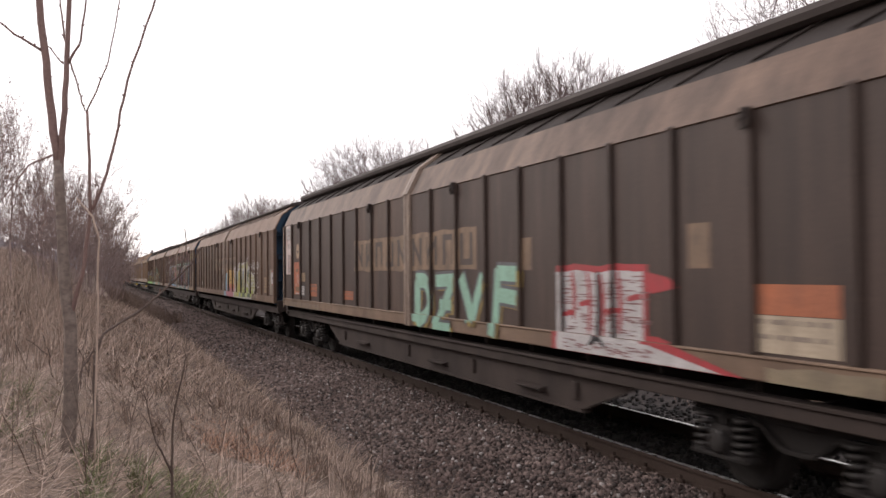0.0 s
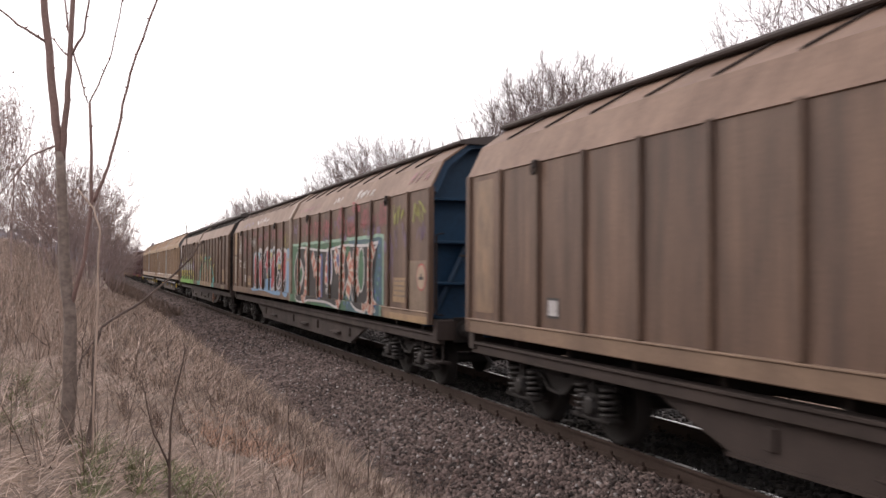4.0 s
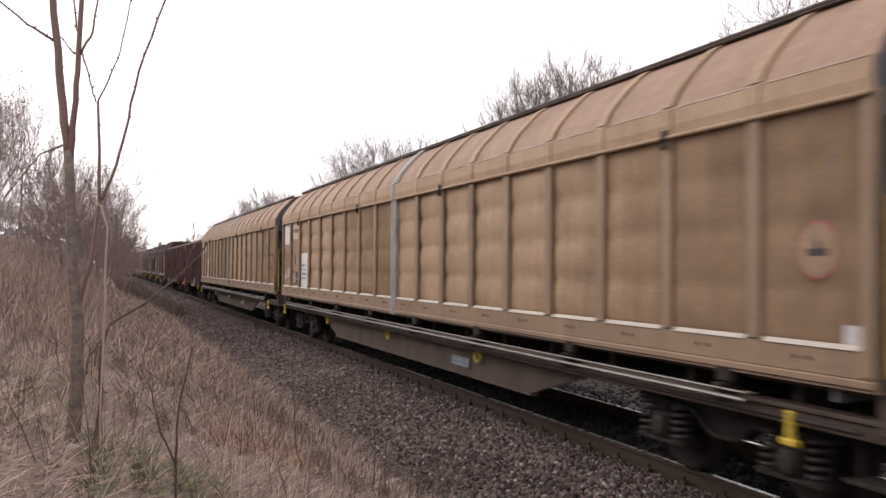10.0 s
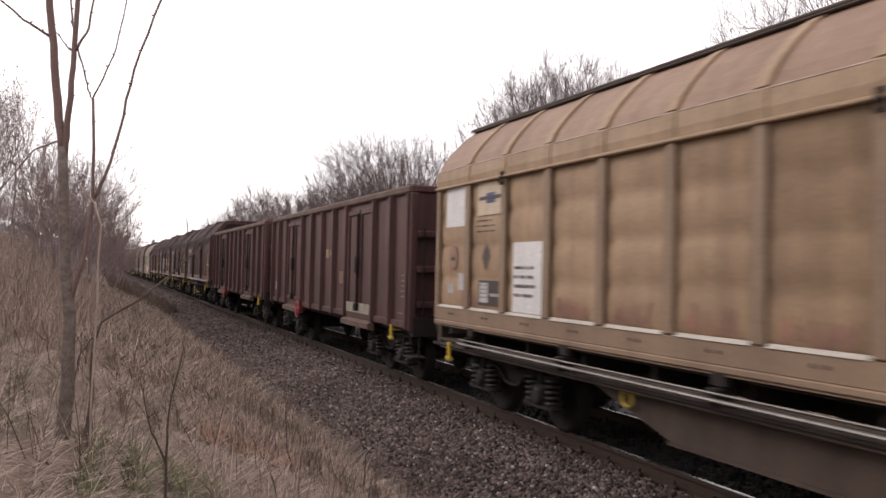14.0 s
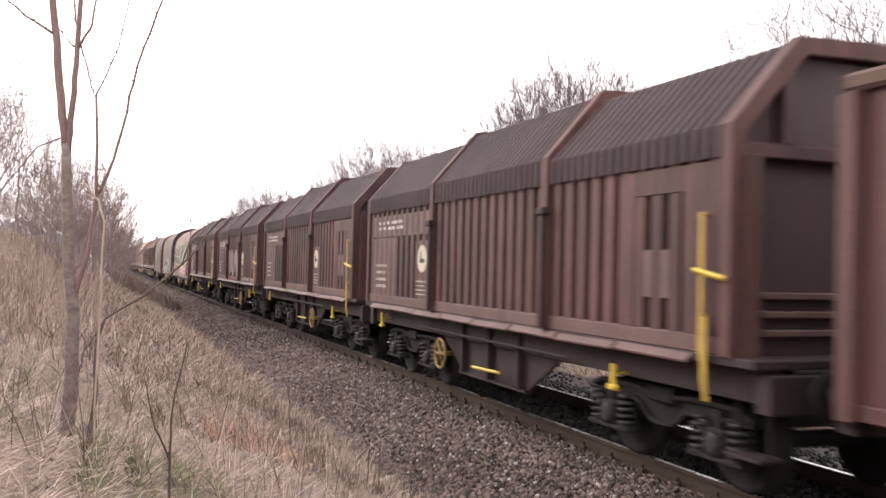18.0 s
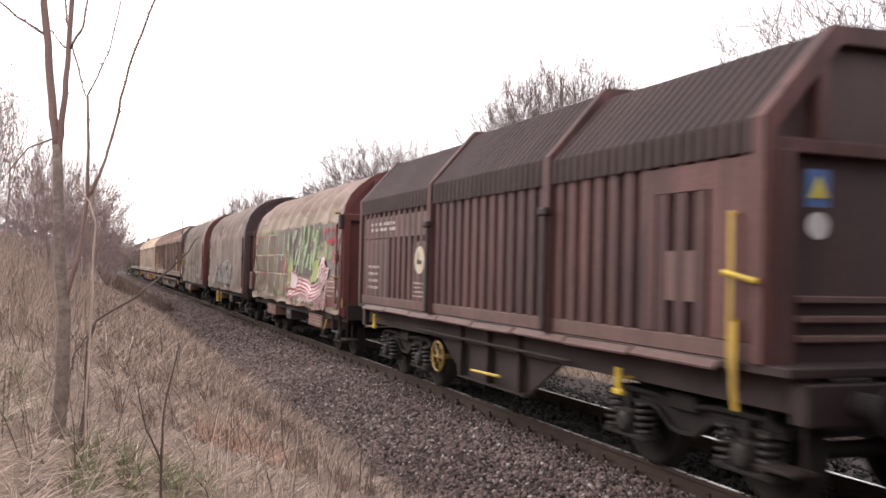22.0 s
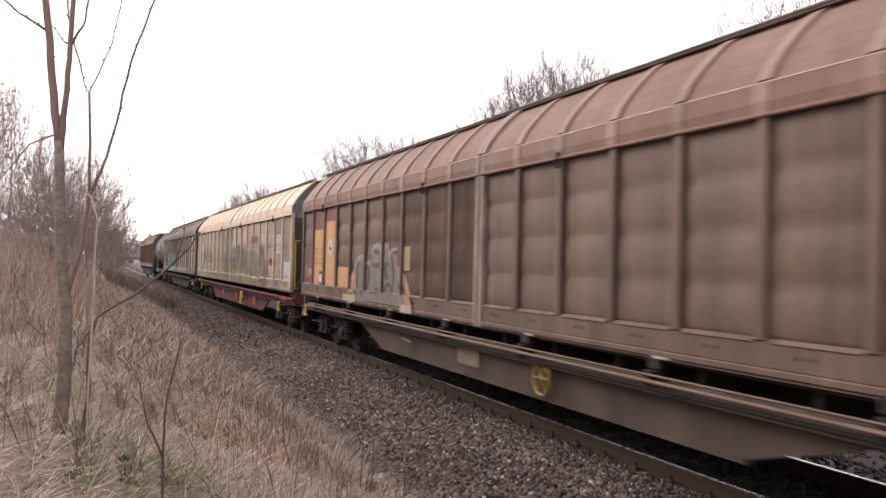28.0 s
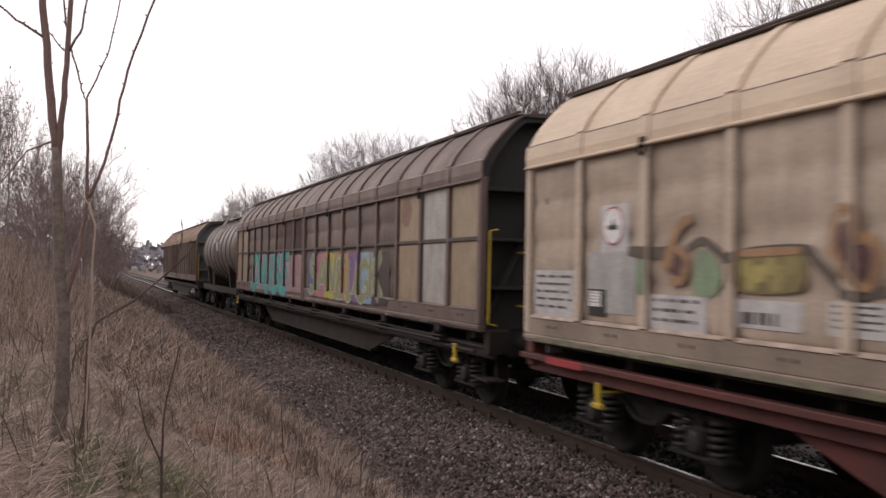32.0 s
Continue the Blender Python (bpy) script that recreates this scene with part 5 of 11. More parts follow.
    for y, size, mat in {4: ((2.78, 1.25, M_PINKBOX), (-2.8, 1.35, M_PINKBOX), (0.28, 0.62, M_DARKGREY)), 6: ((2.6, 1.0, M_PINKBOX), (-1.2, 0.7, M_DARKGREY)), 8: ((3.9, 1.1, M_DARKGREY), (2.3, 1.6, M_PINKBOX))}[seed]:
        box = part("side_box", Shape().box(-1.34, -0.9, y - size / 2, y + size / 2, 0.54, 0.84, 0.02), mat, w, "flat equipment box under the frame")
        if mat is M_DARKGREY:
            decal(box, "lettering", bars(y + 0.2 * size, 0.76, 0.35 * size, 0.10, 3, 7, 0.45), M_WHITE, wall=1.342)
        else:
            decal(box, "lettering", [rect(y - 0.46 * size, y + 0.46 * size, z, z + 0.010) for z in (0.63, 0.70, 0.77)], M_PALEEDGE, wall=1.342)
    if seed == 4:
        part("brake_lever", Shape().tube([(-1.36, -4.08, 0.80), (-1.40, -4.08, 0.62), (-1.46, -4.16, 0.58)], 0.028, 6), M_OLDYELLOW, w, "yellow brake lever")
        part("side_bracket", Shape().tube([(-1.34, -4.5, 0.95), (-1.34, -4.5, 0.56), (-1.34, -5.1, 0.56), (-1.34, -5.1, 0.95)], 0.03, 6), M_DARKGREY, w, "grey square bracket under the frame")
    if seed != 4:
        handwheel(w, h - 4.3, 0.66, M_OLDYELLOW, 0.18, -1.42, "yellow handbrake wheel")
    if seed == 6:
        part("foot_stirrup", Shape().tube([(-1.4, h - 3.3, 0.85), (-1.4, h - 3.3, 0.45), (-1.4, h - 2.9, 0.45), (-1.4, h - 2.9, 0.85), (-1.4, h - 3.3, 0.85)], 0.022, 6), M_YELLOW, w, "yellow step stirrup")
    couplers(w, h + 0.05)
    return w


# ---- tank wagon ----
def tank_wagon(c, length, label):
    w = thing("tank_wagon", label, "freight wagon", "wagons of the train", at=(0, c, 0))
    h = length / 2
    prof = [(-h, 0.3), (-h + 0.08, 0.8), (-h + 0.3, 1.2), (-h + 0.6, 1.38), (h - 0.6, 1.38), (h - 0.3, 1.2), (h - 0.08, 0.8), (h, 0.3)]
    tank = part("tank", Shape().disc((0, 0, 2.62), "y", prof, 40), M_TANK, w, "grimy riveted tank barrel", smooth=True)
    for k in range(8):
        y = -h + 1.0 + k * (length - 2.0) / 7
        part("band", shared("tank_band", lambda: Shape().ring((0, 0, 2.62), "y", 1.39, 0.03, 36, 5), M_TANK), M_TANK, tank, at=(0, y, 0))
    part("dome", Shape().disc((0, 0, 4.0), "z", [(-0.1, 0.34), (0.22, 0.34), (0.26, 0.28)], 18), M_TANK, tank)
    part("catwalk", Shape().box(-0.55, 0.55, -2.2, 2.2, 4.02, 4.07, 0.01).tube([(-0.55, -2.2, 4.07), (-0.55, -2.2, 4.3), (-0.55, 2.2, 4.3), (-0.55, 2.2, 4.07)], 0.02, 5), M_STEEL, w, "grated catwalk with rail")
    part("underframe", Shape().box(-1.25, -1.1, -h, h, 0.88, 1.12, 0.01).box(1.1, 1.25, -h, h, 0.88, 1.12, 0.01).box(-1.25, 1.25, -h - 0.1, -h + 0.1, 0.86, 1.16, 0.01).box(-1.25, 1.25, h - 0.1, h + 0.1, 0.86, 1.16, 0.01), M_UNDER, w)
    for y in (-h + 1.9, h - 1.9):
        part("saddle", Shape().prism([(-1.2, 1.1), (-1.3, 2.0), (-0.9, 1.58), (0, 1.28), (0.9, 1.58), (1.3, 2.0), (1.2, 1.1)], y - 0.15, y + 0.15), M_UNDER, w)
        bogie(w, y)
    part("ladder", Shape().tube([(-1.42, 0.3, 0.9), (-1.42, 0.3, 2.9), (-0.9, 0.3, 4.0)], 0.02, 5).tube([(-1.42, -0.1, 0.9), (-1.42, -0.1, 2.9), (-0.9, -0.1, 4.0)], 0.02, 5), M_STEEL, w)
    decal(w, "plate", [rect(-0.9, -0.3, 2.6, 2.95)], M_WHITE, wall=1.40, label="white data plate")
    couplers(w, h + 0.05)
    return w


# ---- the train: places of the wagon middles along the track when the clip starts ----
TRACK_X = 6.37
SPEED = 9.122
TRAIN = []


def join_train(w):
    TRAIN.append((w, w.location.y))


w1, walls1, ribs1 = box_wagon(14.45, 21.4, "A", M_DARKBROWN, M_DARKBROWN, M_BROWN, M_UNDER, M_AFRAME, M_BLUE, "dark brown sliding-wall freight wagon with green and red graffiti", seal=M_SEAL, dark_top=True, rail=M_TANSILL)
w2, walls2, ribs2 = box_wagon(37.5, 21.7, "A", M_BROWN, M_BROWN, M_TANBAND, M_TANBAND, M_AFRAME, M_BLUE, "brown sliding-wall freight wagon with yellow graffiti and blue end", seal=M_SEAL, rail=M_TANSILL)
w3, walls3, ribs3 = box_wagon(60.75, 21.7, "A", M_BROWN, M_BROWN, M_TANBAND, M_TANBAND, M_AFRAME, M_BLUE, "brown sliding-wall freight wagon covered in large colourful graffiti", seal=M_SEAL, rail=M_TANSILL)
w4, walls4, ribs4 = box_wagon(83.85, 21.6, "A", M_BROWN, M_BROWN, M_TANBAND, M_UNDER, M_AFRAME, M_DARKGREY, "brown sliding-wall freight wagon with green, purple and orange graffiti", seal=M_SEAL, dark_top=True)
w5, walls5, ribs5 = box_wagon(106.8, 21.7, "B", M_TAN, M_TANRIBSHADE, M_TANEAVE, M_TANROOF, M_TANFRAME, M_GREYEND, "tan sliding-wall freight wagon with ribbed roof and grey end", n=9, seal=M_GREYSEAL, guide=M_ALU)
w6, walls6, ribs6 = box_wagon(129.85, 21.9, "B", M_TAN, M_TANRIBSHADE, M_TANEAVE, M_TANROOF, M_TANFRAME, M_GREYEND, "tan sliding-wall freight wagon with faint white chalk letters", n=9, seal=M_GREYSEAL, guide=M_ALU)
w7 = gondola(148.55, 12.7, "maroon steel open-topped freight wagon with yellow mark")
w8 = gondola(162.75, 12.9, "maroon steel open-topped freight wagon with rusty rim")
w9, hoods9 = hood_wagon(175.65, 11.1, "dusty brown telescopic-hood coil wagon with streaked ribs")
w10, hoods10 = hood_wagon(187.5, 11.0, "dusty brown telescopic-hood coil wagon with yellow rails", front_disc=True)
w11, hoods11 = hood_wagon(199.5, 10.9, "dusty brown telescopic-hood coil wagon with red and white graffiti", front_disc=True)
w12, hoods12 = hood_wagon(211.9, 11.6, "dark brown telescopic-hood coil wagon with blue warning stickers")
w13 = tarp_wagon(224.7, 11.3, "olive tarpaulin wagon painted with a graffiti landscape", M_TARP, M_TARPROOF, M_REDEND, 4)
w14 = tarp_wagon(237.0, 10.4, "grey-brown tarpaulin wagon with silver graffiti", M_LIGHTTARP, M_LIGHTTARP, M_DARKEND, 6)
w15 = tarp_wagon(248.95, 10.6, "grey-brown tarpaulin wagon with patched top", M_GREYTARP, M_GREYTARP, M_REDEND, 8)
w16, walls16, ribs16 = box_wagon(266.72, 22.25, "B", M_RUSSET, M_RUSSET, M_RUSSETROOF, M_RUSSETROOF, M_TANFRAME, M_GREYEND, "russet sliding-wall freight wagon with ribbed roof and orange placards", n=10, seal=M_SEAL, guide=M_RUSSET, hoop=M_RIBSHINE)
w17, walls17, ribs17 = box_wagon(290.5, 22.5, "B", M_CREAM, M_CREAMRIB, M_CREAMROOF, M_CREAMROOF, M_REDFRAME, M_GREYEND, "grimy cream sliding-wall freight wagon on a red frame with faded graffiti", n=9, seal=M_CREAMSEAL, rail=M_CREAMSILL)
e16 = [o for o in w16.children if o.name.startswith("end_wall")][0]
for z0, z1 in ((1.15, 1.71), (1.79, 2.38), (2.46, 3.08)):
    part("end_panel", Shape().box(-1.30, 1.30, -11.125 + 0.385, -11.125 + 0.415, z0, z1, 0.01), M_TANFRAME, e16, "rust-stained dark end panel")
e17 = [o for o in w17.children if o.name.startswith("end_wall")][0]
part("end_panel", Shape().box(-1.30, 1.30, -11.25 + 0.385, -11.25 + 0.415, 1.15, 2.36, 0.01), M_TANFRAME, e17, "grimy dark lower end panel")
part("end_panel", Shape().box(-1.30, 1.30, -11.25 + 0.385, -11.25 + 0.415, 2.44, 3.06, 0.01), M_TANFRAME, e17, "brown-stained end panel")
part("end_gusset", Shape().box(-1.30, 1.30, -11.25 + 0.375, -11.25 + 0.415, 3.16, 3.75, 0.01), paint((0.42, 0.42, 0.43), 0.3), e17, "pale grey upper end panel")
part("cable", Shape().tube([(-0.9, -11.1, 2.0), (-0.95, -11.3, 1.6), (-1.05, -11.35, 1.1), (-1.1, -11.3, 0.55)], 0.035, 7), M_SEAL, e17, "thick grey cable hanging at the end")
part("cable", Shape().tube([(-0.6, -11.1, 1.9), (-0.8, -11.3, 2.25), (-1.05, -11.3, 2.1), (-1.15, -11.2, 1.6)], 0.018, 6), M_OLDYELLOW, e17, "yellow looped cable")
w18, walls18, ribs18 = box_wagon(314.0, 21.8, "B", M_DUSTBROWN, M_DUSTBROWN, M_DUSTBROWN, M_DUSTBROWN, M_UNDER, M_DARKGREY, "dark brown sliding-wall freight wagon with coloured lower panels", n=9, guide=M_UNDER)
w19 = tank_wagon(331.4, 10.4, "grimy grey-brown tank wagon with catwalk")
w20, walls20, ribs20 = box_wagon(349.0, 21.6, "B", M_RUSSET, M_RUSSET, M_TANROOF, M_TANROOF, M_UNDER, M_GREYEND, "brown sliding-wall freight wagon at the end of the train", n=9)
for w in (w1, w2, w3, w4, w5, w6, w7, w8, w9, w10, w11, w12, w13, w14, w15, w16, w17, w18, w19, w20):
    join_train(w)

# ---- ground, track ----
def ground_z(x, y):
    """Height of the ground across the line: bank on the near side, ditch-less field beyond."""
    pts = [(-60, 3.0), (-12, 2.7), (-4, 2.45), (-2, 1.88), (-1, 1.36), (0, 0.98), (1, 0.62), (2, 0.16), (3.1, -0.40), (4.3, -0.30), (4.75, -0.20), (8.0, -0.20), (8.6, -0.30), (10, -0.75), (12, -0.5), (30, -0.2), (400, 0.5)]
    for (a, za), (b, zb) in zip(pts, pts[1:]):
        if x <= b:
            t = max(0.0, (x - a) / (b - a))
            z = za + t * (zb - za)
            break
    else:
        z = pts[-1][1]
    if x < -0.5 and y > 24:
        z += 0.75 * min(1.0, (y - 24) / 20) * min(1.0, (-0.5 - x) / 1.5)
    if x < 3.2 or x > 9.5:
        edge = min(1.0, (3.2 - x) / 1.2) if x < 3.2 else min(1.0, (x - 9.5) / 2)
        z += edge * (0.10 * noise.noise(Vector((x * 0.7, y * 0.5, 1.3))) + 0.045 * noise.noise(Vector((x * 2.3, y * 2.1, 4.0))))
    return z


def sheet(name, xs, ys, mat, kind, label, drop=0.0):
    n = len(xs)
    verts = [(x, y, ground_z(x, y) - drop) for y in ys for x in xs]
    faces = [(j * n + i, j * n + i + 1, (j + 1) * n + i + 1, (j + 1) * n + i) for j in range(len(ys) - 1) for i in range(n - 1)]
    me = bpy.data.meshes.new(name)
    me.from_pydata(verts, [], faces)
    me.materials.append(mat)
    me.polygons.foreach_set("use_smooth", [True] * len(faces))
    return tagged(new(name, me), label, "ground", kind=kind)


XS = [-1500, -300, -60, -30, -18, -12, -8] + [-6 + 0.3 * k for k in range(31)] + [3.1, 3.3, 3.6, 4.0, 4.3, 4.75, 6.4, 8.0, 8.6, 9.3, 10, 11, 12, 14, 18, 24, 32, 50, 120, 500, 1500]
YS = [-1500, -400, -120, -60, -30, -15, -8, -4] + [-2 + 0.3 * k for k in range(80)] + [22 + 1.5 * k for k in range(40)] + [85, 95, 110, 130, 160, 200, 260, 360, 600, 1500]
sheet("ground", XS, YS, M_SOIL, "structure", "bank of brown soil under dry grass")
BX = [3.05, 3.4, 3.8, 4.3, 4.75, 5.2, 5.6, 6.4, 7.2, 7.6, 8.0, 8.6, 9.4, 10.2, 11.2]
sheet("ballast_bed", BX, YS[4:], M_BALLAST_BED, "structure", "dark bed of crushed stone under the track", -0.015)

track = thing("railway_track", "single railway track with rusty rails on dark sleepers", "railway track", kind="structure")
RAIL = [(-0.075, -0.172), (0.075, -0.172), (0.075, -0.160), (0.012, -0.14), (0.010, -0.045), (0.036, -0.035), (0.036, -0.006), (0.026, 0.0), (-0.026, 0.0), (-0.036, -0.006), (-0.036, -0.035), (-0.010, -0.045), (-0.012, -0.14), (-0.075, -0.160)]
for x in (TRACK_X - 0.7525, TRACK_X + 0.7525):
    r = part("rail", Shape().prism([(x + a, b) for a, b in RAIL], -60, 420), M_RAIL, track, "rusty steel rail")
    part("rail_head", Shape().box(x - 0.027, x + 0.027, -60, 420, -0.001, 0.004), M_SHINE, r, "polished running surface")
clip_mesh = shared("rail_clip", lambda: Shape().box(-0.14, 0.14, -0.07, 0.07, -0.175, -0.155, 0.005).box(-0.13, -0.075, -0.05, 0.05, -0.16, -0.115, 0.01).box(0.075, 0.13, -0.05, 0.05, -0.16, -0.115, 0.01).tube([(-0.1, 0, -0.12), (-0.1, 0, -0.075)], 0.02, 6).tube([(0.1, 0, -0.12), (0.1, 0, -0.075)], 0.02, 6), M_RAIL)
sleeper_mesh = shared("sleeper", lambda: Shape().box(-1.3, 1.3, -0.13, 0.13, -0.33, -0.172, 0.015), M_SLEEPER)
for k in range(150):
    s = part("sleeper", sleeper_mesh, M_SLEEPER, track, at=(TRACK_X, -3 + 0.63 * k, 0))
    for x in (-0.7525, 0.7525):
        part("rail_clip", clip_mesh, M_RAIL, s, at=(x, 0, 0))

# ---- crushed stone, grass and weeds ----
def mesh_from(name, verts, faces, mat):
    me = bpy.data.meshes.new(name)
    me.vertices.add(len(verts))
    me.vertices.foreach_set("co", np.asarray(verts, dtype=np.float32).ravel())
    n = faces.shape[1]
    me.loops.add(faces.size)
    me.loops.foreach_set("vertex_index", faces.ravel().astype(np.int32))
    me.polygons.add(len(faces))
    me.polygons.foreach_set("loop_start", np.arange(0, faces.size, n, dtype=np.int32))
    me.polygons.foreach_set("loop_total", np.full(len(faces), n, dtype=np.int32))
    me.materials.append(mat)
    me.update(calc_edges=True)
    me.validate()
    return me


def stones(name, n, x0, x1, y0, y1, small, big, mat, label, seed, lift=0.0):
    rng = np.random.default_rng(seed)
    cube = np.array([[a, b, c] for a in (-1, 1) for b in (-1, 1) for c in (-1, 1)], float)
    quads = np.array([[0, 1, 3, 2], [4, 6, 7, 5], [0, 4, 5, 1], [2, 3, 7, 6], [0, 2, 6, 4], [1, 5, 7, 3]])
    xs = rng.uniform(x0, x1, n)
    ys = y0 + (y1 - y0) * rng.uniform(0, 1, n) ** 1.35
    size = rng.uniform(small, big, n)
    pts = cube[None] * rng.uniform(0.55, 1.0, (n, 8, 3)) * size[:, None, None] * np.array([1.0, 1.15, 0.75])
    q = rng.normal(size=(n, 4))
    q /= np.linalg.norm(q, axis=1)[:, None]
    w, x, y, z = q.T
    rot = np.stack([1 - 2 * (y * y + z * z), 2 * (x * y - z * w), 2 * (x * z + y * w), 2 * (x * y + z * w), 1 - 2 * (x * x + z * z), 2 * (y * z - x * w), 2 * (x * z - y * w), 2 * (y * z + x * w), 1 - 2 * (x * x + y * y)], 1).reshape(n, 3, 3)
    pts = np.einsum("nij,nkj->nki", rot, pts)
    base = np.array([ground_z(a, b) for a, b in zip(xs, ys)]) + 0.02 + lift + rng.uniform(-0.3, 0.7, n) * size * 0.6
    pts += np.stack([xs, ys, base], 1)[:, None, :]
    faces = (quads[None] + 8 * np.arange(n)[:, None, None]).reshape(-1, 4)
    return tagged(new(name, mesh_from(name, pts.reshape(-1, 3), faces, mat)), label, "gravel", kind="stuff")


M_PALESTONE = material("pale_stone", (0.42, 0.38, 0.36), 0.85, dirt=(0.25, 0.21, 0.2), scale=6, fine=60, bump=0.3, island=0.3)
stones("ballast_stones", 30000, 3.12, 5.55, 3.5, 24, 0.012, 0.032, M_BALLAST, "crushed grey-brown stones of the track bed", 1)
stones("ballast_stones", 12000, 3.05, 5.5, 18, 60, 0.022, 0.042, M_BALLAST, "crushed grey-brown stones of the far track bed", 2)
stones("oily_stones", 5000, 5.65, 7.1, 3.5, 40, 0.025, 0.045, M_OILYSHADE, "oily crushed stones between the rails, shade of the train in their colour", 3)
# same near-black beyond the rails: there it is only shade put into the stones
stones("ballast_stones", 6000, 7.2, 11.0, 3.5, 40, 0.025, 0.045, M_OILYSHADE, "crushed stones beyond the rails, shade under the train in their dark colour", 5)
stones("ballast_stones", 7000, 3.12, 5.55, -8, 3.6, 0.02, 0.036, M_BALLAST, "crushed stones of the track bed behind the camera", 6)
stones("ballast_stones", 9000, 3.3, 5.5, 52, 150, 0.04, 0.075, M_BALLAST, "coarse stones of the distant track bed", 7)
stones("pale_stones", 900, 3.2, 5.4, 4, 30, 0.008, 0.024, M_PALESTONE, "scattered pale stones on the track bed", 4, 0.02)


def blades(name, n, area, height, width, lean, mat, label, seed, curl=0.5, flat=0.0, where=None):
    """Grass: n bent, tapering blades over an area (x0, x1, y0, y1), thicker near its y0."""
    rng = np.random.default_rng(seed)
    x0, x1, y0, y1 = area
    xs = rng.uniform(x0, x1, n)
    ys = y0 + (y1 - y0) * rng.uniform(0, 1, n) ** 1.5
    # tufts
    tx, ty = np.round(xs / 0.22) * 0.22, np.round(ys / 0.22) * 0.22
    pull = rng.uniform(0, 0.75, n)
    xs, ys = xs + (tx - xs) * pull, ys + (ty - ys) * pull
    if where is not None:
        keep = np.array([where(a, b) for a, b in zip(xs, ys)])
        xs, ys = xs[keep], ys[keep]
        n = len(xs)
    zs = np.array([ground_z(a, b) for a, b in zip(xs, ys)]) - 0.02
    patch = np.array([0.75 + 0.6 * noise.noise(Vector((a * 0.8, b * 0.8, seed))) for a, b in zip(xs, ys)])
    hh = rng.uniform(height[0], height[1], n) * np.clip(patch, 0.35, 1.4)
    ww = rng.uniform(width[0], width[1], n)
    az = rng.uniform(0, 2 * np.pi, n)
    drift = np.array([6.0 * noise.noise(Vector((a * 0.6, b * 0.6, seed + 3))) for a, b in zip(xs, ys)])
    az = az + 0.35 * drift
    tilt = rng.uniform(lean[0], lean[1], n)
    d = np.stack([np.cos(az) * np.sin(tilt), np.sin(az) * np.sin(tilt), np.cos(tilt)], 1)
    side = np.stack([-np.sin(az + 0.8), np.cos(az + 0.8), np.zeros(n)], 1)
    base = np.stack([xs, ys, zs], 1)
    bend = np.stack([np.cos(az), np.sin(az), -0.6 * np.ones(n)], 1) * (curl * rng.uniform(0.2, 1, n) * hh * 0.5)[:, None]
    rows = []
    for t, k in ((0, 1.0), (0.4, 0.85), (0.75, 0.5)):
        mid = base + d * (hh * t)[:, None] + bend * t * t
        rows += [mid - side * (ww * k / 2)[:, None], mid + side * (ww * k / 2)[:, None]]
    tip = base + d * hh[:, None] + bend
    rows += [tip - side * (ww * 0.08)[:, None], tip + side * (ww * 0.08)[:, None]]
    verts = np.stack(rows, 1)
    quads = np.array([[0, 1, 3, 2], [2, 3, 5, 4], [4, 5, 7, 6]])
    faces = (quads[None] + 8 * np.arange(n)[:, None, None]).reshape(-1, 4)
    return tagged(new(name, mesh_from(name, verts.reshape(-1, 3), faces, mat)), label, "grass", kind="stuff")


def toe(x, y):
    """On the bank, up to an uneven edge towards the stones."""
    return x < 2.95 + 0.28 * noise.noise(Vector((y * 0.9, 0.0, 7.7)))


def strip(x, y):
    """The thin, trodden strip between the bank and the stones."""
    return x < 3.05 + 0.35 * noise.noise(Vector((y * 1.3, 0.0, 2.7)))


blades("matted_grass", 74000, (-3.2, 3.0, 2.6, 13), (0.10, 0.30), (0.002, 0.006), (0.75, 1.55), M_STRAW, "matted pale dry grass on the bank", 11, 0.9, where=toe)
blades("matted_grass", 36000, (-5, 3.1, 2.2, 16), (0.08, 0.26), (0.003, 0.007), (0.6, 1.5), M_RUSTGRASS, "matted reddish dry grass on the bank", 12, 0.9, where=toe)
blades("dead_litter", 14000, (-4, 3.1, 2.2, 15), (0.08, 0.24), (0.006, 0.014), (0.9, 1.55), M_WEED, "dark dead leaves and stems lying in the grass", 22, 0.6, where=toe)
blades("rough_grass", 26000, (-7, 3.0, 10, 48), (0.15, 0.42), (0.010, 0.018), (0.3, 1.2), M_RUSTGRASS, "rough brown grass farther along the bank", 13, 0.8, where=toe)
blades("rough_grass", 14000, (-9, 2.6, 11, 50), (0.18, 0.5), (0.009, 0.018), (0.3, 1.2), M_STRAW, "pale dry grass farther along the bank", 14, 0.8, where=toe)
blades("standing_stalks", 5200, (-5, 0.0, 8.0, 32), (0.4, 0.95), (0.004, 0.009), (0.0, 0.4), M_RUSTGRASS, "tall reddish stalks standing on the bank", 15, 0.3)
blades("standing_stalks", 700, (-2.5, 2.6, 4.5, 20), (0.35, 0.75), (0.003, 0.006), (0.0, 0.5), M_STRAW, "thin pale stalks standing on the bank", 16, 0.4, where=toe)
blades("dark_weeds", 9000, (0.2, 3.2, 7, 46), (0.10, 0.42), (0.004, 0.010), (0.0, 0.8), M_WEED, "dark dead weeds beside the track bed", 17, 0.4, where=strip)
blades("bare_stems", 2200, (-2.2, 2.7, 4.5, 22), (0.3, 0.8), (0.003, 0.006), (0.0, 0.9), M_WEED, "tangle of thin dark stems in the grass", 23, 0.3, where=toe)
blades("green_tufts", 2600, (-0.1, 0.62, 4.2, 5.7), (0.08, 0.20), (0.004, 0.008), (0.3, 1.2), M_GREEN, "low green tufts beside the sapling", 18, 0.8)
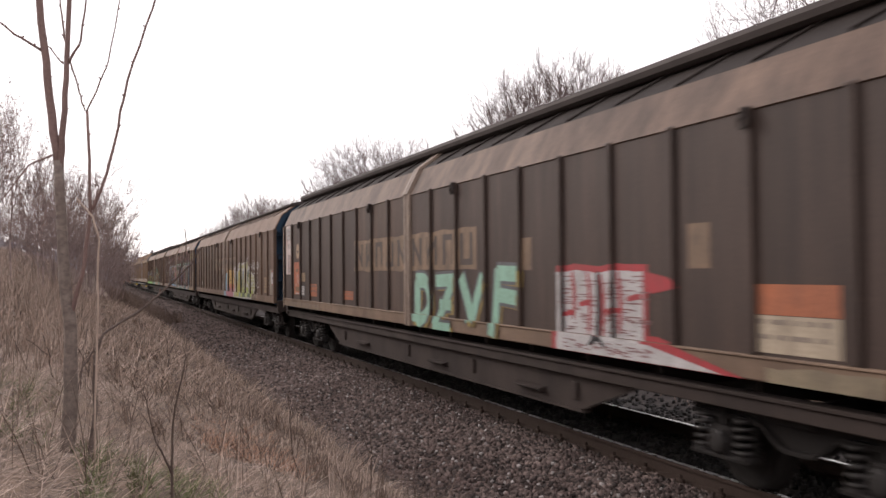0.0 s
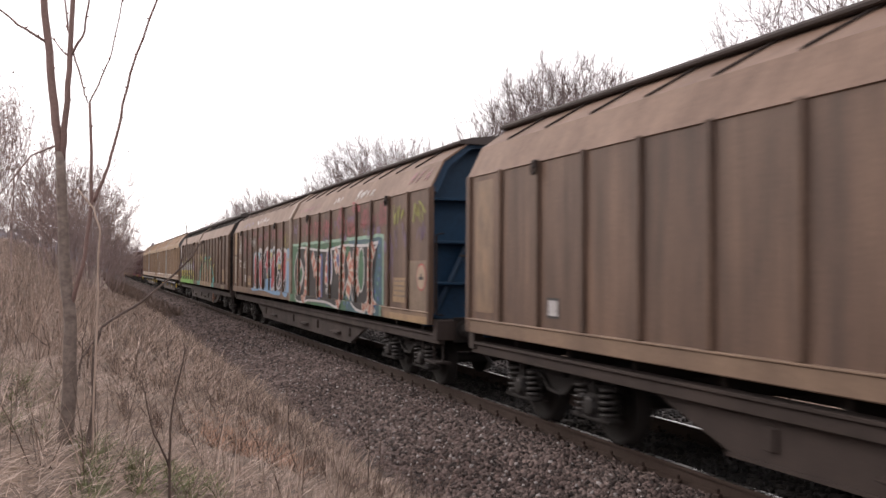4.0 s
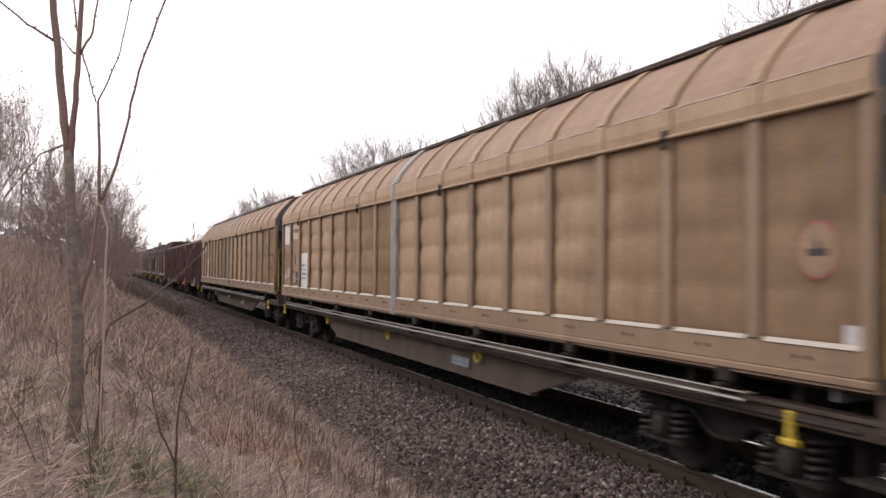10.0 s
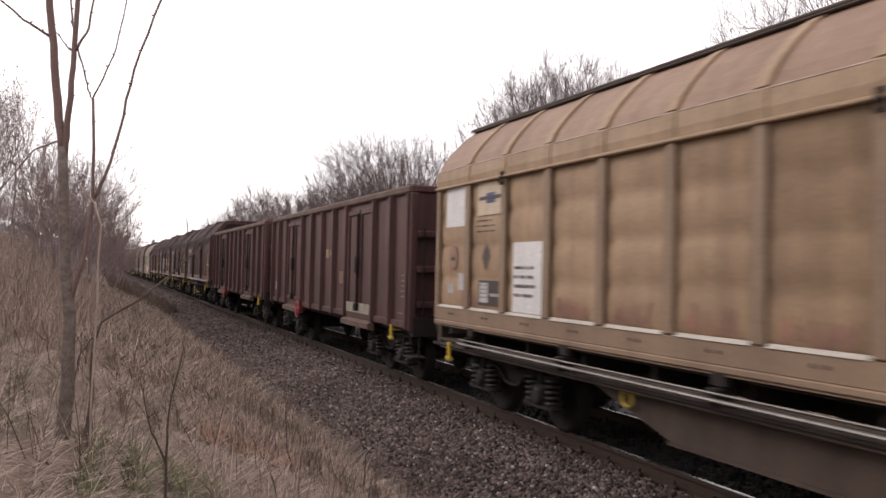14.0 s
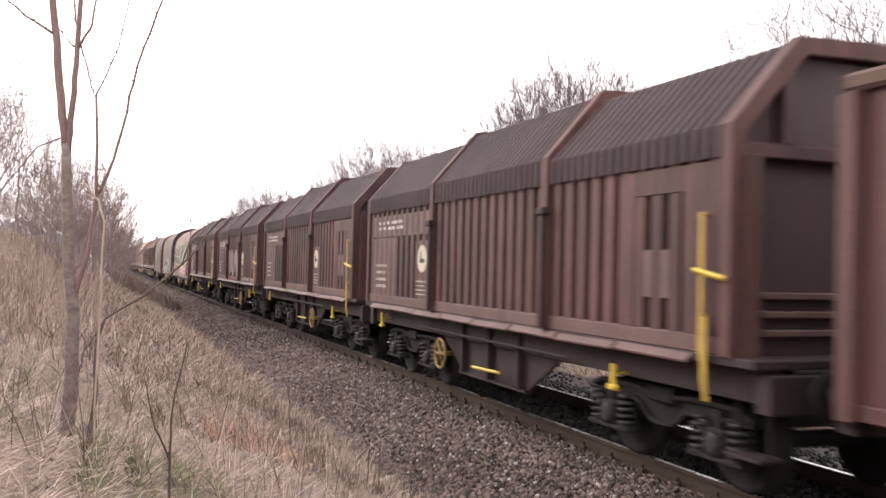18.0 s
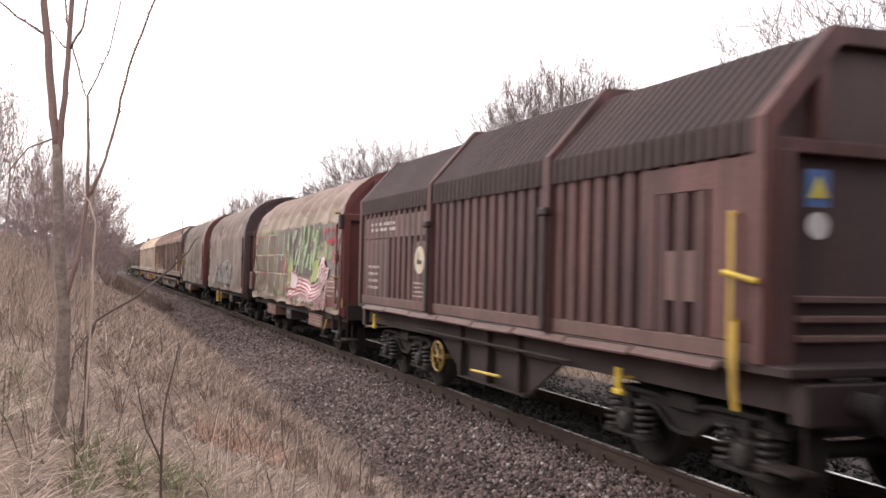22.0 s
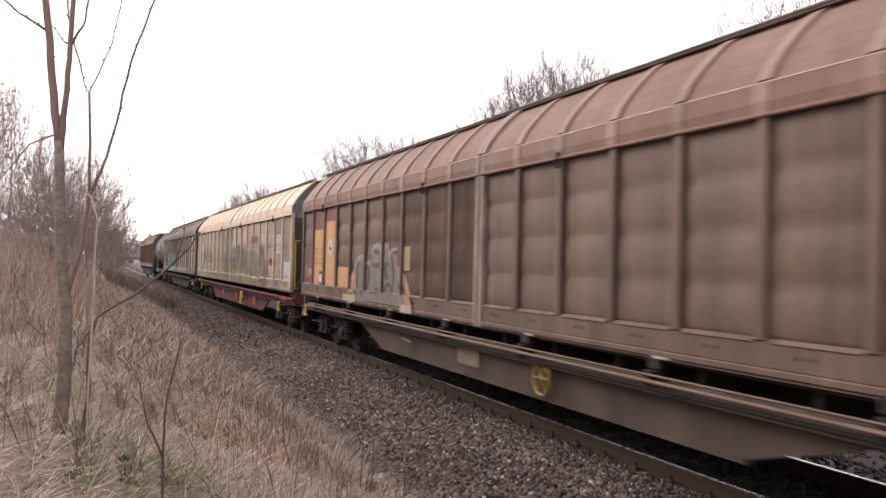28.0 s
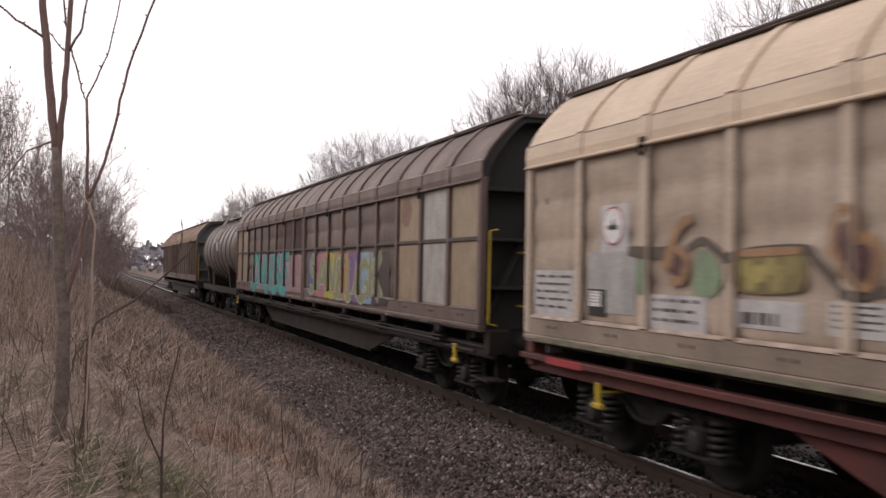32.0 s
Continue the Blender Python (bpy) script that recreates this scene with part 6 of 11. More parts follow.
blades("green_tufts", 1200, (-0.9, -0.3, 5.2, 7.2), (0.07, 0.18), (0.004, 0.008), (0.3, 1.2), M_GREEN, "sparse green tufts on the bank", 19, 0.8)
blades("matted_grass", 12000, (-6, 3.0, -7, 2.4), (0.12, 0.34), (0.006, 0.012), (0.7, 1.5), M_STRAW, "matted dry grass behind the camera", 24, 0.9, where=toe)
blades("pale_straws", 1700, (-2.4, 2.8, 3.2, 13), (0.2, 0.55), (0.002, 0.005), (1.0, 1.55), M_PALESTRAW, "long bleached straws lying across the bank", 31, 0.5, where=toe)
blades("russet_tufts", 1500, (0.75, 1.5, 7.0, 8.8), (0.10, 0.3), (0.004, 0.008), (0.6, 1.4), M_RUSSETGRASS, "tuft of russet bracken on the bank", 32, 0.8)
blades("dark_weeds", 5200, (0.8, 3.9, 44, 130), (0.25, 0.75), (0.018, 0.04), (0.0, 0.7), M_WEED, "dark dead weeds far along the track bed", 33, 0.4)
blades("far_side_grass", 9000, (10.8, 17, 4, 70), (0.2, 0.6), (0.015, 0.03), (0.1, 0.9), M_RUSTGRASS, "brown grass beyond the track", 20, 0.7)
blades("toe_grass", 6500, (2.0, 3.3, 4.5, 26), (0.08, 0.24), (0.004, 0.009), (0.5, 1.4), M_STRAW, "pale grass straggling onto the stones", 21, 0.8, where=strip)


# ---- the young tree beside the line ----
def wander(pts, amount, steps, seed):
    """Points between the given ones, with the small kinks of a grown shoot."""
    rng = random.Random(seed)
    out = []
    for a, b in zip(pts, pts[1:]):
        a, b = Vector(a), Vector(b)
        for k in range(steps):
            p = a.lerp(b, k / steps)
            if out:
                p += Vector([rng.uniform(-1, 1) * amount for _ in range(3)])
            out.append(p)
    return out + [Vector(pts[-1])]


def shoot(parent, name, pts, r0, r1, mat, seed, n=8, kink=0.004, label="", buds=True):
    path = wander([(x, y, z) for x, z, y in pts], kink, 4, seed)
    m = len(path) - 1
    s = Shape().tube(path, [r0 + (r1 - r0) * i / m for i in range(m + 1)], n)
    rng = random.Random(seed + 50)
    if buds:
        for i in range(1, m, 2):
            p = path[i]
            d = Vector((rng.uniform(-1, 1), rng.uniform(-1, 1), 0.6)).normalized()
            r = r0 + (r1 - r0) * i / m
            s.tube([p + d * r * 0.6, p + d * (r + 0.012)], [0.005, 0.002], 4)
    return part(name, s, mat, parent, label, smooth=True)


sapling = thing("young_tree", "bare young tree with smooth grey-green trunk and reddish shoots", "tree")
Y0 = 5.3
shoot(sapling, "trunk", [(-0.16, 0.80, Y0), (-0.14, 1.02, Y0), (-0.12, 1.37, Y0), (-0.12, 1.66, Y0), (-0.16, 2.06, Y0), (-0.185, 2.61, Y0)], 0.045, 0.025, material("grey_green_bark", (0.265, 0.206, 0.176), 0.8, dirt=(0.13, 0.097, 0.082), dirt_amount=0.85, scale=16, streak=0.6, fine=60, bump=0.4), 1, 12, 0.004, "smooth grey-green trunk")
shoot(sapling, "leader_shoot", [(-0.185, 2.58, Y0), (-0.23, 2.94, Y0), (-0.27, 3.36, Y0), (-0.31, 3.8, Y0)], 0.024, 0.016, M_BARK_RED, 2)
fork = shoot(sapling, "side_shoot", [(-0.175, 2.56, Y0), (-0.16, 2.79, Y0 - 0.03), (-0.14, 3.13, Y0 - 0.05), (-0.13, 3.57, Y0 - 0.06)], 0.018, 0.012, M_BARK_RED, 3)
shoot(fork, "twig", [(-0.135, 3.13, Y0 - 0.05), (-0.07, 3.25, Y0 - 0.1), (-0.04, 3.55, Y0 - 0.15)], 0.008, 0.004, M_BARK_RED, 4, 5)
shoot(fork, "twig", [(-0.14, 3.17, Y0 - 0.05), (-0.16, 3.32, Y0), (-0.18, 3.5, Y0 + 0.05)], 0.007, 0.004, M_BARK_RED, 5, 5)
shoot(fork, "twig", [(-0.14, 3.13, Y0 - 0.05), (-0.17, 3.13, Y0 - 0.05), (-0.24, 3.23, Y0)], 0.005, 0.003, M_BARK_RED, 6, 5)
slim = shoot(sapling, "slim_stem", [(-0.12, 1.77, Y0), (-0.06, 2.0, Y0 - 0.05), (-0.02, 2.33, Y0 - 0.08), (-0.04, 2.87, Y0 - 0.1)], 0.013, 0.007, M_BARK_RED, 7)
shoot(slim, "twig", [(-0.045, 2.86, Y0 - 0.1), (0.02, 3.02, Y0 - 0.1), (0.07, 3.14, Y0 - 0.12), (0.13, 3.51, Y0 - 0.15)], 0.005, 0.003, M_BARK_RED, 8, 5)
shoot(slim, "twig", [(-0.125, 3.14, Y0 - 0.05), (-0.08, 2.97, Y0 - 0.08), (-0.05, 2.87, Y0 - 0.1)], 0.005, 0.004, M_BARK_RED, 9, 5)
shoot(slim, "long_twig", [(-0.015, 2.34, Y0 - 0.08), (0.04, 2.47, Y0 - 0.1), (0.10, 2.71, Y0 - 0.1), (0.16, 3.04, Y0 - 0.12), (0.29, 3.44, Y0 - 0.15), (0.36, 3.7, Y0 - 0.15)], 0.010, 0.005, M_BARK_RED, 10, 6)
shoot(sapling, "low_twig", [(-0.21, 2.64, Y0), (-0.33, 2.58, Y0), (-0.5, 2.33, Y0)], 0.006, 0.003, M_BARK_RED, 12, 5)
shoot(sapling, "high_twig", [(-0.265, 3.2, Y0), (-0.40, 3.28, Y0), (-0.58, 3.42, Y0)], 0.008, 0.004, M_BARK_RED, 13, 5)
pale = tagged(thing("dry_stem", "pale dead climbing stem beside the young tree", "weed"))
shoot(pale, "stalk", [(-0.09, 2.39, Y0 - 0.25), (-0.01, 2.29, Y0 - 0.2), (0.02, 2.18, Y0 - 0.2), (0.01, 1.72, Y0 - 0.2), (0.0, 0.9, Y0 - 0.2)], 0.005, 0.006, M_STRAW, 14, 5)
second = thing("thin_sapling", "thin bare sapling leaning towards the track", "tree")
shoot(second, "stem", [(-0.04, 0.85, Y0 - 0.05), (0.0, 1.26, Y0 - 0.08), (0.0, 1.56, Y0 - 0.1)], 0.014, 0.010, M_BARK, 15, 7)
shoot(second, "arching_branch", [(0.0, 1.54, Y0 - 0.1), (0.04, 1.67, Y0 - 0.1), (0.25, 1.81, Y0 - 0.1), (0.48, 2.02, Y0 - 0.12), (0.56, 2.14, Y0 - 0.12)], 0.009, 0.004, M_BARK, 16, 6)
shoot(second, "twig", [(0.02, 1.62, Y0 - 0.1), (-0.06, 1.5, Y0 - 0.1), (-0.08, 1.38, Y0 - 0.1)], 0.005, 0.003, M_BARK, 17, 5)
shoot(second, "twig", [(0.43, 1.97, Y0 - 0.12), (0.47, 2.12, Y0 - 0.14), (0.46, 2.24, Y0 - 0.16)], 0.004, 0.002, M_BARK, 18, 4)
M_STEM = material("dark_dead_stem", (0.11, 0.075, 0.06), 0.9, dirt=(0.07, 0.048, 0.04), scale=3, fine=40, bump=0.1)
weed = thing("dead_shrub", "dark forked dead shrub in the grass", "shrub")
shoot(weed, "stem", [(0.33, 0.72, 4.3), (0.33, 1.08, 4.3), (0.33, 1.3, 4.3), (0.39, 1.62, 4.3)], 0.008, 0.003, M_STEM, 19, 5)
shoot(weed, "branch", [(0.33, 1.07, 4.3), (0.26, 1.23, 4.3), (0.20, 1.48, 4.32)], 0.006, 0.002, M_STEM, 20, 5)
rng_w = random.Random(5)
for k in range(34):
    x, y = rng_w.uniform(-1.6, 2.7), rng_w.uniform(4.2, 15)
    if abs(x) < 0.35 and y < 6:
        continue
    w = thing("dead_weed_stalk", "dark bare weed stalk standing in the grass", "weed", "dead weed stalks")
    z = ground_z(x, y)
    h = rng_w.uniform(0.3, 0.75)
    lean = rng_w.uniform(-0.12, 0.12)
    shoot(w, "stalk", [(x, z - 0.03, y), (x + lean * 0.4, z + h * 0.5, y), (x + lean, z + h, y + lean)], 0.006, 0.002, M_STEM, 100 + k, 5, 0.01)
    shoot(w, "branch", [(x + lean * 0.4, z + h * 0.5, y), (x + lean + rng_w.choice((-1, 1)) * 0.12, z + h * 0.85, y + 0.03)], 0.004, 0.0015, M_STEM, 200 + k, 4, 0.008)


# ---- bare trees and thickets ----
M_SHRUB = material("shrub_twig", (0.33, 0.245, 0.225), 0.9, dirt=(0.20, 0.145, 0.135), scale=1.0, fine=20, bump=0.0, island=0.3)
def reach(seed, points, starts, step, kill, far, lift=0.0, limit=110):
    """Branches that grow step by step towards points of light: nodes and the parent of each."""
    rng = np.random.default_rng(seed)
    nodes, parent = [], []
    for line in starts:
        for k, p in enumerate(line):
            parent.append(len(nodes) - 1 if k else -1)
            nodes.append(np.array(p, float))
    pts = np.array(points, float)
    best = np.full(len(pts), 1e9)
    near = np.zeros(len(pts), int)
    done = 0
    for _ in range(limit):
        for i in range(done, len(nodes)):
            d = np.linalg.norm(pts - nodes[i], axis=1)
            m = d < best
            best[m], near[m] = d[m], i
        done = len(nodes)
        keep = best > kill
        pts, best, near = pts[keep], best[keep], near[keep]
        pull = best < far
        if not pull.any():
            break
        for i in np.unique(near[pull]):
            v = pts[pull & (near == i)] - nodes[i]
            v = (v / np.linalg.norm(v, axis=1)[:, None]).mean(0) + rng.normal(0, 0.09, 3) + (0, 0, lift)
            nodes.append(nodes[i] + v / np.linalg.norm(v) * step)
            parent.append(int(i))
    return np.array(nodes), np.array(parent)


def sticks(a, b, ra, rb, sides):
    """Tapering bars between points a and b, all of one mesh."""
    d = b - a
    d /= np.linalg.norm(d, axis=1)[:, None] + 1e-9
    ref = np.where(np.abs(d[:, 2:3]) < 0.9, [[0.0, 0.0, 1.0]], [[1.0, 0.0, 0.0]])
    u = np.cross(d, ref)
    u /= np.linalg.norm(u, axis=1)[:, None] + 1e-9
    w = np.cross(d, u)
    ang = 2 * np.pi * np.arange(sides) / sides
    ring = u[:, None] * np.cos(ang)[None, :, None] + w[:, None] * np.sin(ang)[None, :, None]
    v = np.concatenate([a[:, None] + ring * ra[:, None, None], b[:, None] + ring * rb[:, None, None]], 1)
    q = np.array([[k, (k + 1) % sides, sides + (k + 1) % sides, sides + k] for k in range(sides)])
    return v.reshape(-1, 3), (q[None] + 2 * sides * np.arange(len(a))[:, None, None]).reshape(-1, 4)


def bare_plant(seed, height, wide, low, points, stems, step, kill, tip, twig, leaf, mats, lift=0.0, shell=0.5):
    """Limbs, twigs and withered leaves of a bare tree or shrub: a rounded, uneven crown from height low up."""
    rng = np.random.default_rng(seed)
    mid, half = (height + low) / 2, (height - low) / 2
    lobes = [(np.array([rng.uniform(-0.45, 0.45) * wide, rng.uniform(-0.45, 0.45) * wide, mid + rng.uniform(-0.25, 0.2) * half]), rng.uniform(0.55, 0.8)) for _ in range(4)] + [(np.array([0, 0, mid]), 0.85)]
    pts = []
    while len(pts) < points:
        c, k = lobes[rng.integers(len(lobes))]
        v = rng.normal(size=3)
        v *= rng.uniform(0, 1) ** shell / np.linalg.norm(v)
        p = c + v * (wide * k, wide * k, half * k)
        if p[2] > low * 0.6 and p[2] < height:
            pts.append(p)
    starts = []
    for k in range(stems):
        a = 2 * np.pi * (k + rng.uniform(-0.3, 0.3)) / stems
        r0, r1 = (0.012, 0.16 * wide + 0.1) if stems > 1 else (0.0, 0.05)
        n = max(2, int(low * 0.9 / step))
        starts.append([(math.cos(a) * (r0 + (r1 - r0) * j / n), math.sin(a) * (r0 + (r1 - r0) * j / n), -0.15 + (low * 0.9 + 0.15) * j / n) for j in range(n + 1)])
    nodes, parent = reach(seed, pts, starts, step, kill, max(1.2, 0.45 * height), lift)
    n = len(nodes)
    kids = np.bincount(parent[parent >= 0], minlength=n)
    area = np.zeros(n)
    for i in range(n - 1, -1, -1):
        if not kids[i]:
            area[i] = tip ** 2.3
        if parent[i] >= 0:
            area[parent[i]] += area[i]
    rad = area ** (1 / 2.3)
    e = np.where(parent >= 0)[0]
    a, b, ra, rb = nodes[parent[e]], nodes[e], np.minimum(rad[parent[e]], rad[e] * 1.25), rad[e]
    thick = ra > tip * 3.2
    # fine twigs on the outer shoots
    outer = np.where(rad < tip * 2.2)[0]
    t0 = np.repeat(nodes[outer], twig, 0)
    out = t0 - np.array([0, 0, low])
    out /= np.linalg.norm(out, axis=1)[:, None] + 1e-9
    d = out * 0.9 + rng.normal(0, 0.55, t0.shape) + (0, 0, 0.35 + lift)
    d /= np.linalg.norm(d, axis=1)[:, None]
    t1 = t0 + d * rng.uniform(0.6, 2.0, (len(t0), 1)) * step
    t2 = t1 + (d + rng.normal(0, 0.25, d.shape)) * rng.uniform(0.4, 1.3, (len(t0), 1)) * step
    fine_a = np.concatenate([a[~thick], t0, t1])
    fine_b = np.concatenate([b[~thick], t1, t2])
    fra = np.concatenate([ra[~thick], np.full(len(t0), tip), np.full(len(t0), tip * 0.8)])
    frb = np.concatenate([rb[~thick], np.full(len(t0), tip * 0.8), np.full(len(t0), tip * 0.45)])
    limbs = mesh_from("trunk_and_limbs", *sticks(a[thick], b[thick], ra[thick], rb[thick], 6), mats[0])
    twigs = mesh_from("twigs", *sticks(fine_a, fine_b, fra, frb, 3), mats[1])
    leaves = None
    if leaf:
        q = t2[rng.uniform(0, 1, len(t2)) < leaf]
        q = np.repeat(q, 2, 0) + rng.normal(0, 0.04, (2 * len(q), 3))
        u, w = rng.normal(size=q.shape), rng.normal(size=q.shape)
        u *= rng.uniform(0.025, 0.05, (len(q), 1)) / np.linalg.norm(u, axis=1)[:, None]
        w *= 0.022 / np.linalg.norm(w, axis=1)[:, None]
        v = np.stack([q - u, q - w, q + u, q + w], 1).reshape(-1, 3)
        leaves = mesh_from("withered_leaves", v, np.arange(len(v)).reshape(-1, 4), M_LEAF)
    return limbs, twigs, leaves


def plant(name, label, category, group, meshes, x, y, scale, turn, wide=1.0):
    t = thing(name, label, category, group)
    t.matrix_basis = pose(x, y, ground_z(x, y), 0, 0, turn)
    for nm, me in zip(("trunk", "crown", "dead_leaves"), meshes):
        if me is not None:
            ob = new(nm, me)
            ob.parent = t
            ob.scale = (scale * wide, scale * wide, scale)
    return t


WOOD, BRUSH = (M_BARK, M_TWIG), (M_SHRUB, M_SHRUB)
TREES = [bare_plant(sd, 10.0, 4.7, 1.8, 3000, st, 0.24, 0.31, 0.0058, 3, lf, WOOD, 0.06, 0.42) for sd, st, lf in ((3, 3, 0.0), (8, 4, 0.0), (15, 2, 0.03))]
NEARTREES = [bare_plant(sd, 10.0, 4.5, 1.8, 1250, st, 0.26, 0.36, 0.0045, 2, lf, WOOD, 0.06, 0.42) for sd, st, lf in ((5, 2, 0.03), (12, 3, 0.02))]
FARTREES = [bare_plant(sd, 9.8, 4.6, 1.5, 900, st, 0.34, 0.44, 0.011, 3, 0.0, WOOD, 0.10, 0.5) for sd, st in ((4, 4), (9, 5))]
BUSHES = [bare_plant(sd, 4.7, 2.2, 0.4, 850, 8, 0.17, 0.23, 0.005, 2, lf, BRUSH, 0.16, 0.5) for sd, lf in ((21, 0.10), (27, 0.05), (33, 0.14))]
SLIM = [bare_plant(sd, 5.2, 1.15, 0.9, 330, st, 0.17, 0.22, 0.004, 3, 0.22, BRUSH, 0.3, 0.5) for sd, st in ((41, 1), (45, 1))]
ROW = [(15.2, 10.6, 1.08), (15.4, 13.4, 1.12), (15.6, 15.9, 1.02), (19.4, 14.6, 1.1), (15.2, 26.0, 0.95), (15.2, 27.0, 1.03), (15.0, 28.2, 1.02), (15.0, 29.4, 0.88), (14.6, 36.5, 0.70), (15.0, 39.5, 0.72), (14.4, 43.0, 0.98), (14.6, 46.5, 1.04), (14.2, 50.0, 0.90), (16.0, 55.0, 0.84), (15.4, 61.0, 0.86), (16.0, 68.0, 0.90), (15.8, 75.0, 0.98), (16.0, 84.0, 1.04), (16.5, 95.0, 1.06), (16.8, 108.0, 1.08), (16.0, 124.0, 1.0), (17.0, 145.0, 0.9), (16.0, 170.0, 0.9)]
for i, (x, y, k) in enumerate(ROW):
    plant("bare_tree", "bare grey-brown winter tree with fine twigs beyond the track", "tree", "row of bare trees beyond the track", NEARTREES[i % 2] if y < 20 else (TREES[i % 3] if y < 52 else FARTREES[i % 2]), x, y, k * 1.01, 67 * i, 0.88 if y < 20 else (0.92 if y < 32 else 0.98))
THICKET = [(-0.9, 31.5, 1.02), (-0.4, 35.5, 1.02), (0.0, 39.5, 1.04), (-1.4, 38.0, 1.1), (0.6, 43.5, 0.96), (-0.8, 45.0, 1.1), (1.0, 48.0, 0.72), (0.2, 51.5, 1.0), (1.0, 58.0, 0.8), (-2.0, 55.0, 1.1), (1.4, 68.0, 0.62), (-0.5, 66.0, 1.0), (1.8, 80.0, 0.5), (0.8, 90.0, 0.8)]
THICKET += [(-1.2, 33.5, 0.55), (-2.4, 34.0, 0.5), (-3.2, 33.0, 0.45), (-0.2, 33.0, 0.7), (-4.6, 40.0, 0.5), (-1.9, 36.0, 0.36), (-2.9, 38.0, 0.42), (-4.0, 36.0, 0.40), (-3.4, 44.0, 0.5), (-5.2, 42.0, 0.45), (-6.5, 46.0, 0.5), (-5.0, 52.0, 0.55), (-8.0, 50.0, 0.5), (-2.6, 48.0, 0.5), (-7.2, 58.0, 0.6), (-10.0, 60.0, 0.6)]
for i, (x, y, k) in enumerate(THICKET):
    plant("bare_shrub", "dense bare shrub with a few withered leaves", "shrub", "thicket on the bank", BUSHES[i % 3], x, y, k * 0.96, 101 * i)
for i, (x, y, k) in enumerate([(-1.75, 15.5, 0.72), (-1.85, 18.5, 0.88), (-2.3, 20.0, 0.85), (-1.75, 22.5, 0.98), (-2.6, 25.0, 1.0), (-3.6, 28.0, 1.0), (-1.2, 24.0, 0.8), (-2.1, 16.8, 0.7), (-1.5, 28.5, 0.9)]):
    plant("slim_tree", "slim bare tree with sparse twigs on the bank", "tree", "slim trees on the bank", SLIM[i % 2], x, y, k * 0.88, 77 * i)


def far_woods():
    """A line of woods along the horizon, haze put into its colour: a long band of upright, uneven clumps."""
    rng = np.random.default_rng(5)
    v, f = [], []
    for k in range(5200):
        y = rng.uniform(230, 420)
        x = rng.uniform(-160, 160)
        h = 7.5 + 2.5 * noise.noise(Vector((x * 0.03, y * 0.01, 0))) + 1.6 * noise.noise(Vector((x * 0.15, y * 0.05, 3)))
        z = ground_z(x, y) + h * rng.uniform(0, 1) ** 0.7
        s = rng.uniform(0.4, 1.3)
        a, b = rng.normal(size=3) * s, rng.normal(size=3) * s
        p = np.array([x, y, z])
        n = len(v)
        v += [tuple(p - a), tuple(p - b), tuple(p + a), tuple(p + b)]
        f.append((n, n + 1, n + 2, n + 3))
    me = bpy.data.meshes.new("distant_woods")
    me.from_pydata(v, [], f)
    me.materials.append(material("haze_tinted_woods", (0.34, 0.32, 0.345), 0.95, dirt=(0.26, 0.24, 0.26), scale=0.05, fine=1, bump=0.0, island=0.15))
    return tagged(new("distant_woods", me), "line of distant woods with grey haze put into their colour", "woods", kind="stuff")


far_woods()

# ---- placards, lettering and graffiti ----
def cloud(y0, y1, z0, z1, seed, top=0.12, low=0.04, freq=2.2):
    """A sprayed field with a wavy upper edge, in upright strips."""
    lo, hi = min(y0, y1), max(y0, y1)
    low = low if z0 > 1.12 else 0.0
    z0 = max(z0, 1.105)
    n = max(6, int((hi - lo) / 0.12))
    def edge(y, z, a, s):
        return z + a * (noise.noise(Vector((y * freq, s, 0))) + 0.5 * noise.noise(Vector((y * freq * 2.7, s, 4))))
    out = []
    for k in range(n):
        a, b = lo + (hi - lo) * k / n, lo + (hi - lo) * (k + 1) / n
        out.append([(a, edge(a, z0, low, seed + 9)), (b, edge(b, z0, low, seed + 9)), (b, edge(b, z1, top, seed)), (a, edge(a, z1, top, seed))])
    return out


def stroke(pts, width):
    """A sprayed line through points, of even width."""
    out = []
    for (a, b), (c, d) in zip(pts, pts[1:]):
        l = math.hypot(c - a, d - b) or 1
        u, v = -(d - b) / l * width / 2, (c - a) / l * width / 2
        e, f = (c - a) / l * width * 0.3, (d - b) / l * width * 0.3
        out.append([(a + u - e, b + v - f), (a - u - e, b - v - f), (c - u + e, d - v + f), (c + u + e, d + v + f)])
    return out


def ribbon(pts, w0, w1, steps=4):
    """A fat curved stroke through points, swelling from w0 at its ends to w1 in its middle."""
    q = [pts[0]] + list(pts) + [pts[-1]]
    line = []
    for a, b, c, d in zip(q, q[1:], q[2:], q[3:]):
        for k in range(steps):
            t = k / steps
            line.append(tuple(0.5 * (2 * b[i] + (c[i] - a[i]) * t + (2 * a[i] - 5 * b[i] + 4 * c[i] - d[i]) * t * t + (3 * b[i] - a[i] - 3 * c[i] + d[i]) * t ** 3) for i in (0, 1)))
    line.append(tuple(pts[-1]))
    n = len(line) - 1
    sides = []
    for k, (y, z) in enumerate(line):
        (a, b), (c, d) = line[max(0, k - 1)], line[min(n, k + 1)]
        l = math.hypot(c - a, d - b) or 1
        w = (w0 + (w1 - w0) * math.sin(math.pi * k / n) ** 0.6) / 2
        sides.append(((y - (d - b) / l * w, z + (c - a) / l * w), (y + (d - b) / l * w, z - (c - a) / l * w)))
    return [[sides[k][0], sides[k][1], sides[k + 1][1], sides[k + 1][0]] for k in range(n)]


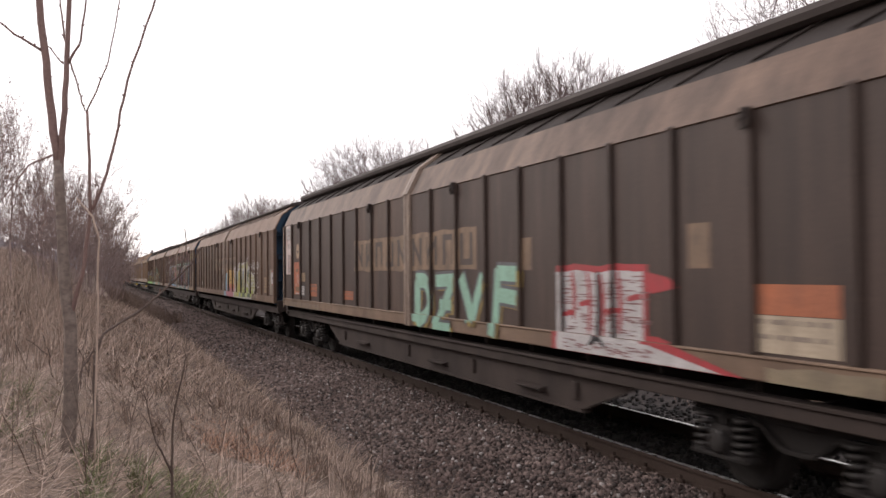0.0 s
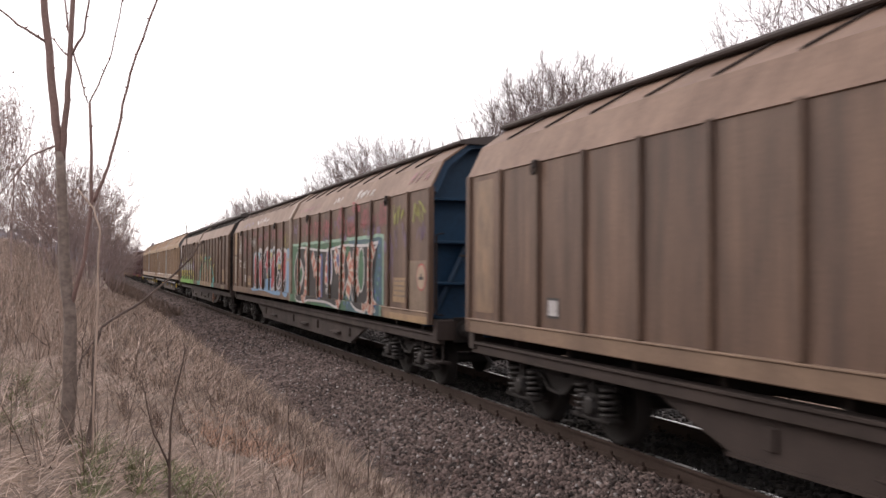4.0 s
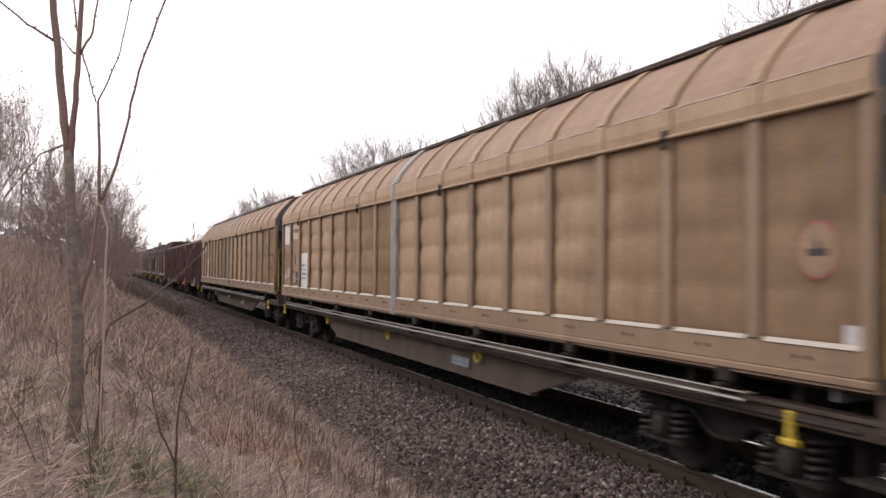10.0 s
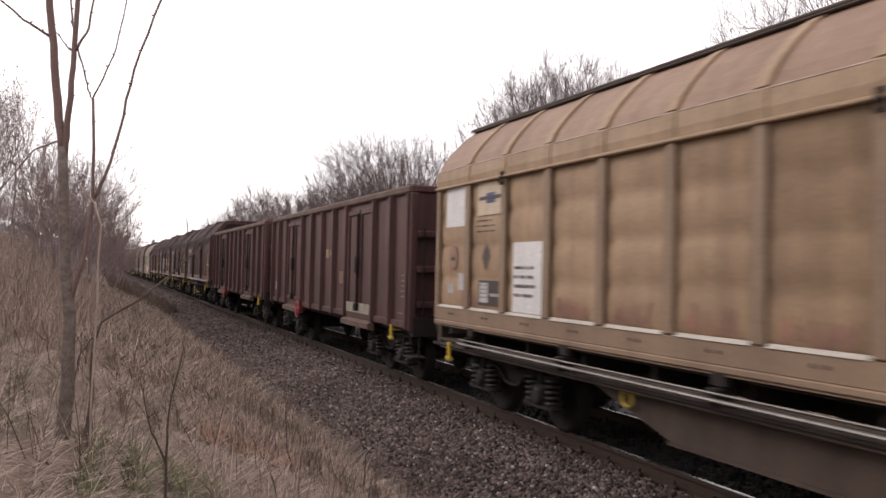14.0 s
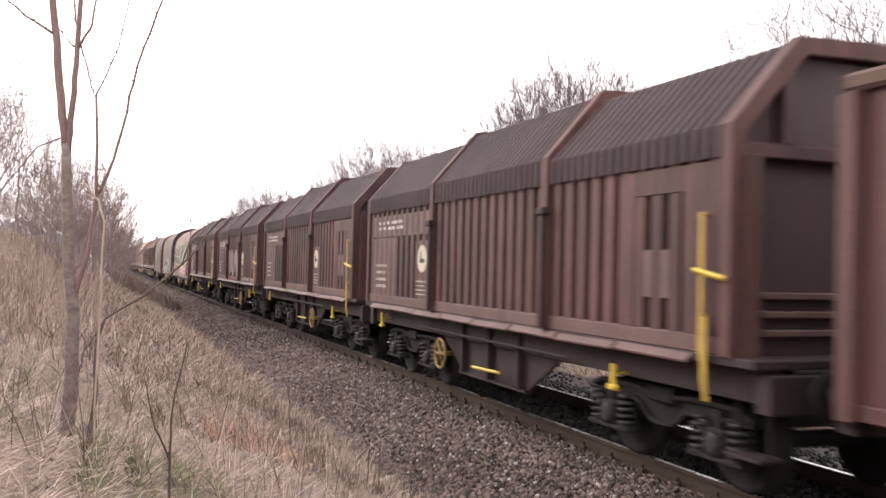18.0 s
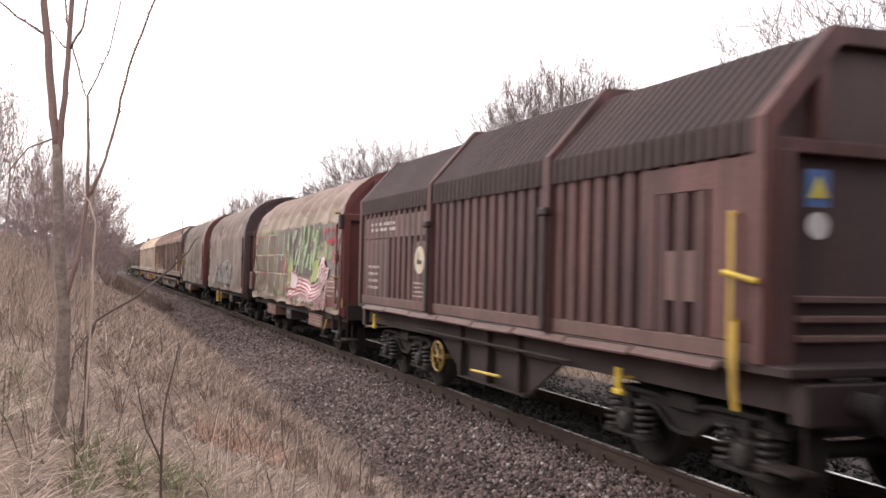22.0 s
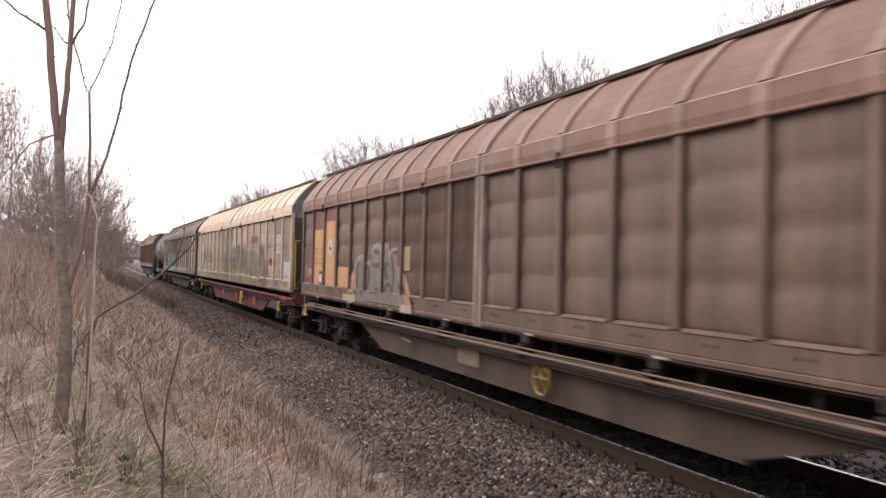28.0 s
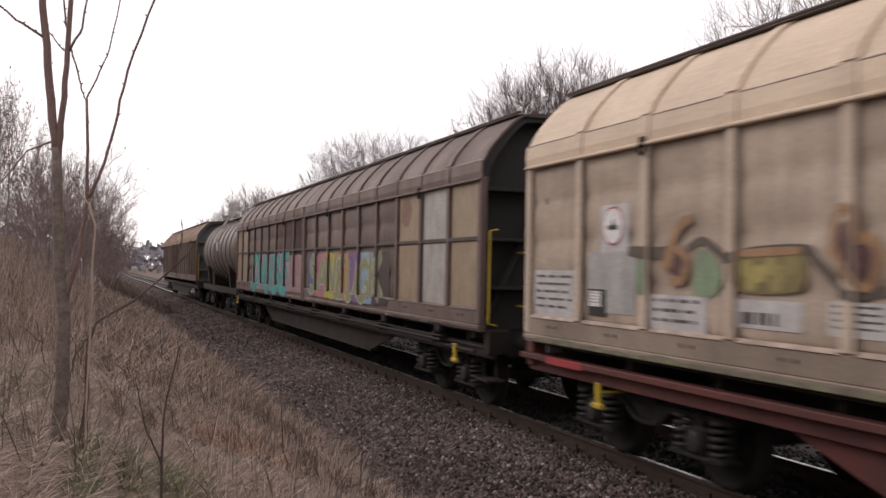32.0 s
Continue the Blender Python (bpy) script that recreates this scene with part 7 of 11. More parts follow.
def soft(pts, steps=3):
    """A closed outline through points, rounded at its corners."""
    n = len(pts)
    out = []
    for i in range(n):
        a, b, c, d = pts[i - 1], pts[i], pts[(i + 1) % n], pts[(i + 2) % n]
        for k in range(steps):
            t = k / steps
            out.append(tuple(b[j] + 0.35 * t * (1 - t) ** 2 * (c[j] - a[j]) - 0.35 * t * t * (1 - t) * (d[j] - b[j]) + (3 * t * t - 2 * t ** 3) * (c[j] - b[j]) for j in (0, 1)))
    return out


def rim(pts, width):
    """A sprayed line all round an outline."""
    return stroke(list(pts) + [pts[0]], width)


def between(pts, low, high):
    """The part of an outline that lies between two heights."""
    for side, level in ((1, low), (-1, high)):
        out = []
        for (a, b), (c, d) in zip(pts, pts[1:] + pts[:1]):
            p, q = side * (b - level), side * (d - level)
            if p >= 0:
                out.append((a, b))
            if p * q < 0:
                u = p / (p - q)
                out.append((a + u * (c - a), level))
        pts = out
    return pts


def scribble(y, z, w, h, seed, n=5, width=0.04):
    """A quick unreadable tag: looped strokes side by side, towards -y."""
    rng = random.Random(seed)
    out = []
    for k in range(n):
        c = y - w * (k + 0.5) / n
        half = 0.46 * w / n
        pts = [(c + half * rng.uniform(0.3, 1), z + h * rng.uniform(0, 0.3))]
        for i in range(rng.randrange(3, 6)):
            pts.append((c + half * rng.uniform(-1.1, 1.1), z + h * (rng.uniform(0.6, 1) if i % 2 == 0 else rng.uniform(0, 0.45))))
        out += ribbon(pts, width * 0.5, width * rng.uniform(0.65, 0.9))
    return out


def blocks(y0, y1, z0, z1, n, seed, fat=0.0, holes=False):
    """n chunky letter-like blocks side by side from y0 towards -y; fat: by how much they swell."""
    rng = random.Random(seed)
    w = (y0 - y1) / n
    out = []
    for k in range(n):
        a, b = y0 - k * w - 0.03 * w, y0 - (k + 1) * w + 0.03 * w
        top, low, lean = z1 + rng.uniform(-0.10, 0.12), z0 + rng.uniform(-0.05, 0.06), rng.uniform(-0.12, 0.12)
        kind = rng.randrange(4)
        mid = (low + top) / 2 + rng.uniform(-0.12, 0.12)
        s = 0.34 * w
        def bar(p0, p1, t):
            return stroke([(p0[0], p0[1]), (p1[0], p1[1])], t + 2 * fat)
        out += bar((a - s / 2, low), (a - s / 2 - lean, top), s)
        if kind != 2:
            out += bar((b + s / 2, low), (b + s / 2 - lean, top if kind != 1 else mid), s)
        out += bar((a, top - s / 3), (b, top - s / 3 + lean), s * 0.9)
        if kind in (0, 3):
            out += bar((a, mid), (b, mid - lean), s * 0.8)
        if kind in (1, 2):
            out += bar((a, low + s / 3), (b, low + s / 3), s * 0.9)
    return out


SKELETON = {
    "S": [[(0.95, 0.82), (0.55, 1.0), (0.12, 0.82), (0.28, 0.56), (0.78, 0.42), (0.88, 0.14), (0.42, 0.0), (0.0, 0.12)]],
    "U": [[(0.08, 1.02), (0.10, 0.45), (0.28, 0.04), (0.66, 0.08), (0.84, 0.5), (0.92, 1.0)]],
    "N": [[(0.06, 0.0), (0.12, 0.6), (0.22, 0.98)], [(0.16, 0.9), (0.5, 0.5), (0.82, 0.05)], [(0.78, 0.0), (0.86, 0.5), (0.98, 1.05)]],
    "C": [[(0.98, 0.84), (0.55, 1.0), (0.14, 0.7), (0.12, 0.3), (0.5, 0.02), (0.9, 0.14), (0.9, 0.42), (0.6, 0.44)]],
    "A": [[(0.0, -0.02), (0.28, 0.7), (0.48, 1.04)], [(0.48, 1.0), (0.68, 0.6), (1.0, 0.0)], [(0.2, 0.32), (0.8, 0.36)]],
    "E": [[(0.96, 0.98), (0.15, 0.9), (0.28, 0.55), (0.74, 0.52)], [(0.28, 0.52), (0.1, 0.1), (0.98, 0.0)]],
    "K": [[(0.12, 1.05), (0.08, 0.5), (0.14, -0.02)], [(1.0, 1.0), (0.55, 0.66), (0.2, 0.46)], [(0.3, 0.5), (0.7, 0.25), (1.02, -0.02)]],
    "O": [[(0.5, 1.0), (0.1, 0.72), (0.12, 0.25), (0.5, 0.0), (0.9, 0.25), (0.88, 0.75), (0.5, 1.0)]],
}


def wild(y0, y1, z0, z1, letters, seed, fat=0.0, weight=0.27):
    """Swollen, leaning spray-can letters side by side from y0 towards -y."""
    rng = random.Random(seed)
    w = (y0 - y1) / len(letters)
    out = []
    for k, key in enumerate(letters):
        lean, up, stretch = rng.uniform(-0.10, 0.14), rng.uniform(-0.05, 0.06), rng.uniform(0.92, 1.10)
        bold = weight * w * rng.uniform(0.9, 1.1)
        for line in SKELETON[key]:
            pts = [(y0 - w * (k + 0.04 + 0.92 * u) - lean * v, z0 + up + (z1 - z0) * v * stretch) for u, v in line]
            out += ribbon(pts, 0.62 * bold + 2 * fat, bold + 2 * fat)
    return out


def piece(wall, ribs, y0, y1, z0, z1, n, seed, fill, line, glow=None, shine=None, **kw):
    """A graffiti piece: glow behind, dark line round each block, fill, a few highlights."""
    if glow:
        decal(wall, "graffiti_ground", cloud(y0 + 0.1, y1 - 0.1, z0 - 0.05, z1 + 0.08, seed), glow, ribs, 1, **kw)
    decal(wall, "graffiti_outline", wild(y0, y1, z0, z1, ("NUSEAKCO" * 2)[seed % 8:seed % 8 + n], seed, 0.045), line, ribs, 2, **kw)
    decal(wall, "graffiti_fill", wild(y0, y1, z0, z1, ("NUSEAKCO" * 2)[seed % 8:seed % 8 + n], seed), fill, ribs, 3, **kw)
    if shine:
        rng = random.Random(seed)
        pts = []
        for k in range(n * 2):
            y, z = rng.uniform(y1, y0), rng.uniform(z0 + 0.1, z1 - 0.1)
            pts += stroke([(y, z), (y - 0.05, z + 0.18), (y - 0.2, z + 0.24)], 0.03)
        decal(wall, "graffiti_highlight", pts, shine, ribs, 4, **kw)


def placard(owner, y0, y1, z0, z1, mat, label="", lines=0, ink=None, layer=1, ribs=(), seed=1, **kw):
    d = decal(owner, "placard", [rect(min(y0, y1), max(y0, y1), z0, z1)], mat, ribs, layer, label, **kw)
    if lines:
        h, w = z1 - z0, abs(y1 - y0)
        decal(owner, "lettering", bars(max(y0, y1) - 0.08 * w, z1 - 0.10 * h, 0.84 * w, 0.8 * h, lines, seed, 0.34), ink or SOFTINK, ribs, layer + 1, **kw)
    return d


def warning_disc(wall, y, z, r, face, rim=None, layer=2, **kw):
    if rim:
        decal(wall, "sign_rim", [round_spot(y, z, r * 1.12)], rim, (), layer, **kw)
    decal(wall, "warning_disc", [round_spot(y, z, r)], face, (), layer + 1, "pale round warning sign with a dark symbol", **kw)
    decal(wall, "sign_symbol", [rect(y - 0.5 * r, y + 0.5 * r, z - 0.22 * r, z + 0.05 * r), [(y - 0.2 * r, z + 0.05 * r), (y + 0.1 * r, z + 0.05 * r), (y - 0.05 * r, z + 0.45 * r)]], M_BLACK, (), layer + 2, **kw)


P = paint
BOARD = P((0.90, 0.87, 0.85), 0.12)
SOFTINK = P((0.20, 0.16, 0.14), 0.5)
ORANGE, ORANGE2, TANPL, CREAMPL = P((0.52, 0.16, 0.07), 0.35), P((0.62, 0.33, 0.12), 0.3), P((0.40, 0.26, 0.14), 0.35), P((0.55, 0.45, 0.33), 0.3)
WHITEPL, GREYPL, MAROONPL = P((0.66, 0.63, 0.62), 0.3), P((0.50, 0.48, 0.46), 0.35), P((0.13, 0.04, 0.035), 0.35)
INK, INKBROWN = P((0.06, 0.045, 0.04), 0.2), P((0.075, 0.052, 0.042), 0.5)
RED, PINK, PURPLE, VIOLET = P((0.48, 0.05, 0.06), 0.25), P((0.58, 0.20, 0.25), 0.3), P((0.24, 0.13, 0.30), 0.3), P((0.20, 0.12, 0.22), 0.55)
DULLRED = P((0.26, 0.06, 0.065), 0.55)
MINT, LIME, GREEN, DKGREEN = P((0.34, 0.60, 0.46), 0.25), P((0.50, 0.58, 0.12), 0.3), P((0.22, 0.50, 0.09), 0.25), P((0.05, 0.15, 0.075), 0.25)
YELLOWP, TEAL, SKYBLUE, BLUEP = P((0.62, 0.52, 0.07), 0.3), P((0.08, 0.45, 0.42), 0.25), P((0.30, 0.48, 0.60), 0.25), P((0.06, 0.10, 0.26), 0.3)
SILVER, CHALK, TANLETTER = P((0.46, 0.46, 0.48), 0.25), P((0.58, 0.54, 0.50), 0.5), P((0.42, 0.27, 0.15), 0.25)
FADED = P((0.30, 0.19, 0.115), 0.6)


def old_name_band(walls, ribs, y0, y1, z0, z1, seed, ground=None):
    """A faded tan band where an old company name shows through, as plain blocks."""
    for wall, a, b in ((walls[1], y0, 0.06), (walls[0], -0.06, y1)):
        decal(wall, "faded_band", cloud(a, b, z0, z1, seed, 0.03, 0.02), ground or FADED, ribs, 1, "faded tan band of an old company name")
        n = max(2, int(abs(a - b) / 0.62))
        w = abs(a - b) / n
        for k in range(n):
            p, q, lo, hi = a - (k + 0.24) * w, a - (k + 0.74) * w, z0 + 0.11, z1 - 0.11
            bar = ((lo, lo), (hi, hi), (lo, hi), (hi, lo))[(k * 3 + seed) % 4]
            decal(wall, "name_block", stroke([(p, lo), (p, hi)], 0.13) + stroke([(q, lo), (q, hi)], 0.11) + stroke([(p, bar[0]), (q, bar[1])], 0.09), INKBROWN, ribs, 2)

# first wagon
R, F = walls1[1], walls1[0]
for y in (0.12, 1.145, 2.21):
    placard(R, y + 0.96, y, 1.31, 3.28, M_MIDBROWN, "faded brown wall panel", layer=0.4)
old_name_band(walls1, ribs1, 3.34, -2.9, 2.02, 2.62, 3)
placard(R, 10.48, 9.67, 1.95, 3.28, M_STAINED, "white placard stained pink by rust")
for z in (3.16, 3.05, 2.94):
    placard(R, 10.40, 9.78, z - 0.04, z + 0.04, GREYPL, layer=2)
    placard(R, 10.40, 9.78, z - 0.052, z - 0.04, INKBROWN, layer=3)
for z, w in ((2.71, 0.22), (2.42, 0.22), (2.24, 0.20), (2.07, 0.24)):
    placard(R, 10.20, 10.20 - w, z - 0.055, z + 0.055, P((0.46, 0.40, 0.37), 0.5), layer=2)
    placard(R, 10.20, 10.20 - w, z + 0.045, z + 0.057, INKBROWN, layer=3)
    placard(R, 10.20, 10.20 - w, z - 0.057, z - 0.045, INKBROWN, layer=3)
decal(R, "rust_stain", cloud(9.90, 9.70, 2.02, 2.45, 41, 0.03) + cloud(9.84, 9.70, 2.55, 2.8, 42, 0.03), P((0.42, 0.20, 0.17), 0.4), (), 2)
warning_disc(R, 8.93, 2.55, 0.20, P((0.52, 0.36, 0.22), 0.4))
placard(R, 9.42, 8.61, 1.43, 2.27, M_OLDORANGE, "weathered orange placard with faded print")
placard(R, 9.15, 8.95, 2.01, 2.10, P((0.16, 0.15, 0.09), 0.4), layer=2)
placard(R, 9.08, 8.88, 1.86, 1.96, P((0.60, 0.34, 0.28), 0.5), layer=2)
placard(R, 8.77, 8.64, 1.87, 1.96, M_BLACK, layer=2)
placard(R, 8.76, 8.65, 1.90, 1.935, CREAMPL, layer=3)
placard(R, 9.22, 8.76, 1.51, 1.63, P((0.27, 0.15, 0.07), 0.4), layer=2)
placard(R, 9.24, 8.64, 1.445, 1.475, WHITEPL, layer=2)
decal(R, "paint_scrape", cloud(9.0, 8.84, 1.72, 1.86, 43, 0.05) + cloud(9.28, 9.05, 1.66, 1.70, 44, 0.02) + cloud(8.85, 8.65, 1.70, 1.735, 45, 0.02), P((0.66, 0.40, 0.32), 0.5), (), 2)
decal(R, "faded_patch", cloud(10.5, 6.4, 1.06, 1.235, 46, 0.03), P((0.27, 0.19, 0.13), 0.5), ribs1, 1)
decal(R, "faded_patch", [rect(10.585, 10.695, 1.05, 3.28)], P((0.27, 0.19, 0.13), 0.5), (), 1, wall=1.466)
placard(R, 8.50, 8.08, 1.77, 1.99, TANPL, "", 3, seed=4)
placard(R, 8.52, 8.12, 1.40, 1.68, M_BLACK)
placard(R, 8.48, 8.16, 1.43, 1.65, WHITEPL, "", 3, layer=2, seed=5)
placard(R, 7.57, 6.80, 1.42, 1.72, ORANGE, "", 2, seed=6)
placard(R, 4.33, 3.55, 1.42, 1.60, ORANGE, "", 2, seed=7)
SPRAY = [([(-0.43, 1.18), (-0.45, 1.84)], 0.26), ([(-0.36, 1.85), (-0.83, 1.83), (-1.03, 1.59), (-0.94, 1.34), (-0.5, 1.17)], 0.24), ([(-1.29, 1.85), (-2.05, 1.87)], 0.19), ([(-2.02, 1.86), (-1.64, 1.47), (-1.31, 1.14)], 0.2), ([(-1.27, 1.13), (-2, 1.13)], 0.19), ([(-1.45, 1.49), (-1.94, 1.49)], 0.16), ([(-2.34, 1.93), (-2.54, 1.63), (-2.72, 1.31)], 0.22), ([(-2.72, 1.31), (-2.92, 1.64), (-3.13, 1.93)], 0.19), ([(-3.63, 2.02), (-3.57, 1.6), (-3.48, 1.13)], 0.19), ([(-3.59, 1.97), (-4.27, 1.95)], 0.2), ([(-3.49, 1.69), (-4.18, 1.65)], 0.19)]  # lines of four sprayed letters, and their widths
decal(F, "graffiti_shade", [q for l, k in SPRAY for q in ribbon([(y - 0.09, z - 0.06) for y, z in l], k, k)], P((0.40, 0.28, 0.07), 0.4), ribs1, 2, "mustard sprayed shadow of the letters")
decal(F, "graffiti_outline", [q for l, k in SPRAY for q in ribbon(l, k + 0.09, k + 0.09)], P((0.13, 0.14, 0.155), 0.5), ribs1, 2.5, "grey-blue overspray round the letters")
decal(F, "graffiti_lettering", [q for l, k in SPRAY for q in ribbon(l, k, k)], P((0.34, 0.60, 0.46), 0.25), ribs1, 3, "pale green sprayed letters")
decal(F, "graffiti_ground", cloud(-5.25, -7.05, 1.10, 2.05, 4, 0.04, 0.04), RED, ribs1, 1)
decal(F, "graffiti_ground", cloud(-5.32, -6.98, 1.16, 1.98, 4, 0.04, 0.04), WHITEPL, ribs1, 2)
decal(F, "graffiti_ground", [[(-5.2, 1.08), (-8.6, 1.08), (-7.2, 1.36), (-5.2, 1.30)], [(-7.0, 1.75), (-7.55, 1.82), (-7.5, 1.90), (-7.0, 1.98)]], RED, ribs1, 1)
decal(F, "graffiti_ground", [[(-5.3, 1.11), (-8.2, 1.11), (-7.1, 1.28), (-5.3, 1.25)]], WHITEPL, ribs1, 2)
rng_h = random.Random(12)
hatch = [(rng_h.uniform(-6.95, -5.35), rng_h.uniform(1.33, 1.93), rng_h.uniform(0.06, 0.2)) for _ in range(120)] + [(rng_h.uniform(-7.3, -5.3), rng_h.uniform(1.13, 1.24), rng_h.uniform(0.05, 0.15)) for _ in range(40)]
decal(F, "graffiti_mark", [rect(y - l, y, z, z + 0.013) for y, z, l in hatch], P((0.34, 0.17, 0.17), 0.4), ribs1, 3, "dark sprayed hatching")
decal(F, "graffiti_mark", [q for y, z0, z1 in ((-5.62, 1.45, 1.98), (-5.95, 1.3, 1.98), (-6.22, 1.3, 1.95), (-6.55, 1.35, 1.98)) for q in ribbon([(y, z0), (y - 0.03, (z0 + z1) / 2), (y + 0.02, z1)], 0.03, 0.06)] + [q for y, z in ((-5.4, 1.5), (-5.75, 1.62), (-6.3, 1.55), (-6.7, 1.7)) for q in ribbon([(y, z), (y - 0.25, z + 0.04)], 0.04, 0.06)], RED, ribs1, 3.5)
decal(F, "graffiti_mark", ribbon([(-6.12, 1.22), (-6.17, 1.6), (-6.14, 1.98)], 0.05, 0.09) + ribbon([(-6.02, 1.2), (-6.2, 1.28), (-6.34, 1.2)], 0.02, 0.05), M_BLACK, ribs1, 4)
placard(F, -8.53, -9.46, 1.63, 1.87, ORANGE, "orange and white placard")
placard(F, -8.53, -9.46, 1.33, 1.625, CREAMPL, "", 2, P((0.30, 0.24, 0.2), 0.4), seed=11)
decal(F, "faded_patch", cloud(-8.75, -9.9, 1.05, 1.24, 31, 0.05), P((0.30, 0.24, 0.16), 0.5), ribs1, 1)
for y in (-4.28, 0.65, 2.6, -7.7):
    placard(F if y < 0 else R, y, y - 0.3, 2.0, 2.4, FADED)

# second wagon
R, F = walls2[1], walls2[0]
old_name_band(walls2, ribs2, 3.4, -3.4, 2.14, 2.60, 5)
LIMEPALE = P((0.56, 0.55, 0.26), 0.4)
LIMES = soft([(-2.93, 1.95), (-3.52, 2.04), (-3.62, 2.2), (-3.81, 2.32), (-3.97, 2.36), (-4.11, 2.26), (-4.37, 2.35), (-4.59, 2.3), (-4.86, 2.34), (-5, 2.36), (-5.1, 2.27), (-5.33, 2.26), (-5.44, 2.33), (-5.59, 2.37), (-5.71, 2.46), (-5.83, 2.31), (-5.95, 2.2), (-6.17, 2.17), (-6.46, 2.13), (-6.53, 2.03), (-6.72, 1.99), (-6.87, 1.94), (-7.12, 1.93), (-7.29, 1.7), (-7.49, 1.48), (-7.29, 1.44), (-7.08, 1.35), (-6.94, 1.16), (-6.48, 1.15), (-5.09, 1.13), (-3.56, 1.11), (-2.79, 1.12)], 2)
decal(F, "graffiti_ground", [soft([(-0.23, 1.95), (-0.7, 1.98), (-0.76, 1.12), (-0.01, 1.12), (-0.12, 1.52)])], SKYBLUE, ribs2, 2)
FRONT2 = soft([(-0.73, 2.12), (-1, 2.15), (-1.8, 2.09), (-2.53, 2.11), (-2.85, 2.04), (-2.79, 1.12), (-0.76, 1.11), (-0.66, 1.64)], 2)
for mat, low, high in ((PINK, 1.0, 1.42), (P((0.66, 0.22, 0.12), 0.25), 1.42, 1.58), (P((0.72, 0.46, 0.14), 0.25), 1.58, 3.0)):
    decal(F, "graffiti_fill", [between(FRONT2, low, high)], mat, ribs2, 3, "orange and pink sprayed letters")
decal(F, "graffiti_mark", stroke([(-1.3, 1.97), (-1.39, 1.7)], 0.07) + stroke([(-1.89, 2.05), (-2.01, 1.86), (-1.64, 1.68)], 0.06) + stroke([(-2.47, 2.04), (-2.44, 1.77)], 0.06) + stroke([(-1.26, 1.45), (-1.42, 1.31)], 0.1) + stroke([(-2.55, 1.95), (-2.74, 1.77), (-2.52, 1.58)], 0.05) + stroke([(-0.69, 1.59), (-0.76, 1.33)], 0.06), P((0.16, 0.08, 0.06), 0.2), ribs2, 5)
decal(F, "graffiti_ground", [soft([(-2.53, 2.16), (-2.88, 2.28), (-3.3, 2.16), (-3.19, 2.01), (-2.98, 1.86), (-2.85, 1.14), (-2.66, 1.11), (-2.74, 1.77), (-2.64, 2.04)])], WHITEPL, ribs2, 4)
decal(F, "graffiti_ground", [LIMES], LIMEPALE, ribs2, 3, "lime and yellow sprayed letters with white outlines")
decal(F, "graffiti_outline", rim(LIMES, 0.055), WHITEPL, ribs2, 6)
decal(F, "graffiti_fill", [soft([(-3.74, 2.11), (-4.22, 2.1), (-4.17, 1.95), (-3.92, 1.78), (-3.94, 1.62), (-3.73, 1.65)]), soft([(-3.61, 1.61), (-3.92, 1.66), (-4.03, 1.2), (-3.68, 1.18)]), soft([(-5.15, 1.96), (-5.4, 2.07), (-5.43, 1.77), (-5.21, 1.8)]), soft([(-6.17, 1.97), (-6.51, 1.96), (-6.51, 1.76), (-6.2, 1.76)])], YELLOWP, ribs2, 5, "yellow sprayed letter face")
decal(F, "graffiti_fill", [soft([(-5.43, 1.46), (-5.61, 1.51), (-5.97, 1.48), (-6, 1.16), (-5.47, 1.14)]), soft([(-4.64, 1.43), (-4.97, 1.49), (-4.93, 1.13), (-4.6, 1.13)]), soft([(-6.67, 1.41), (-7.01, 1.39), (-6.91, 1.17), (-6.72, 1.16)]), soft([(-3.99, 1.58), (-4.21, 1.42), (-4.17, 1.12), (-3.96, 1.13)])], LIME, ribs2, 5)
decal(F, "graffiti_fill", [soft([(-4.99, 1.6), (-5.19, 1.65), (-5.32, 1.46), (-5.5, 1.39), (-5.54, 1.13), (-4.89, 1.13)]), soft([(-5.76, 1.88), (-5.87, 2.07), (-6.09, 2.14), (-6.34, 2.11), (-6.49, 1.97), (-6.3, 2.01), (-6.14, 1.99), (-6.05, 1.81), (-5.92, 1.67)]), soft([(-6.03, 1.52), (-6.49, 1.49), (-6.7, 1.16), (-6.1, 1.15)]), soft([(-4.39, 1.83), (-4.61, 1.86), (-4.56, 1.47), (-4.35, 1.5)])], P((0.085, 0.13, 0.085), 0.3), ribs2, 5, "dark green sprayed shadow of the letters")
decal(F, "graffiti_fill", [soft([(-4.73, 2.05), (-5.01, 2.07), (-4.97, 1.8), (-4.73, 1.8)]), soft([(-3.27, 2.04), (-3.54, 2.06), (-3.56, 1.74), (-3.32, 1.76)]), soft([(-4.17, 1.29), (-4.52, 1.35), (-4.47, 1.13), (-4.17, 1.12)])], P((0.30, 0.38, 0.40), 0.3), ribs2, 5, "grey-blue sprayed letter face")
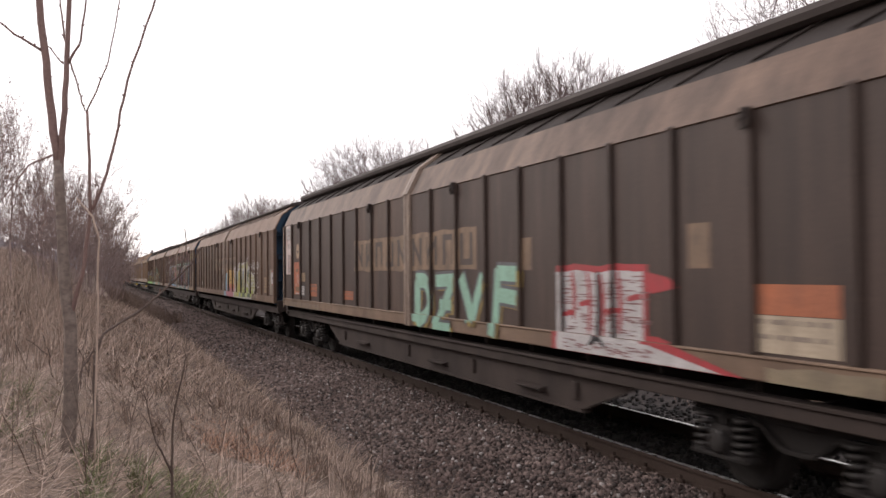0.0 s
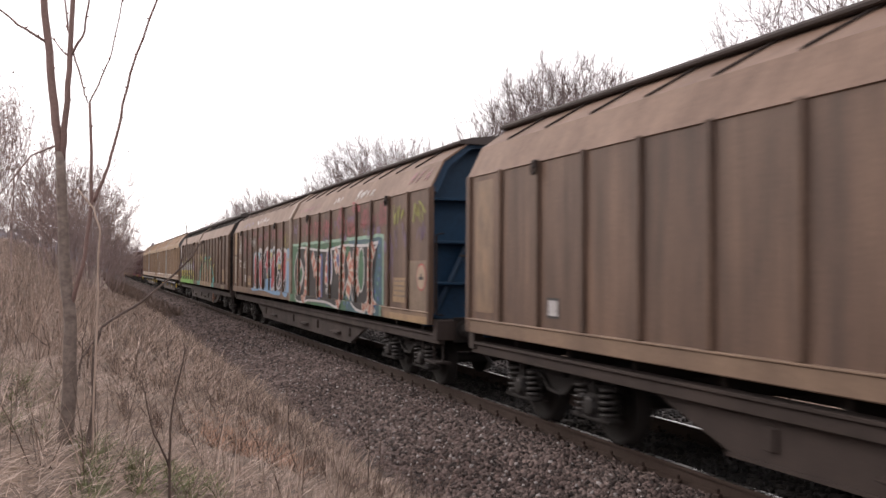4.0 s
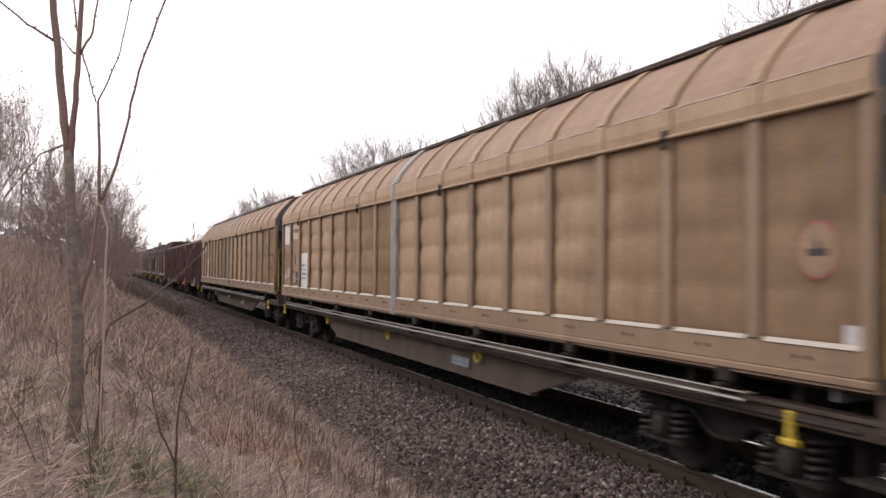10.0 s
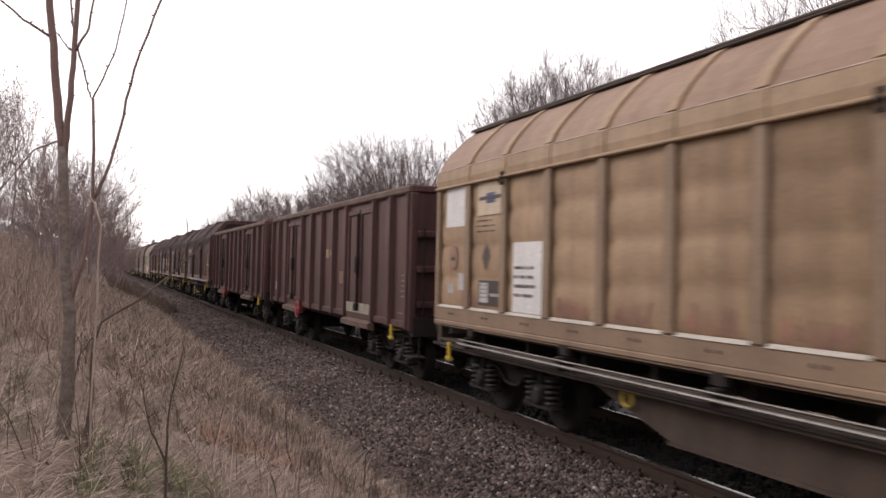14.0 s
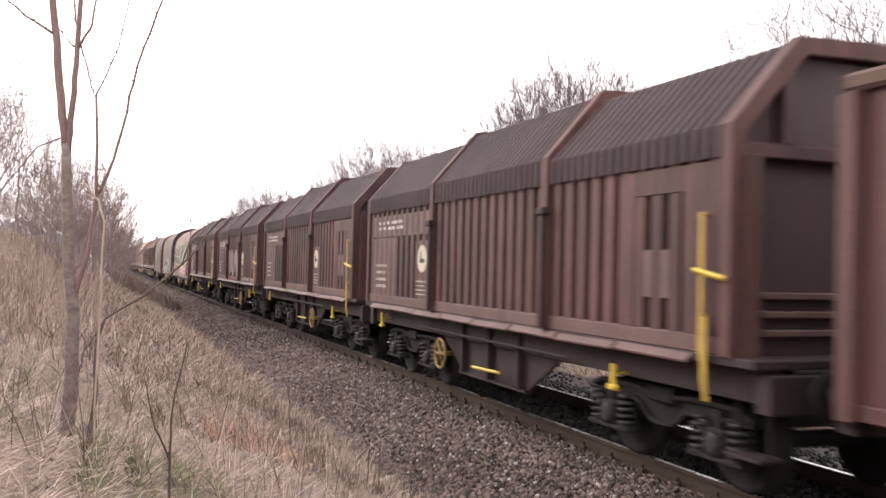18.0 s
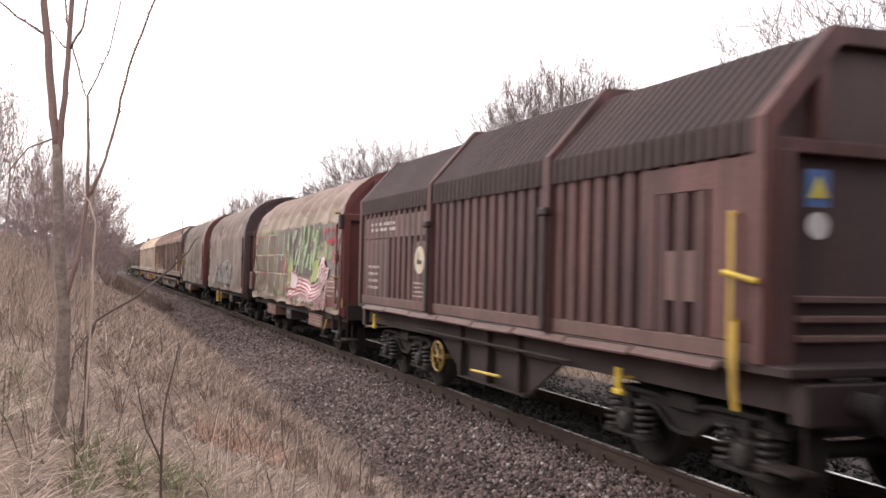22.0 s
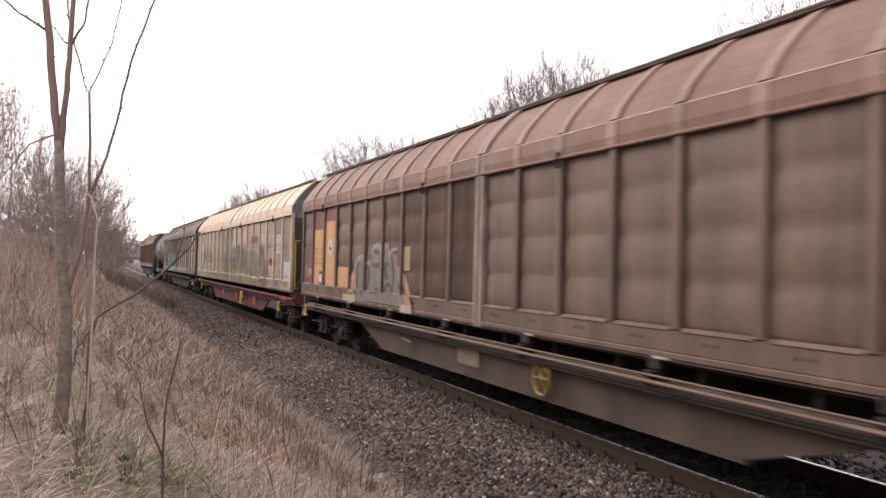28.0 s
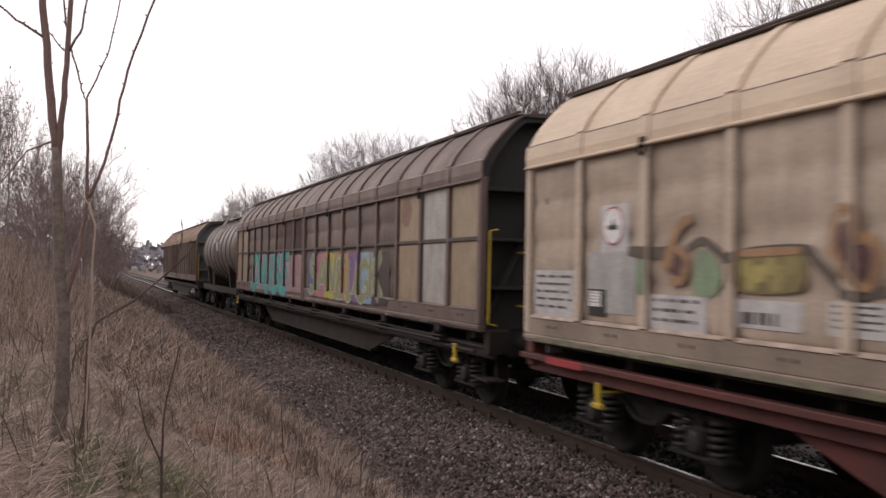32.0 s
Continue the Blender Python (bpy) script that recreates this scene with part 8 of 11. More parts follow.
decal(F, "graffiti_line", stroke([(-3.66, 1.61), (-3.69, 2.14), (-4.31, 2.15)], 0.09) + stroke([(-4.26, 2.12), (-4.3, 1.87), (-4.21, 1.38)], 0.08) + stroke([(-4.65, 1.79), (-4.69, 2.12), (-5.13, 2.13)], 0.09) + stroke([(-5.05, 2.11), (-4.99, 1.56)], 0.08) + stroke([(-5.13, 1.8), (-5.21, 2.02), (-5.47, 2.06)], 0.08) + stroke([(-5.65, 1.55), (-5.69, 1.88), (-5.83, 2.09), (-6.09, 2.18), (-6.37, 2.15), (-6.53, 2.04)], 0.1) + stroke([(-6.05, 1.83), (-6.1, 1.71), (-6.52, 1.71)], 0.09) + stroke([(-5.47, 1.54), (-6, 1.57)], 0.09) + stroke([(-6, 1.54), (-6.17, 1.49), (-6.1, 1.28)], 0.07) + stroke([(-6.64, 1.62), (-6.94, 1.66)], 0.12) + stroke([(-5.39, 1.5), (-5.65, 1.32), (-5.96, 1.16)], 0.06), WHITEPL, ribs2, 7)
decal(F, "graffiti_mark", stroke([(-6.62, 1.89), (-7.16, 1.87)], 0.028) + stroke([(-6.58, 1.78), (-7.23, 1.78)], 0.028) + stroke([(-6.55, 1.66), (-7.31, 1.67)], 0.028) + stroke([(-6.61, 1.55), (-7.39, 1.57)], 0.028) + stroke([(-6.58, 1.43), (-7.29, 1.45)], 0.028) + stroke([(-6.87, 1.89), (-6.9, 1.78)], 0.028) + stroke([(-6.8, 1.77), (-6.83, 1.67)], 0.028) + stroke([(-7.06, 1.77), (-7.09, 1.67)], 0.028) + stroke([(-6.94, 1.65), (-6.97, 1.56)], 0.028) + stroke([(-7.2, 1.66), (-7.22, 1.57)], 0.028) + stroke([(-6.87, 1.54), (-6.9, 1.45)], 0.028) + stroke([(-7.11, 1.55), (-7.14, 1.45)], 0.028), P((0.74, 0.72, 0.56), 0.3), ribs2, 6, "pale sprayed brick joints")
decal(F, "tag", stroke([(-6.53, 2.3), (-6.68, 2.16), (-6.8, 2.28), (-6.84, 2.13), (-7.02, 2.39)], 0.05) + stroke([(-6.99, 2.41), (-7.03, 2.16), (-7.17, 2.14)], 0.05) + stroke([(-7.37, 2.36), (-7.22, 2.32), (-7.18, 2.2), (-7.34, 2.15)], 0.05) + stroke([(-7.52, 2.4), (-7.39, 2.18)], 0.05) + stroke([(-7.34, 2.27), (-7.54, 2.28)], 0.05) + stroke([(-7.12, 2.16), (-7.5, 2.09)], 0.05) + stroke([(-8.16, 2.32), (-8.1, 2.17)], 0.05) + stroke([(-7.94, 2.36), (-7.78, 2.33), (-7.74, 2.16), (-7.9, 2.11), (-8.03, 2.2), (-8, 2.32), (-7.94, 2.36)], 0.05) + stroke([(-7.92, 2.29), (-7.84, 2.26), (-7.84, 2.18), (-7.93, 2.19)], 0.05) + stroke([(-7.12, 1.97), (-7.3, 2), (-7.43, 1.95), (-7.54, 1.89)], 0.05) + stroke([(-7.82, 1.91), (-7.73, 1.75)], 0.05) + stroke([(-7.94, 1.72), (-7.71, 1.6), (-7.81, 1.52), (-8.15, 1.55)], 0.05) + stroke([(-7.72, 1.38), (-7.99, 1.21)], 0.05) + stroke([(-7.65, 1.3), (-7.41, 1.15)], 0.05) + stroke([(-7.78, 1.99), (-7.9, 2)], 0.05) + stroke([(-5.59, 2.53), (-5.8, 2.41)], 0.05) + stroke([(-5.96, 2.57), (-5.77, 2.44)], 0.05) + stroke([(-7.55, 1.57), (-7.65, 1.58)], 0.05), CHALK, ribs2, 5, "white sprayed tag")
decal(R, "tag", scribble(1.0, 1.25, 0.45, 0.5, 8, 2, 0.04) + scribble(1.0, 1.85, 0.45, 0.5, 9, 2, 0.04), CHALK, ribs2, 3)
placard(F, -9.03, -9.82, 1.38, 1.86, TANPL, "tan placard with small print", 4, seed=12)
placard(F, -10.03, -10.75, 1.34, 2.10, P((0.36, 0.29, 0.22), 0.4), "paler rectangle of repainted wall")
warning_disc(F, -10.47, 1.85, 0.19, WHITEPL, RED)
placard(R, 10.6, 10.0, 1.4, 3.2, FADED)
placard(R, 8.45, 8.15, 1.42, 1.66, M_BLACK)
placard(R, 8.41, 8.19, 1.45, 1.63, WHITEPL, layer=2)

# third wagon
R, F = walls3[1], walls3[0]
decal(R, "graffiti_ground", [soft([(6.47, 2.37), (6.22, 2.52), (5.08, 2.5), (4.08, 2.51), (3.64, 2.59), (3.14, 2.55), (2.7, 2.62), (2.29, 2.53), (1.78, 2.51), (1.42, 2.58), (0.56, 2.52), (0.54, 1.41), (1.04, 1.41), (1.91, 1.36), (2.69, 1.34), (3.73, 1.35), (6.28, 1.3), (6.2, 1.72), (6.42, 1.93)])], P((0.028, 0.026, 0.03), 0.3), ribs3, 1, "black sprayed ground")
decal(R, "graffiti_ground", [soft([(6.24, 1.36), (5.34, 1.33), (4.06, 1.36), (3.93, 1.63), (3, 1.67), (2.86, 1.39), (1.91, 1.33), (1.33, 1.31), (1.35, 1.21), (2.36, 1.2), (4.06, 1.28), (6.19, 1.22)]), soft([(0.6, 2.48), (0.35, 2.51), (0.28, 1.95), (0.33, 1.24), (0.72, 1.19), (1.04, 1.32), (0.72, 1.43), (0.52, 1.56), (0.54, 2.02)])], P((0.24, 0.44, 0.66), 0.25), ribs3, 2, "light blue sprayed field")
decal(R, "graffiti_ground", [soft([(6.1, 2.44), (5.08, 2.48), (4.94, 2.26), (4.81, 2.2), (5.01, 2.17), (5.22, 2.37), (5.89, 2.35), (6.04, 1.72), (6.21, 2.07)]), soft([(3.24, 2.53), (2.78, 2.53), (2.87, 2.43), (3.1, 2.44)]), soft([(2.33, 2.52), (1.88, 2.51), (1.78, 2.2), (1.33, 2.15), (1.42, 2.06), (1.85, 2.13), (1.92, 2.39)]), soft([(3.33, 1.96), (3.09, 2.01), (3, 1.91), (3.14, 1.69), (3.28, 1.79)])], P((0.36, 0.56, 0.66), 0.3), ribs3, 2)
decal(R, "graffiti_outline", rim(soft([(5.94, 2.35), (5.51, 2.41), (5.41, 2.22), (5.65, 2.16), (5.41, 2.07), (5.47, 1.94), (5.65, 1.91), (5.52, 1.48), (5.89, 1.4), (5.96, 1.86)]), 0.21) + rim(soft([(5.02, 2.16), (4.81, 2.2), (4.7, 1.79), (4.61, 1.8), (4.55, 2.26), (4.36, 2.28), (4.3, 2.01), (4.39, 1.61), (4.54, 1.38), (4.79, 1.41), (4.98, 1.62)]), 0.18) + rim(soft([(3.68, 2.49), (3.22, 2.52), (3.14, 2.24), (3.43, 2.16), (3.49, 1.92), (3.35, 1.89), (3.59, 1.75), (3.74, 1.84), (3.78, 2.03), (4, 2.06), (3.74, 2.24)]), 0.14) + rim(soft([(2.88, 2), (2.58, 2.34), (2.53, 2.26), (2.73, 2.19), (2.48, 2.02), (2.38, 1.79), (2.62, 1.46), (2.9, 1.38), (2.93, 1.58), (2.78, 1.71), (2.81, 1.88)]), 0.11) + rim(soft([(2.18, 2.06), (2.12, 2.34), (1.92, 2.42), (1.88, 2.3), (1.99, 2.16)]), 0.1) + rim(soft([(1.83, 2.45), (1.74, 2.47), (1.57, 2.36), (1.77, 2.31)]), 0.09) + rim(soft([(1.89, 1.44), (1.66, 1.66), (1.68, 1.56)]), 0.09) + rim(soft([(1.44, 1.65), (1.41, 2.23), (1.19, 2.3), (1.15, 2.15), (1.02, 2.1), (0.97, 2.4), (0.75, 2.39), (0.77, 2.06), (0.79, 1.76), (1.04, 1.61), (1.02, 1.85), (1.24, 1.89), (1.27, 1.59), (1.43, 1.56)]), 0.08), WHITEPL, ribs3, 3)
decal(R, "graffiti_lettering", [soft([(5.94, 2.35), (5.51, 2.41), (5.41, 2.22), (5.65, 2.16), (5.41, 2.07), (5.47, 1.94), (5.65, 1.91), (5.52, 1.48), (5.89, 1.4), (5.96, 1.86)])], RED, ribs3, 5, "red sprayed letter with white outline")
decal(R, "graffiti_lettering", [soft([(5.02, 2.16), (4.81, 2.2), (4.7, 1.79), (4.61, 1.8), (4.55, 2.26), (4.36, 2.28), (4.3, 2.01), (4.39, 1.61), (4.54, 1.38), (4.79, 1.41), (4.98, 1.62)])], RED, ribs3, 5)
decal(R, "graffiti_lettering", [soft([(3.68, 2.49), (3.22, 2.52), (3.14, 2.24), (3.43, 2.16), (3.49, 1.92), (3.35, 1.89), (3.59, 1.75), (3.74, 1.84), (3.78, 2.03), (4, 2.06), (3.74, 2.24)])], RED, ribs3, 5)
decal(R, "graffiti_lettering", [soft([(2.88, 2), (2.58, 2.34), (2.53, 2.26), (2.73, 2.19), (2.48, 2.02), (2.38, 1.79), (2.62, 1.46), (2.9, 1.38), (2.93, 1.58), (2.78, 1.71), (2.81, 1.88)])], RED, ribs3, 5)
decal(R, "graffiti_lettering", [soft([(2.18, 2.06), (2.12, 2.34), (1.92, 2.42), (1.88, 2.3), (1.99, 2.16)])], RED, ribs3, 5)
decal(R, "graffiti_lettering", [soft([(1.83, 2.45), (1.74, 2.47), (1.57, 2.36), (1.77, 2.31)])], RED, ribs3, 5)
decal(R, "graffiti_lettering", [soft([(1.89, 1.44), (1.66, 1.66), (1.68, 1.56)])], RED, ribs3, 5)
decal(R, "graffiti_lettering", [soft([(1.44, 1.65), (1.41, 2.23), (1.19, 2.3), (1.15, 2.15), (1.02, 2.1), (0.97, 2.4), (0.75, 2.39), (0.77, 2.06), (0.79, 1.76), (1.04, 1.61), (1.02, 1.85), (1.24, 1.89), (1.27, 1.59), (1.43, 1.56)])], RED, ribs3, 5)
decal(R, "graffiti_outline", ribbon([(2.94, 2.07), (2.82, 2.43), (2.6, 2.56), (2.4, 2.57), (2.4, 2.26), (2.69, 2.24), (2.37, 1.97), (2.29, 1.72), (2.43, 1.42), (2.86, 1.33)], 0.09, 0.09), WHITEPL, ribs3, 4)
decal(R, "graffiti_outline", ribbon([(2.24, 1.7), (2.29, 2.07), (2.11, 2.38), (1.85, 2.5), (1.65, 2.49), (1.45, 2.35), (1.63, 2.19)], 0.08, 0.08), WHITEPL, ribs3, 4)
decal(R, "graffiti_outline", ribbon([(1.88, 2.2), (1.95, 1.92), (1.9, 1.83)], 0.09, 0.09), WHITEPL, ribs3, 4)
decal(R, "graffiti_outline", ribbon([(2.13, 1.62), (1.92, 1.82), (1.71, 1.84), (1.54, 1.66), (1.39, 1.54), (1.64, 1.4), (1.91, 1.39), (2.07, 1.48), (2.13, 1.62)], 0.06, 0.06), WHITEPL, ribs3, 4)
decal(R, "graffiti_outline", ribbon([(1.37, 2.53), (1.04, 2.5), (0.55, 2.44)], 0.09, 0.09), WHITEPL, ribs3, 4)
decal(R, "graffiti_outline", ribbon([(0.59, 2.44), (0.63, 2.06), (0.71, 1.55), (0.78, 1.45)], 0.09, 0.09), WHITEPL, ribs3, 4)
decal(R, "graffiti_outline", ribbon([(1.1, 2.44), (1.12, 2.27), (1.09, 2.11)], 0.11, 0.11), WHITEPL, ribs3, 4)
decal(R, "graffiti_outline", ribbon([(1.27, 1.55), (1.24, 1.85), (1.12, 1.87), (1.12, 1.56)], 0.06, 0.06), WHITEPL, ribs3, 4)
decal(R, "graffiti_outline", ribbon([(5.15, 2.53), (4.81, 2.54), (4.43, 2.44), (4.12, 2.34)], 0.14, 0.14), WHITEPL, ribs3, 4)
decal(R, "graffiti_outline", ribbon([(4.08, 2.43), (3.75, 2.59), (3.24, 2.54)], 0.09, 0.09), WHITEPL, ribs3, 4)
decal(R, "graffiti_outline", ribbon([(3.35, 2.12), (3.14, 2.16), (3.01, 2.07), (3.23, 1.96)], 0.08, 0.08), WHITEPL, ribs3, 4)
decal(R, "graffiti_outline", ribbon([(1.04, 1.52), (0.87, 1.37), (0.72, 1.45)], 0.05, 0.05), WHITEPL, ribs3, 4)
decal(R, "graffiti_mark", ribbon([(3.05, 2.39), (2.78, 2.35)], 0.14, 0.14) + ribbon([(1.85, 2.01), (1.48, 2.03)], 0.15, 0.15) + ribbon([(3.63, 1.73), (3.38, 1.74)], 0.18, 0.18) + ribbon([(0.49, 2.18), (0.42, 2.25), (0.35, 2.17)], 0.06, 0.06), P((0.56, 0.48, 0.16), 0.3), ribs3, 6, "yellow sprayed dab")
decal(F, "graffiti_border", cloud(-0.06, -8.36, 1.06, 2.63, 7, 0.03, 0.03), P((0.30, 0.48, 0.36), 0.25), ribs3, 1)
decal(F, "graffiti_ground", cloud(-0.12, -5.9, 1.10, 2.56, 7, 0.03, 0.03), DKGREEN, ribs3, 2, "dark green sprayed ground with specks")
decal(F, "graffiti_ground", cloud(-5.9, -8.28, 1.10, 2.56, 7, 0.03, 0.03), P((0.045, 0.12, 0.15), 0.25), ribs3, 2)
rng_p = random.Random(3)
decal(F, "graffiti_speckle", [round_spot(-rng_p.uniform(0.15, 8.2), rng_p.uniform(1.15, 2.5), rng_p.uniform(0.025, 0.05), 6) for _ in range(170)], P((0.17, 0.36, 0.24), 0.25), ribs3, 3)
decal(F, "graffiti_speckle", [round_spot(-rng_p.uniform(3.5, 8.2), rng_p.uniform(1.15, 2.5), rng_p.uniform(0.03, 0.055), 6) for _ in range(120)], P((0.09, 0.14, 0.36), 0.25), ribs3, 3.3)
SCRIPT = soft([(-0.46, 1.84), (-0.57, 2.15), (-0.94, 2.45), (-1.35, 2.51), (-2.6, 2.44), (-3.86, 2.39), (-4.5, 2.41), (-5.23, 2.46), (-5.88, 2.47), (-6.83, 2.44), (-7.47, 2.44), (-8.02, 2.48), (-7.82, 2.36), (-7.69, 2.14), (-7.66, 1.87), (-7.72, 1.55), (-7.77, 1.33), (-8.03, 1.19), (-7.68, 1.18), (-7.48, 1.26), (-7.34, 1.14), (-6.72, 1.16), (-6.36, 1.28), (-6.18, 1.47), (-6.15, 1.72), (-5.99, 1.84), (-5.83, 1.71), (-5.62, 1.54), (-5.48, 1.26), (-5.07, 1.14), (-4.61, 1.19), (-4.04, 1.22), (-2.4, 1.2), (-1.61, 1.12), (-0.98, 1.14), (-0.71, 1.37)], 2)
decal(F, "graffiti_lettering", [SCRIPT], M_BLACK, ribs3, 4, "black sprayed letters run together")
decal(F, "graffiti_outline", rim(SCRIPT, 0.055), WHITEPL, ribs3, 5, "white outline of the letters")
decal(F, "graffiti_ground", [soft([(-6.74, 2.26), (-6.9, 2.39), (-7.05, 2.34), (-7.13, 2.04), (-7.1, 1.69), (-6.95, 1.53), (-6.77, 1.58), (-6.69, 1.85)]), soft([(-1.14, 2.17), (-1.59, 1.87), (-1.22, 1.5), (-0.96, 1.85)]), soft([(-5.65, 2.38), (-5.95, 2.46), (-6.09, 2.29), (-5.79, 2.22)])], P((0.05, 0.17, 0.08), 0.25), ribs3, 6, "green sprayed counter")
decal(F, "graffiti_ground", [soft([(-4.23, 2.37), (-4.48, 2.33), (-4.56, 1.96), (-4.46, 1.67), (-4.1, 1.6)]), soft([(-4.89, 2.4), (-5.17, 2.31), (-5.21, 2.03), (-5.09, 1.92), (-4.86, 2.14)]), soft([(-3.43, 2.27), (-3.63, 2.23), (-3.61, 1.33), (-3.41, 1.28)])], P((0.10, 0.14, 0.34), 0.3), ribs3, 6, "blue sprayed counter")
decal(F, "graffiti_outline", rim(soft([(-6.74, 2.26), (-6.9, 2.39), (-7.05, 2.34), (-7.13, 2.04), (-7.1, 1.69), (-6.95, 1.53), (-6.77, 1.58), (-6.69, 1.85)]), 0.05) + rim(soft([(-4.23, 2.37), (-4.48, 2.33), (-4.56, 1.96), (-4.46, 1.67), (-4.1, 1.6)]), 0.09) + rim(soft([(-4.89, 2.4), (-5.17, 2.31), (-5.21, 2.03), (-5.09, 1.92), (-4.86, 2.14)]), 0.09) + rim(soft([(-1.14, 2.17), (-1.59, 1.87), (-1.22, 1.5), (-0.96, 1.85)]), 0.14), WHITEPL, ribs3, 7)
BRICK = [([(-1.83, 2.44), (-2.04, 2.12), (-1.95, 1.77), (-1.91, 1.37), (-1.71, 1.14)], 0.35), ([(-1.2, 2.17), (-1.01, 1.85), (-1.05, 1.57), (-1.25, 1.37)], 0.26), ([(-2.56, 2.32), (-2.84, 2.03), (-2.95, 1.8)], 0.27), ([(-3.43, 2.27), (-3.32, 1.79), (-3.41, 1.3)], 0.21), ([(-4.23, 2.38), (-4.06, 1.96), (-4.03, 1.61)], 0.22), ([(-4.98, 2.41), (-4.82, 2.18), (-5.05, 1.92)], 0.17), ([(-5.62, 2.45), (-5.45, 2.03), (-5.54, 1.77), (-5.4, 1.39), (-5.22, 1.17)], 0.24), ([(-5.93, 2.26), (-6.15, 1.97), (-6.1, 1.78), (-5.89, 1.41)], 0.27), ([(-6.66, 2.41), (-6.52, 1.97), (-6.58, 1.7), (-6.79, 1.5)], 0.19), ([(-7.78, 2.43), (-7.59, 2.2), (-7.52, 1.87), (-7.56, 1.54), (-7.64, 1.31), (-7.92, 1.18)], 0.28), ([(-7.19, 1.19), (-7.4, 1.27), (-7.58, 1.29)], 0.16)]  # brick-striped strokes and their widths
decal(F, "graffiti_outline", [q for l, k in BRICK for q in ribbon(l, k + 0.06, k + 0.06)], WHITEPL, ribs3, 7.5)
bricks = [q for l, k in BRICK for q in ribbon(l, k, k, 5)]
decal(F, "graffiti_striping", bricks, P((0.50, 0.17, 0.11), 0.25), ribs3, 8, "brick-red sprayed stripes")
decal(F, "graffiti_striping", bricks[1::3], P((0.66, 0.58, 0.48), 0.25), ribs3, 9, "cream sprayed stripes")
decal(F, "graffiti_lettering", lettering("TER", -3.98, 1.39, 0.14, 0.46, 0.02), WHITEPL, ribs3, 10)
for k, y in enumerate((5.2, 4.1, 3.0, 1.9, -0.2, -1.3, -2.4, -3.5, -4.6, -5.7, -6.8, -7.6)):
    decal(R if y > 0 else F, "tag", scribble(y, 2.78, 0.7, 0.36, 20 + k, 2, 0.055), DULLRED if k % 4 else VIOLET, ribs3, 2, "dull red sprayed tag")
for k, (y, z, w, h) in enumerate(((-1.79, 2.78, 0.64, 0.34), (-2.7, 2.69, 0.74, 0.46), (-3.73, 2.67, 0.78, 0.47), (-4.93, 2.83, 0.71, 0.51), (-5.15, 2.72, 0.45, 0.16), (-5.85, 2.63, 0.7, 0.4), (-6.15, 3.12, 0.6, 0.25), (-6.93, 2.74, 0.54, 0.54), (-8.1, 2.75, 0.47, 0.51))):
    decal(R if y > 0 else F, "tag", scribble(y, z, w, h * 0.55, 220 + k, 4, 0.06) + scribble(y - 0.1 * w, z + 0.4 * h, 0.8 * w, h * 0.55, 240 + k, 3, 0.055), P((0.36, 0.075, 0.085), 0.6), ribs3, 3, "faded red sprayed tag")
for k, (y, z, w, h) in enumerate(((-3.58, 2.54, 0.9, 0.26), (-5.27, 2.55, 0.5, 0.22), (-5.79, 2.92, 0.56, 0.23), (-7.27, 2.57, 0.49, 0.33), (-7.91, 2.61, 0.25, 0.22), (-8.37, 2.24, 0.35, 0.34))):
    decal(R if y > 0 else F, "tag", scribble(y, z, w, h * 0.8, 260 + k, 4, 0.055), P((0.20, 0.115, 0.21), 0.6), ribs3, 3, "faded violet sprayed tag")
decal(F, "tag", scribble(-7.0, 2.66, 0.9, 0.22, 41, 3, 0.04) + scribble(-8.6, 1.7, 0.35, 1.1, 42, 1, 0.04) + scribble(-9.0, 2.3, 0.8, 0.5, 43, 2, 0.04) + scribble(-10.1, 2.4, 0.6, 0.4, 44, 2, 0.04), VIOLET, ribs3, 3, "purple sprayed tag")
decal(F, "tag", scribble(-8.92, 2.74, 0.62, 0.38, 45, 3, 0.05) + scribble(-9.95, 2.72, 0.7, 0.38, 46, 2, 0.05), P((0.36, 0.36, 0.06), 0.4), ribs3, 4, "yellow-green sprayed tag")
placard(F, -8.93, -9.66, 1.40, 1.83, TANPL, "tan placard with small print", 4, seed=13)
placard(F, -9.80, -10.7, 1.30, 2.12, P((0.27, 0.19, 0.13), 0.5), "paler rectangle of old paint")
warning_disc(F, -10.42, 1.85, 0.2, P((0.52, 0.38, 0.27), 0.35), RED)
placard(F, -8.6, -10.8, 1.06, 1.22, TANPL, ribs=ribs3)
placard(R, 10.63, 9.65, 2.47, 3.30, P((0.42, 0.27, 0.145), 0.35), "tan painted board")
placard(R, 10.59, 10.24, 1.40, 2.40, P((0.45, 0.36, 0.27), 0.35), "", 6, seed=14)
placard(R, 10.18, 9.65, 1.36, 2.40, P((0.36, 0.24, 0.14), 0.4))
warning_disc(R, 9.91, 1.87, 0.19, P((0.5, 0.4, 0.3), 0.35))
decal(R, "tag", scribble(9.45, 2.42, 0.85, 0.55, 31, 4, 0.05) + ribbon([(9.42, 2.28), (9.1, 2.2), (8.8, 2.3)], 0.03, 0.05) + ribbon([(9.35, 2.22), (9.2, 2.05), (8.85, 2.03)], 0.03, 0.05) + ribbon([(9.05, 2.25), (8.8, 2.05)], 0.03, 0.05) + scribble(8.4, 1.95, 0.65, 0.28, 32, 3, 0.045) + scribble(6.5, 2.6, 0.7, 0.4, 33, 3, 0.05), CHALK, ribs3, 4, "white sprayed tag")
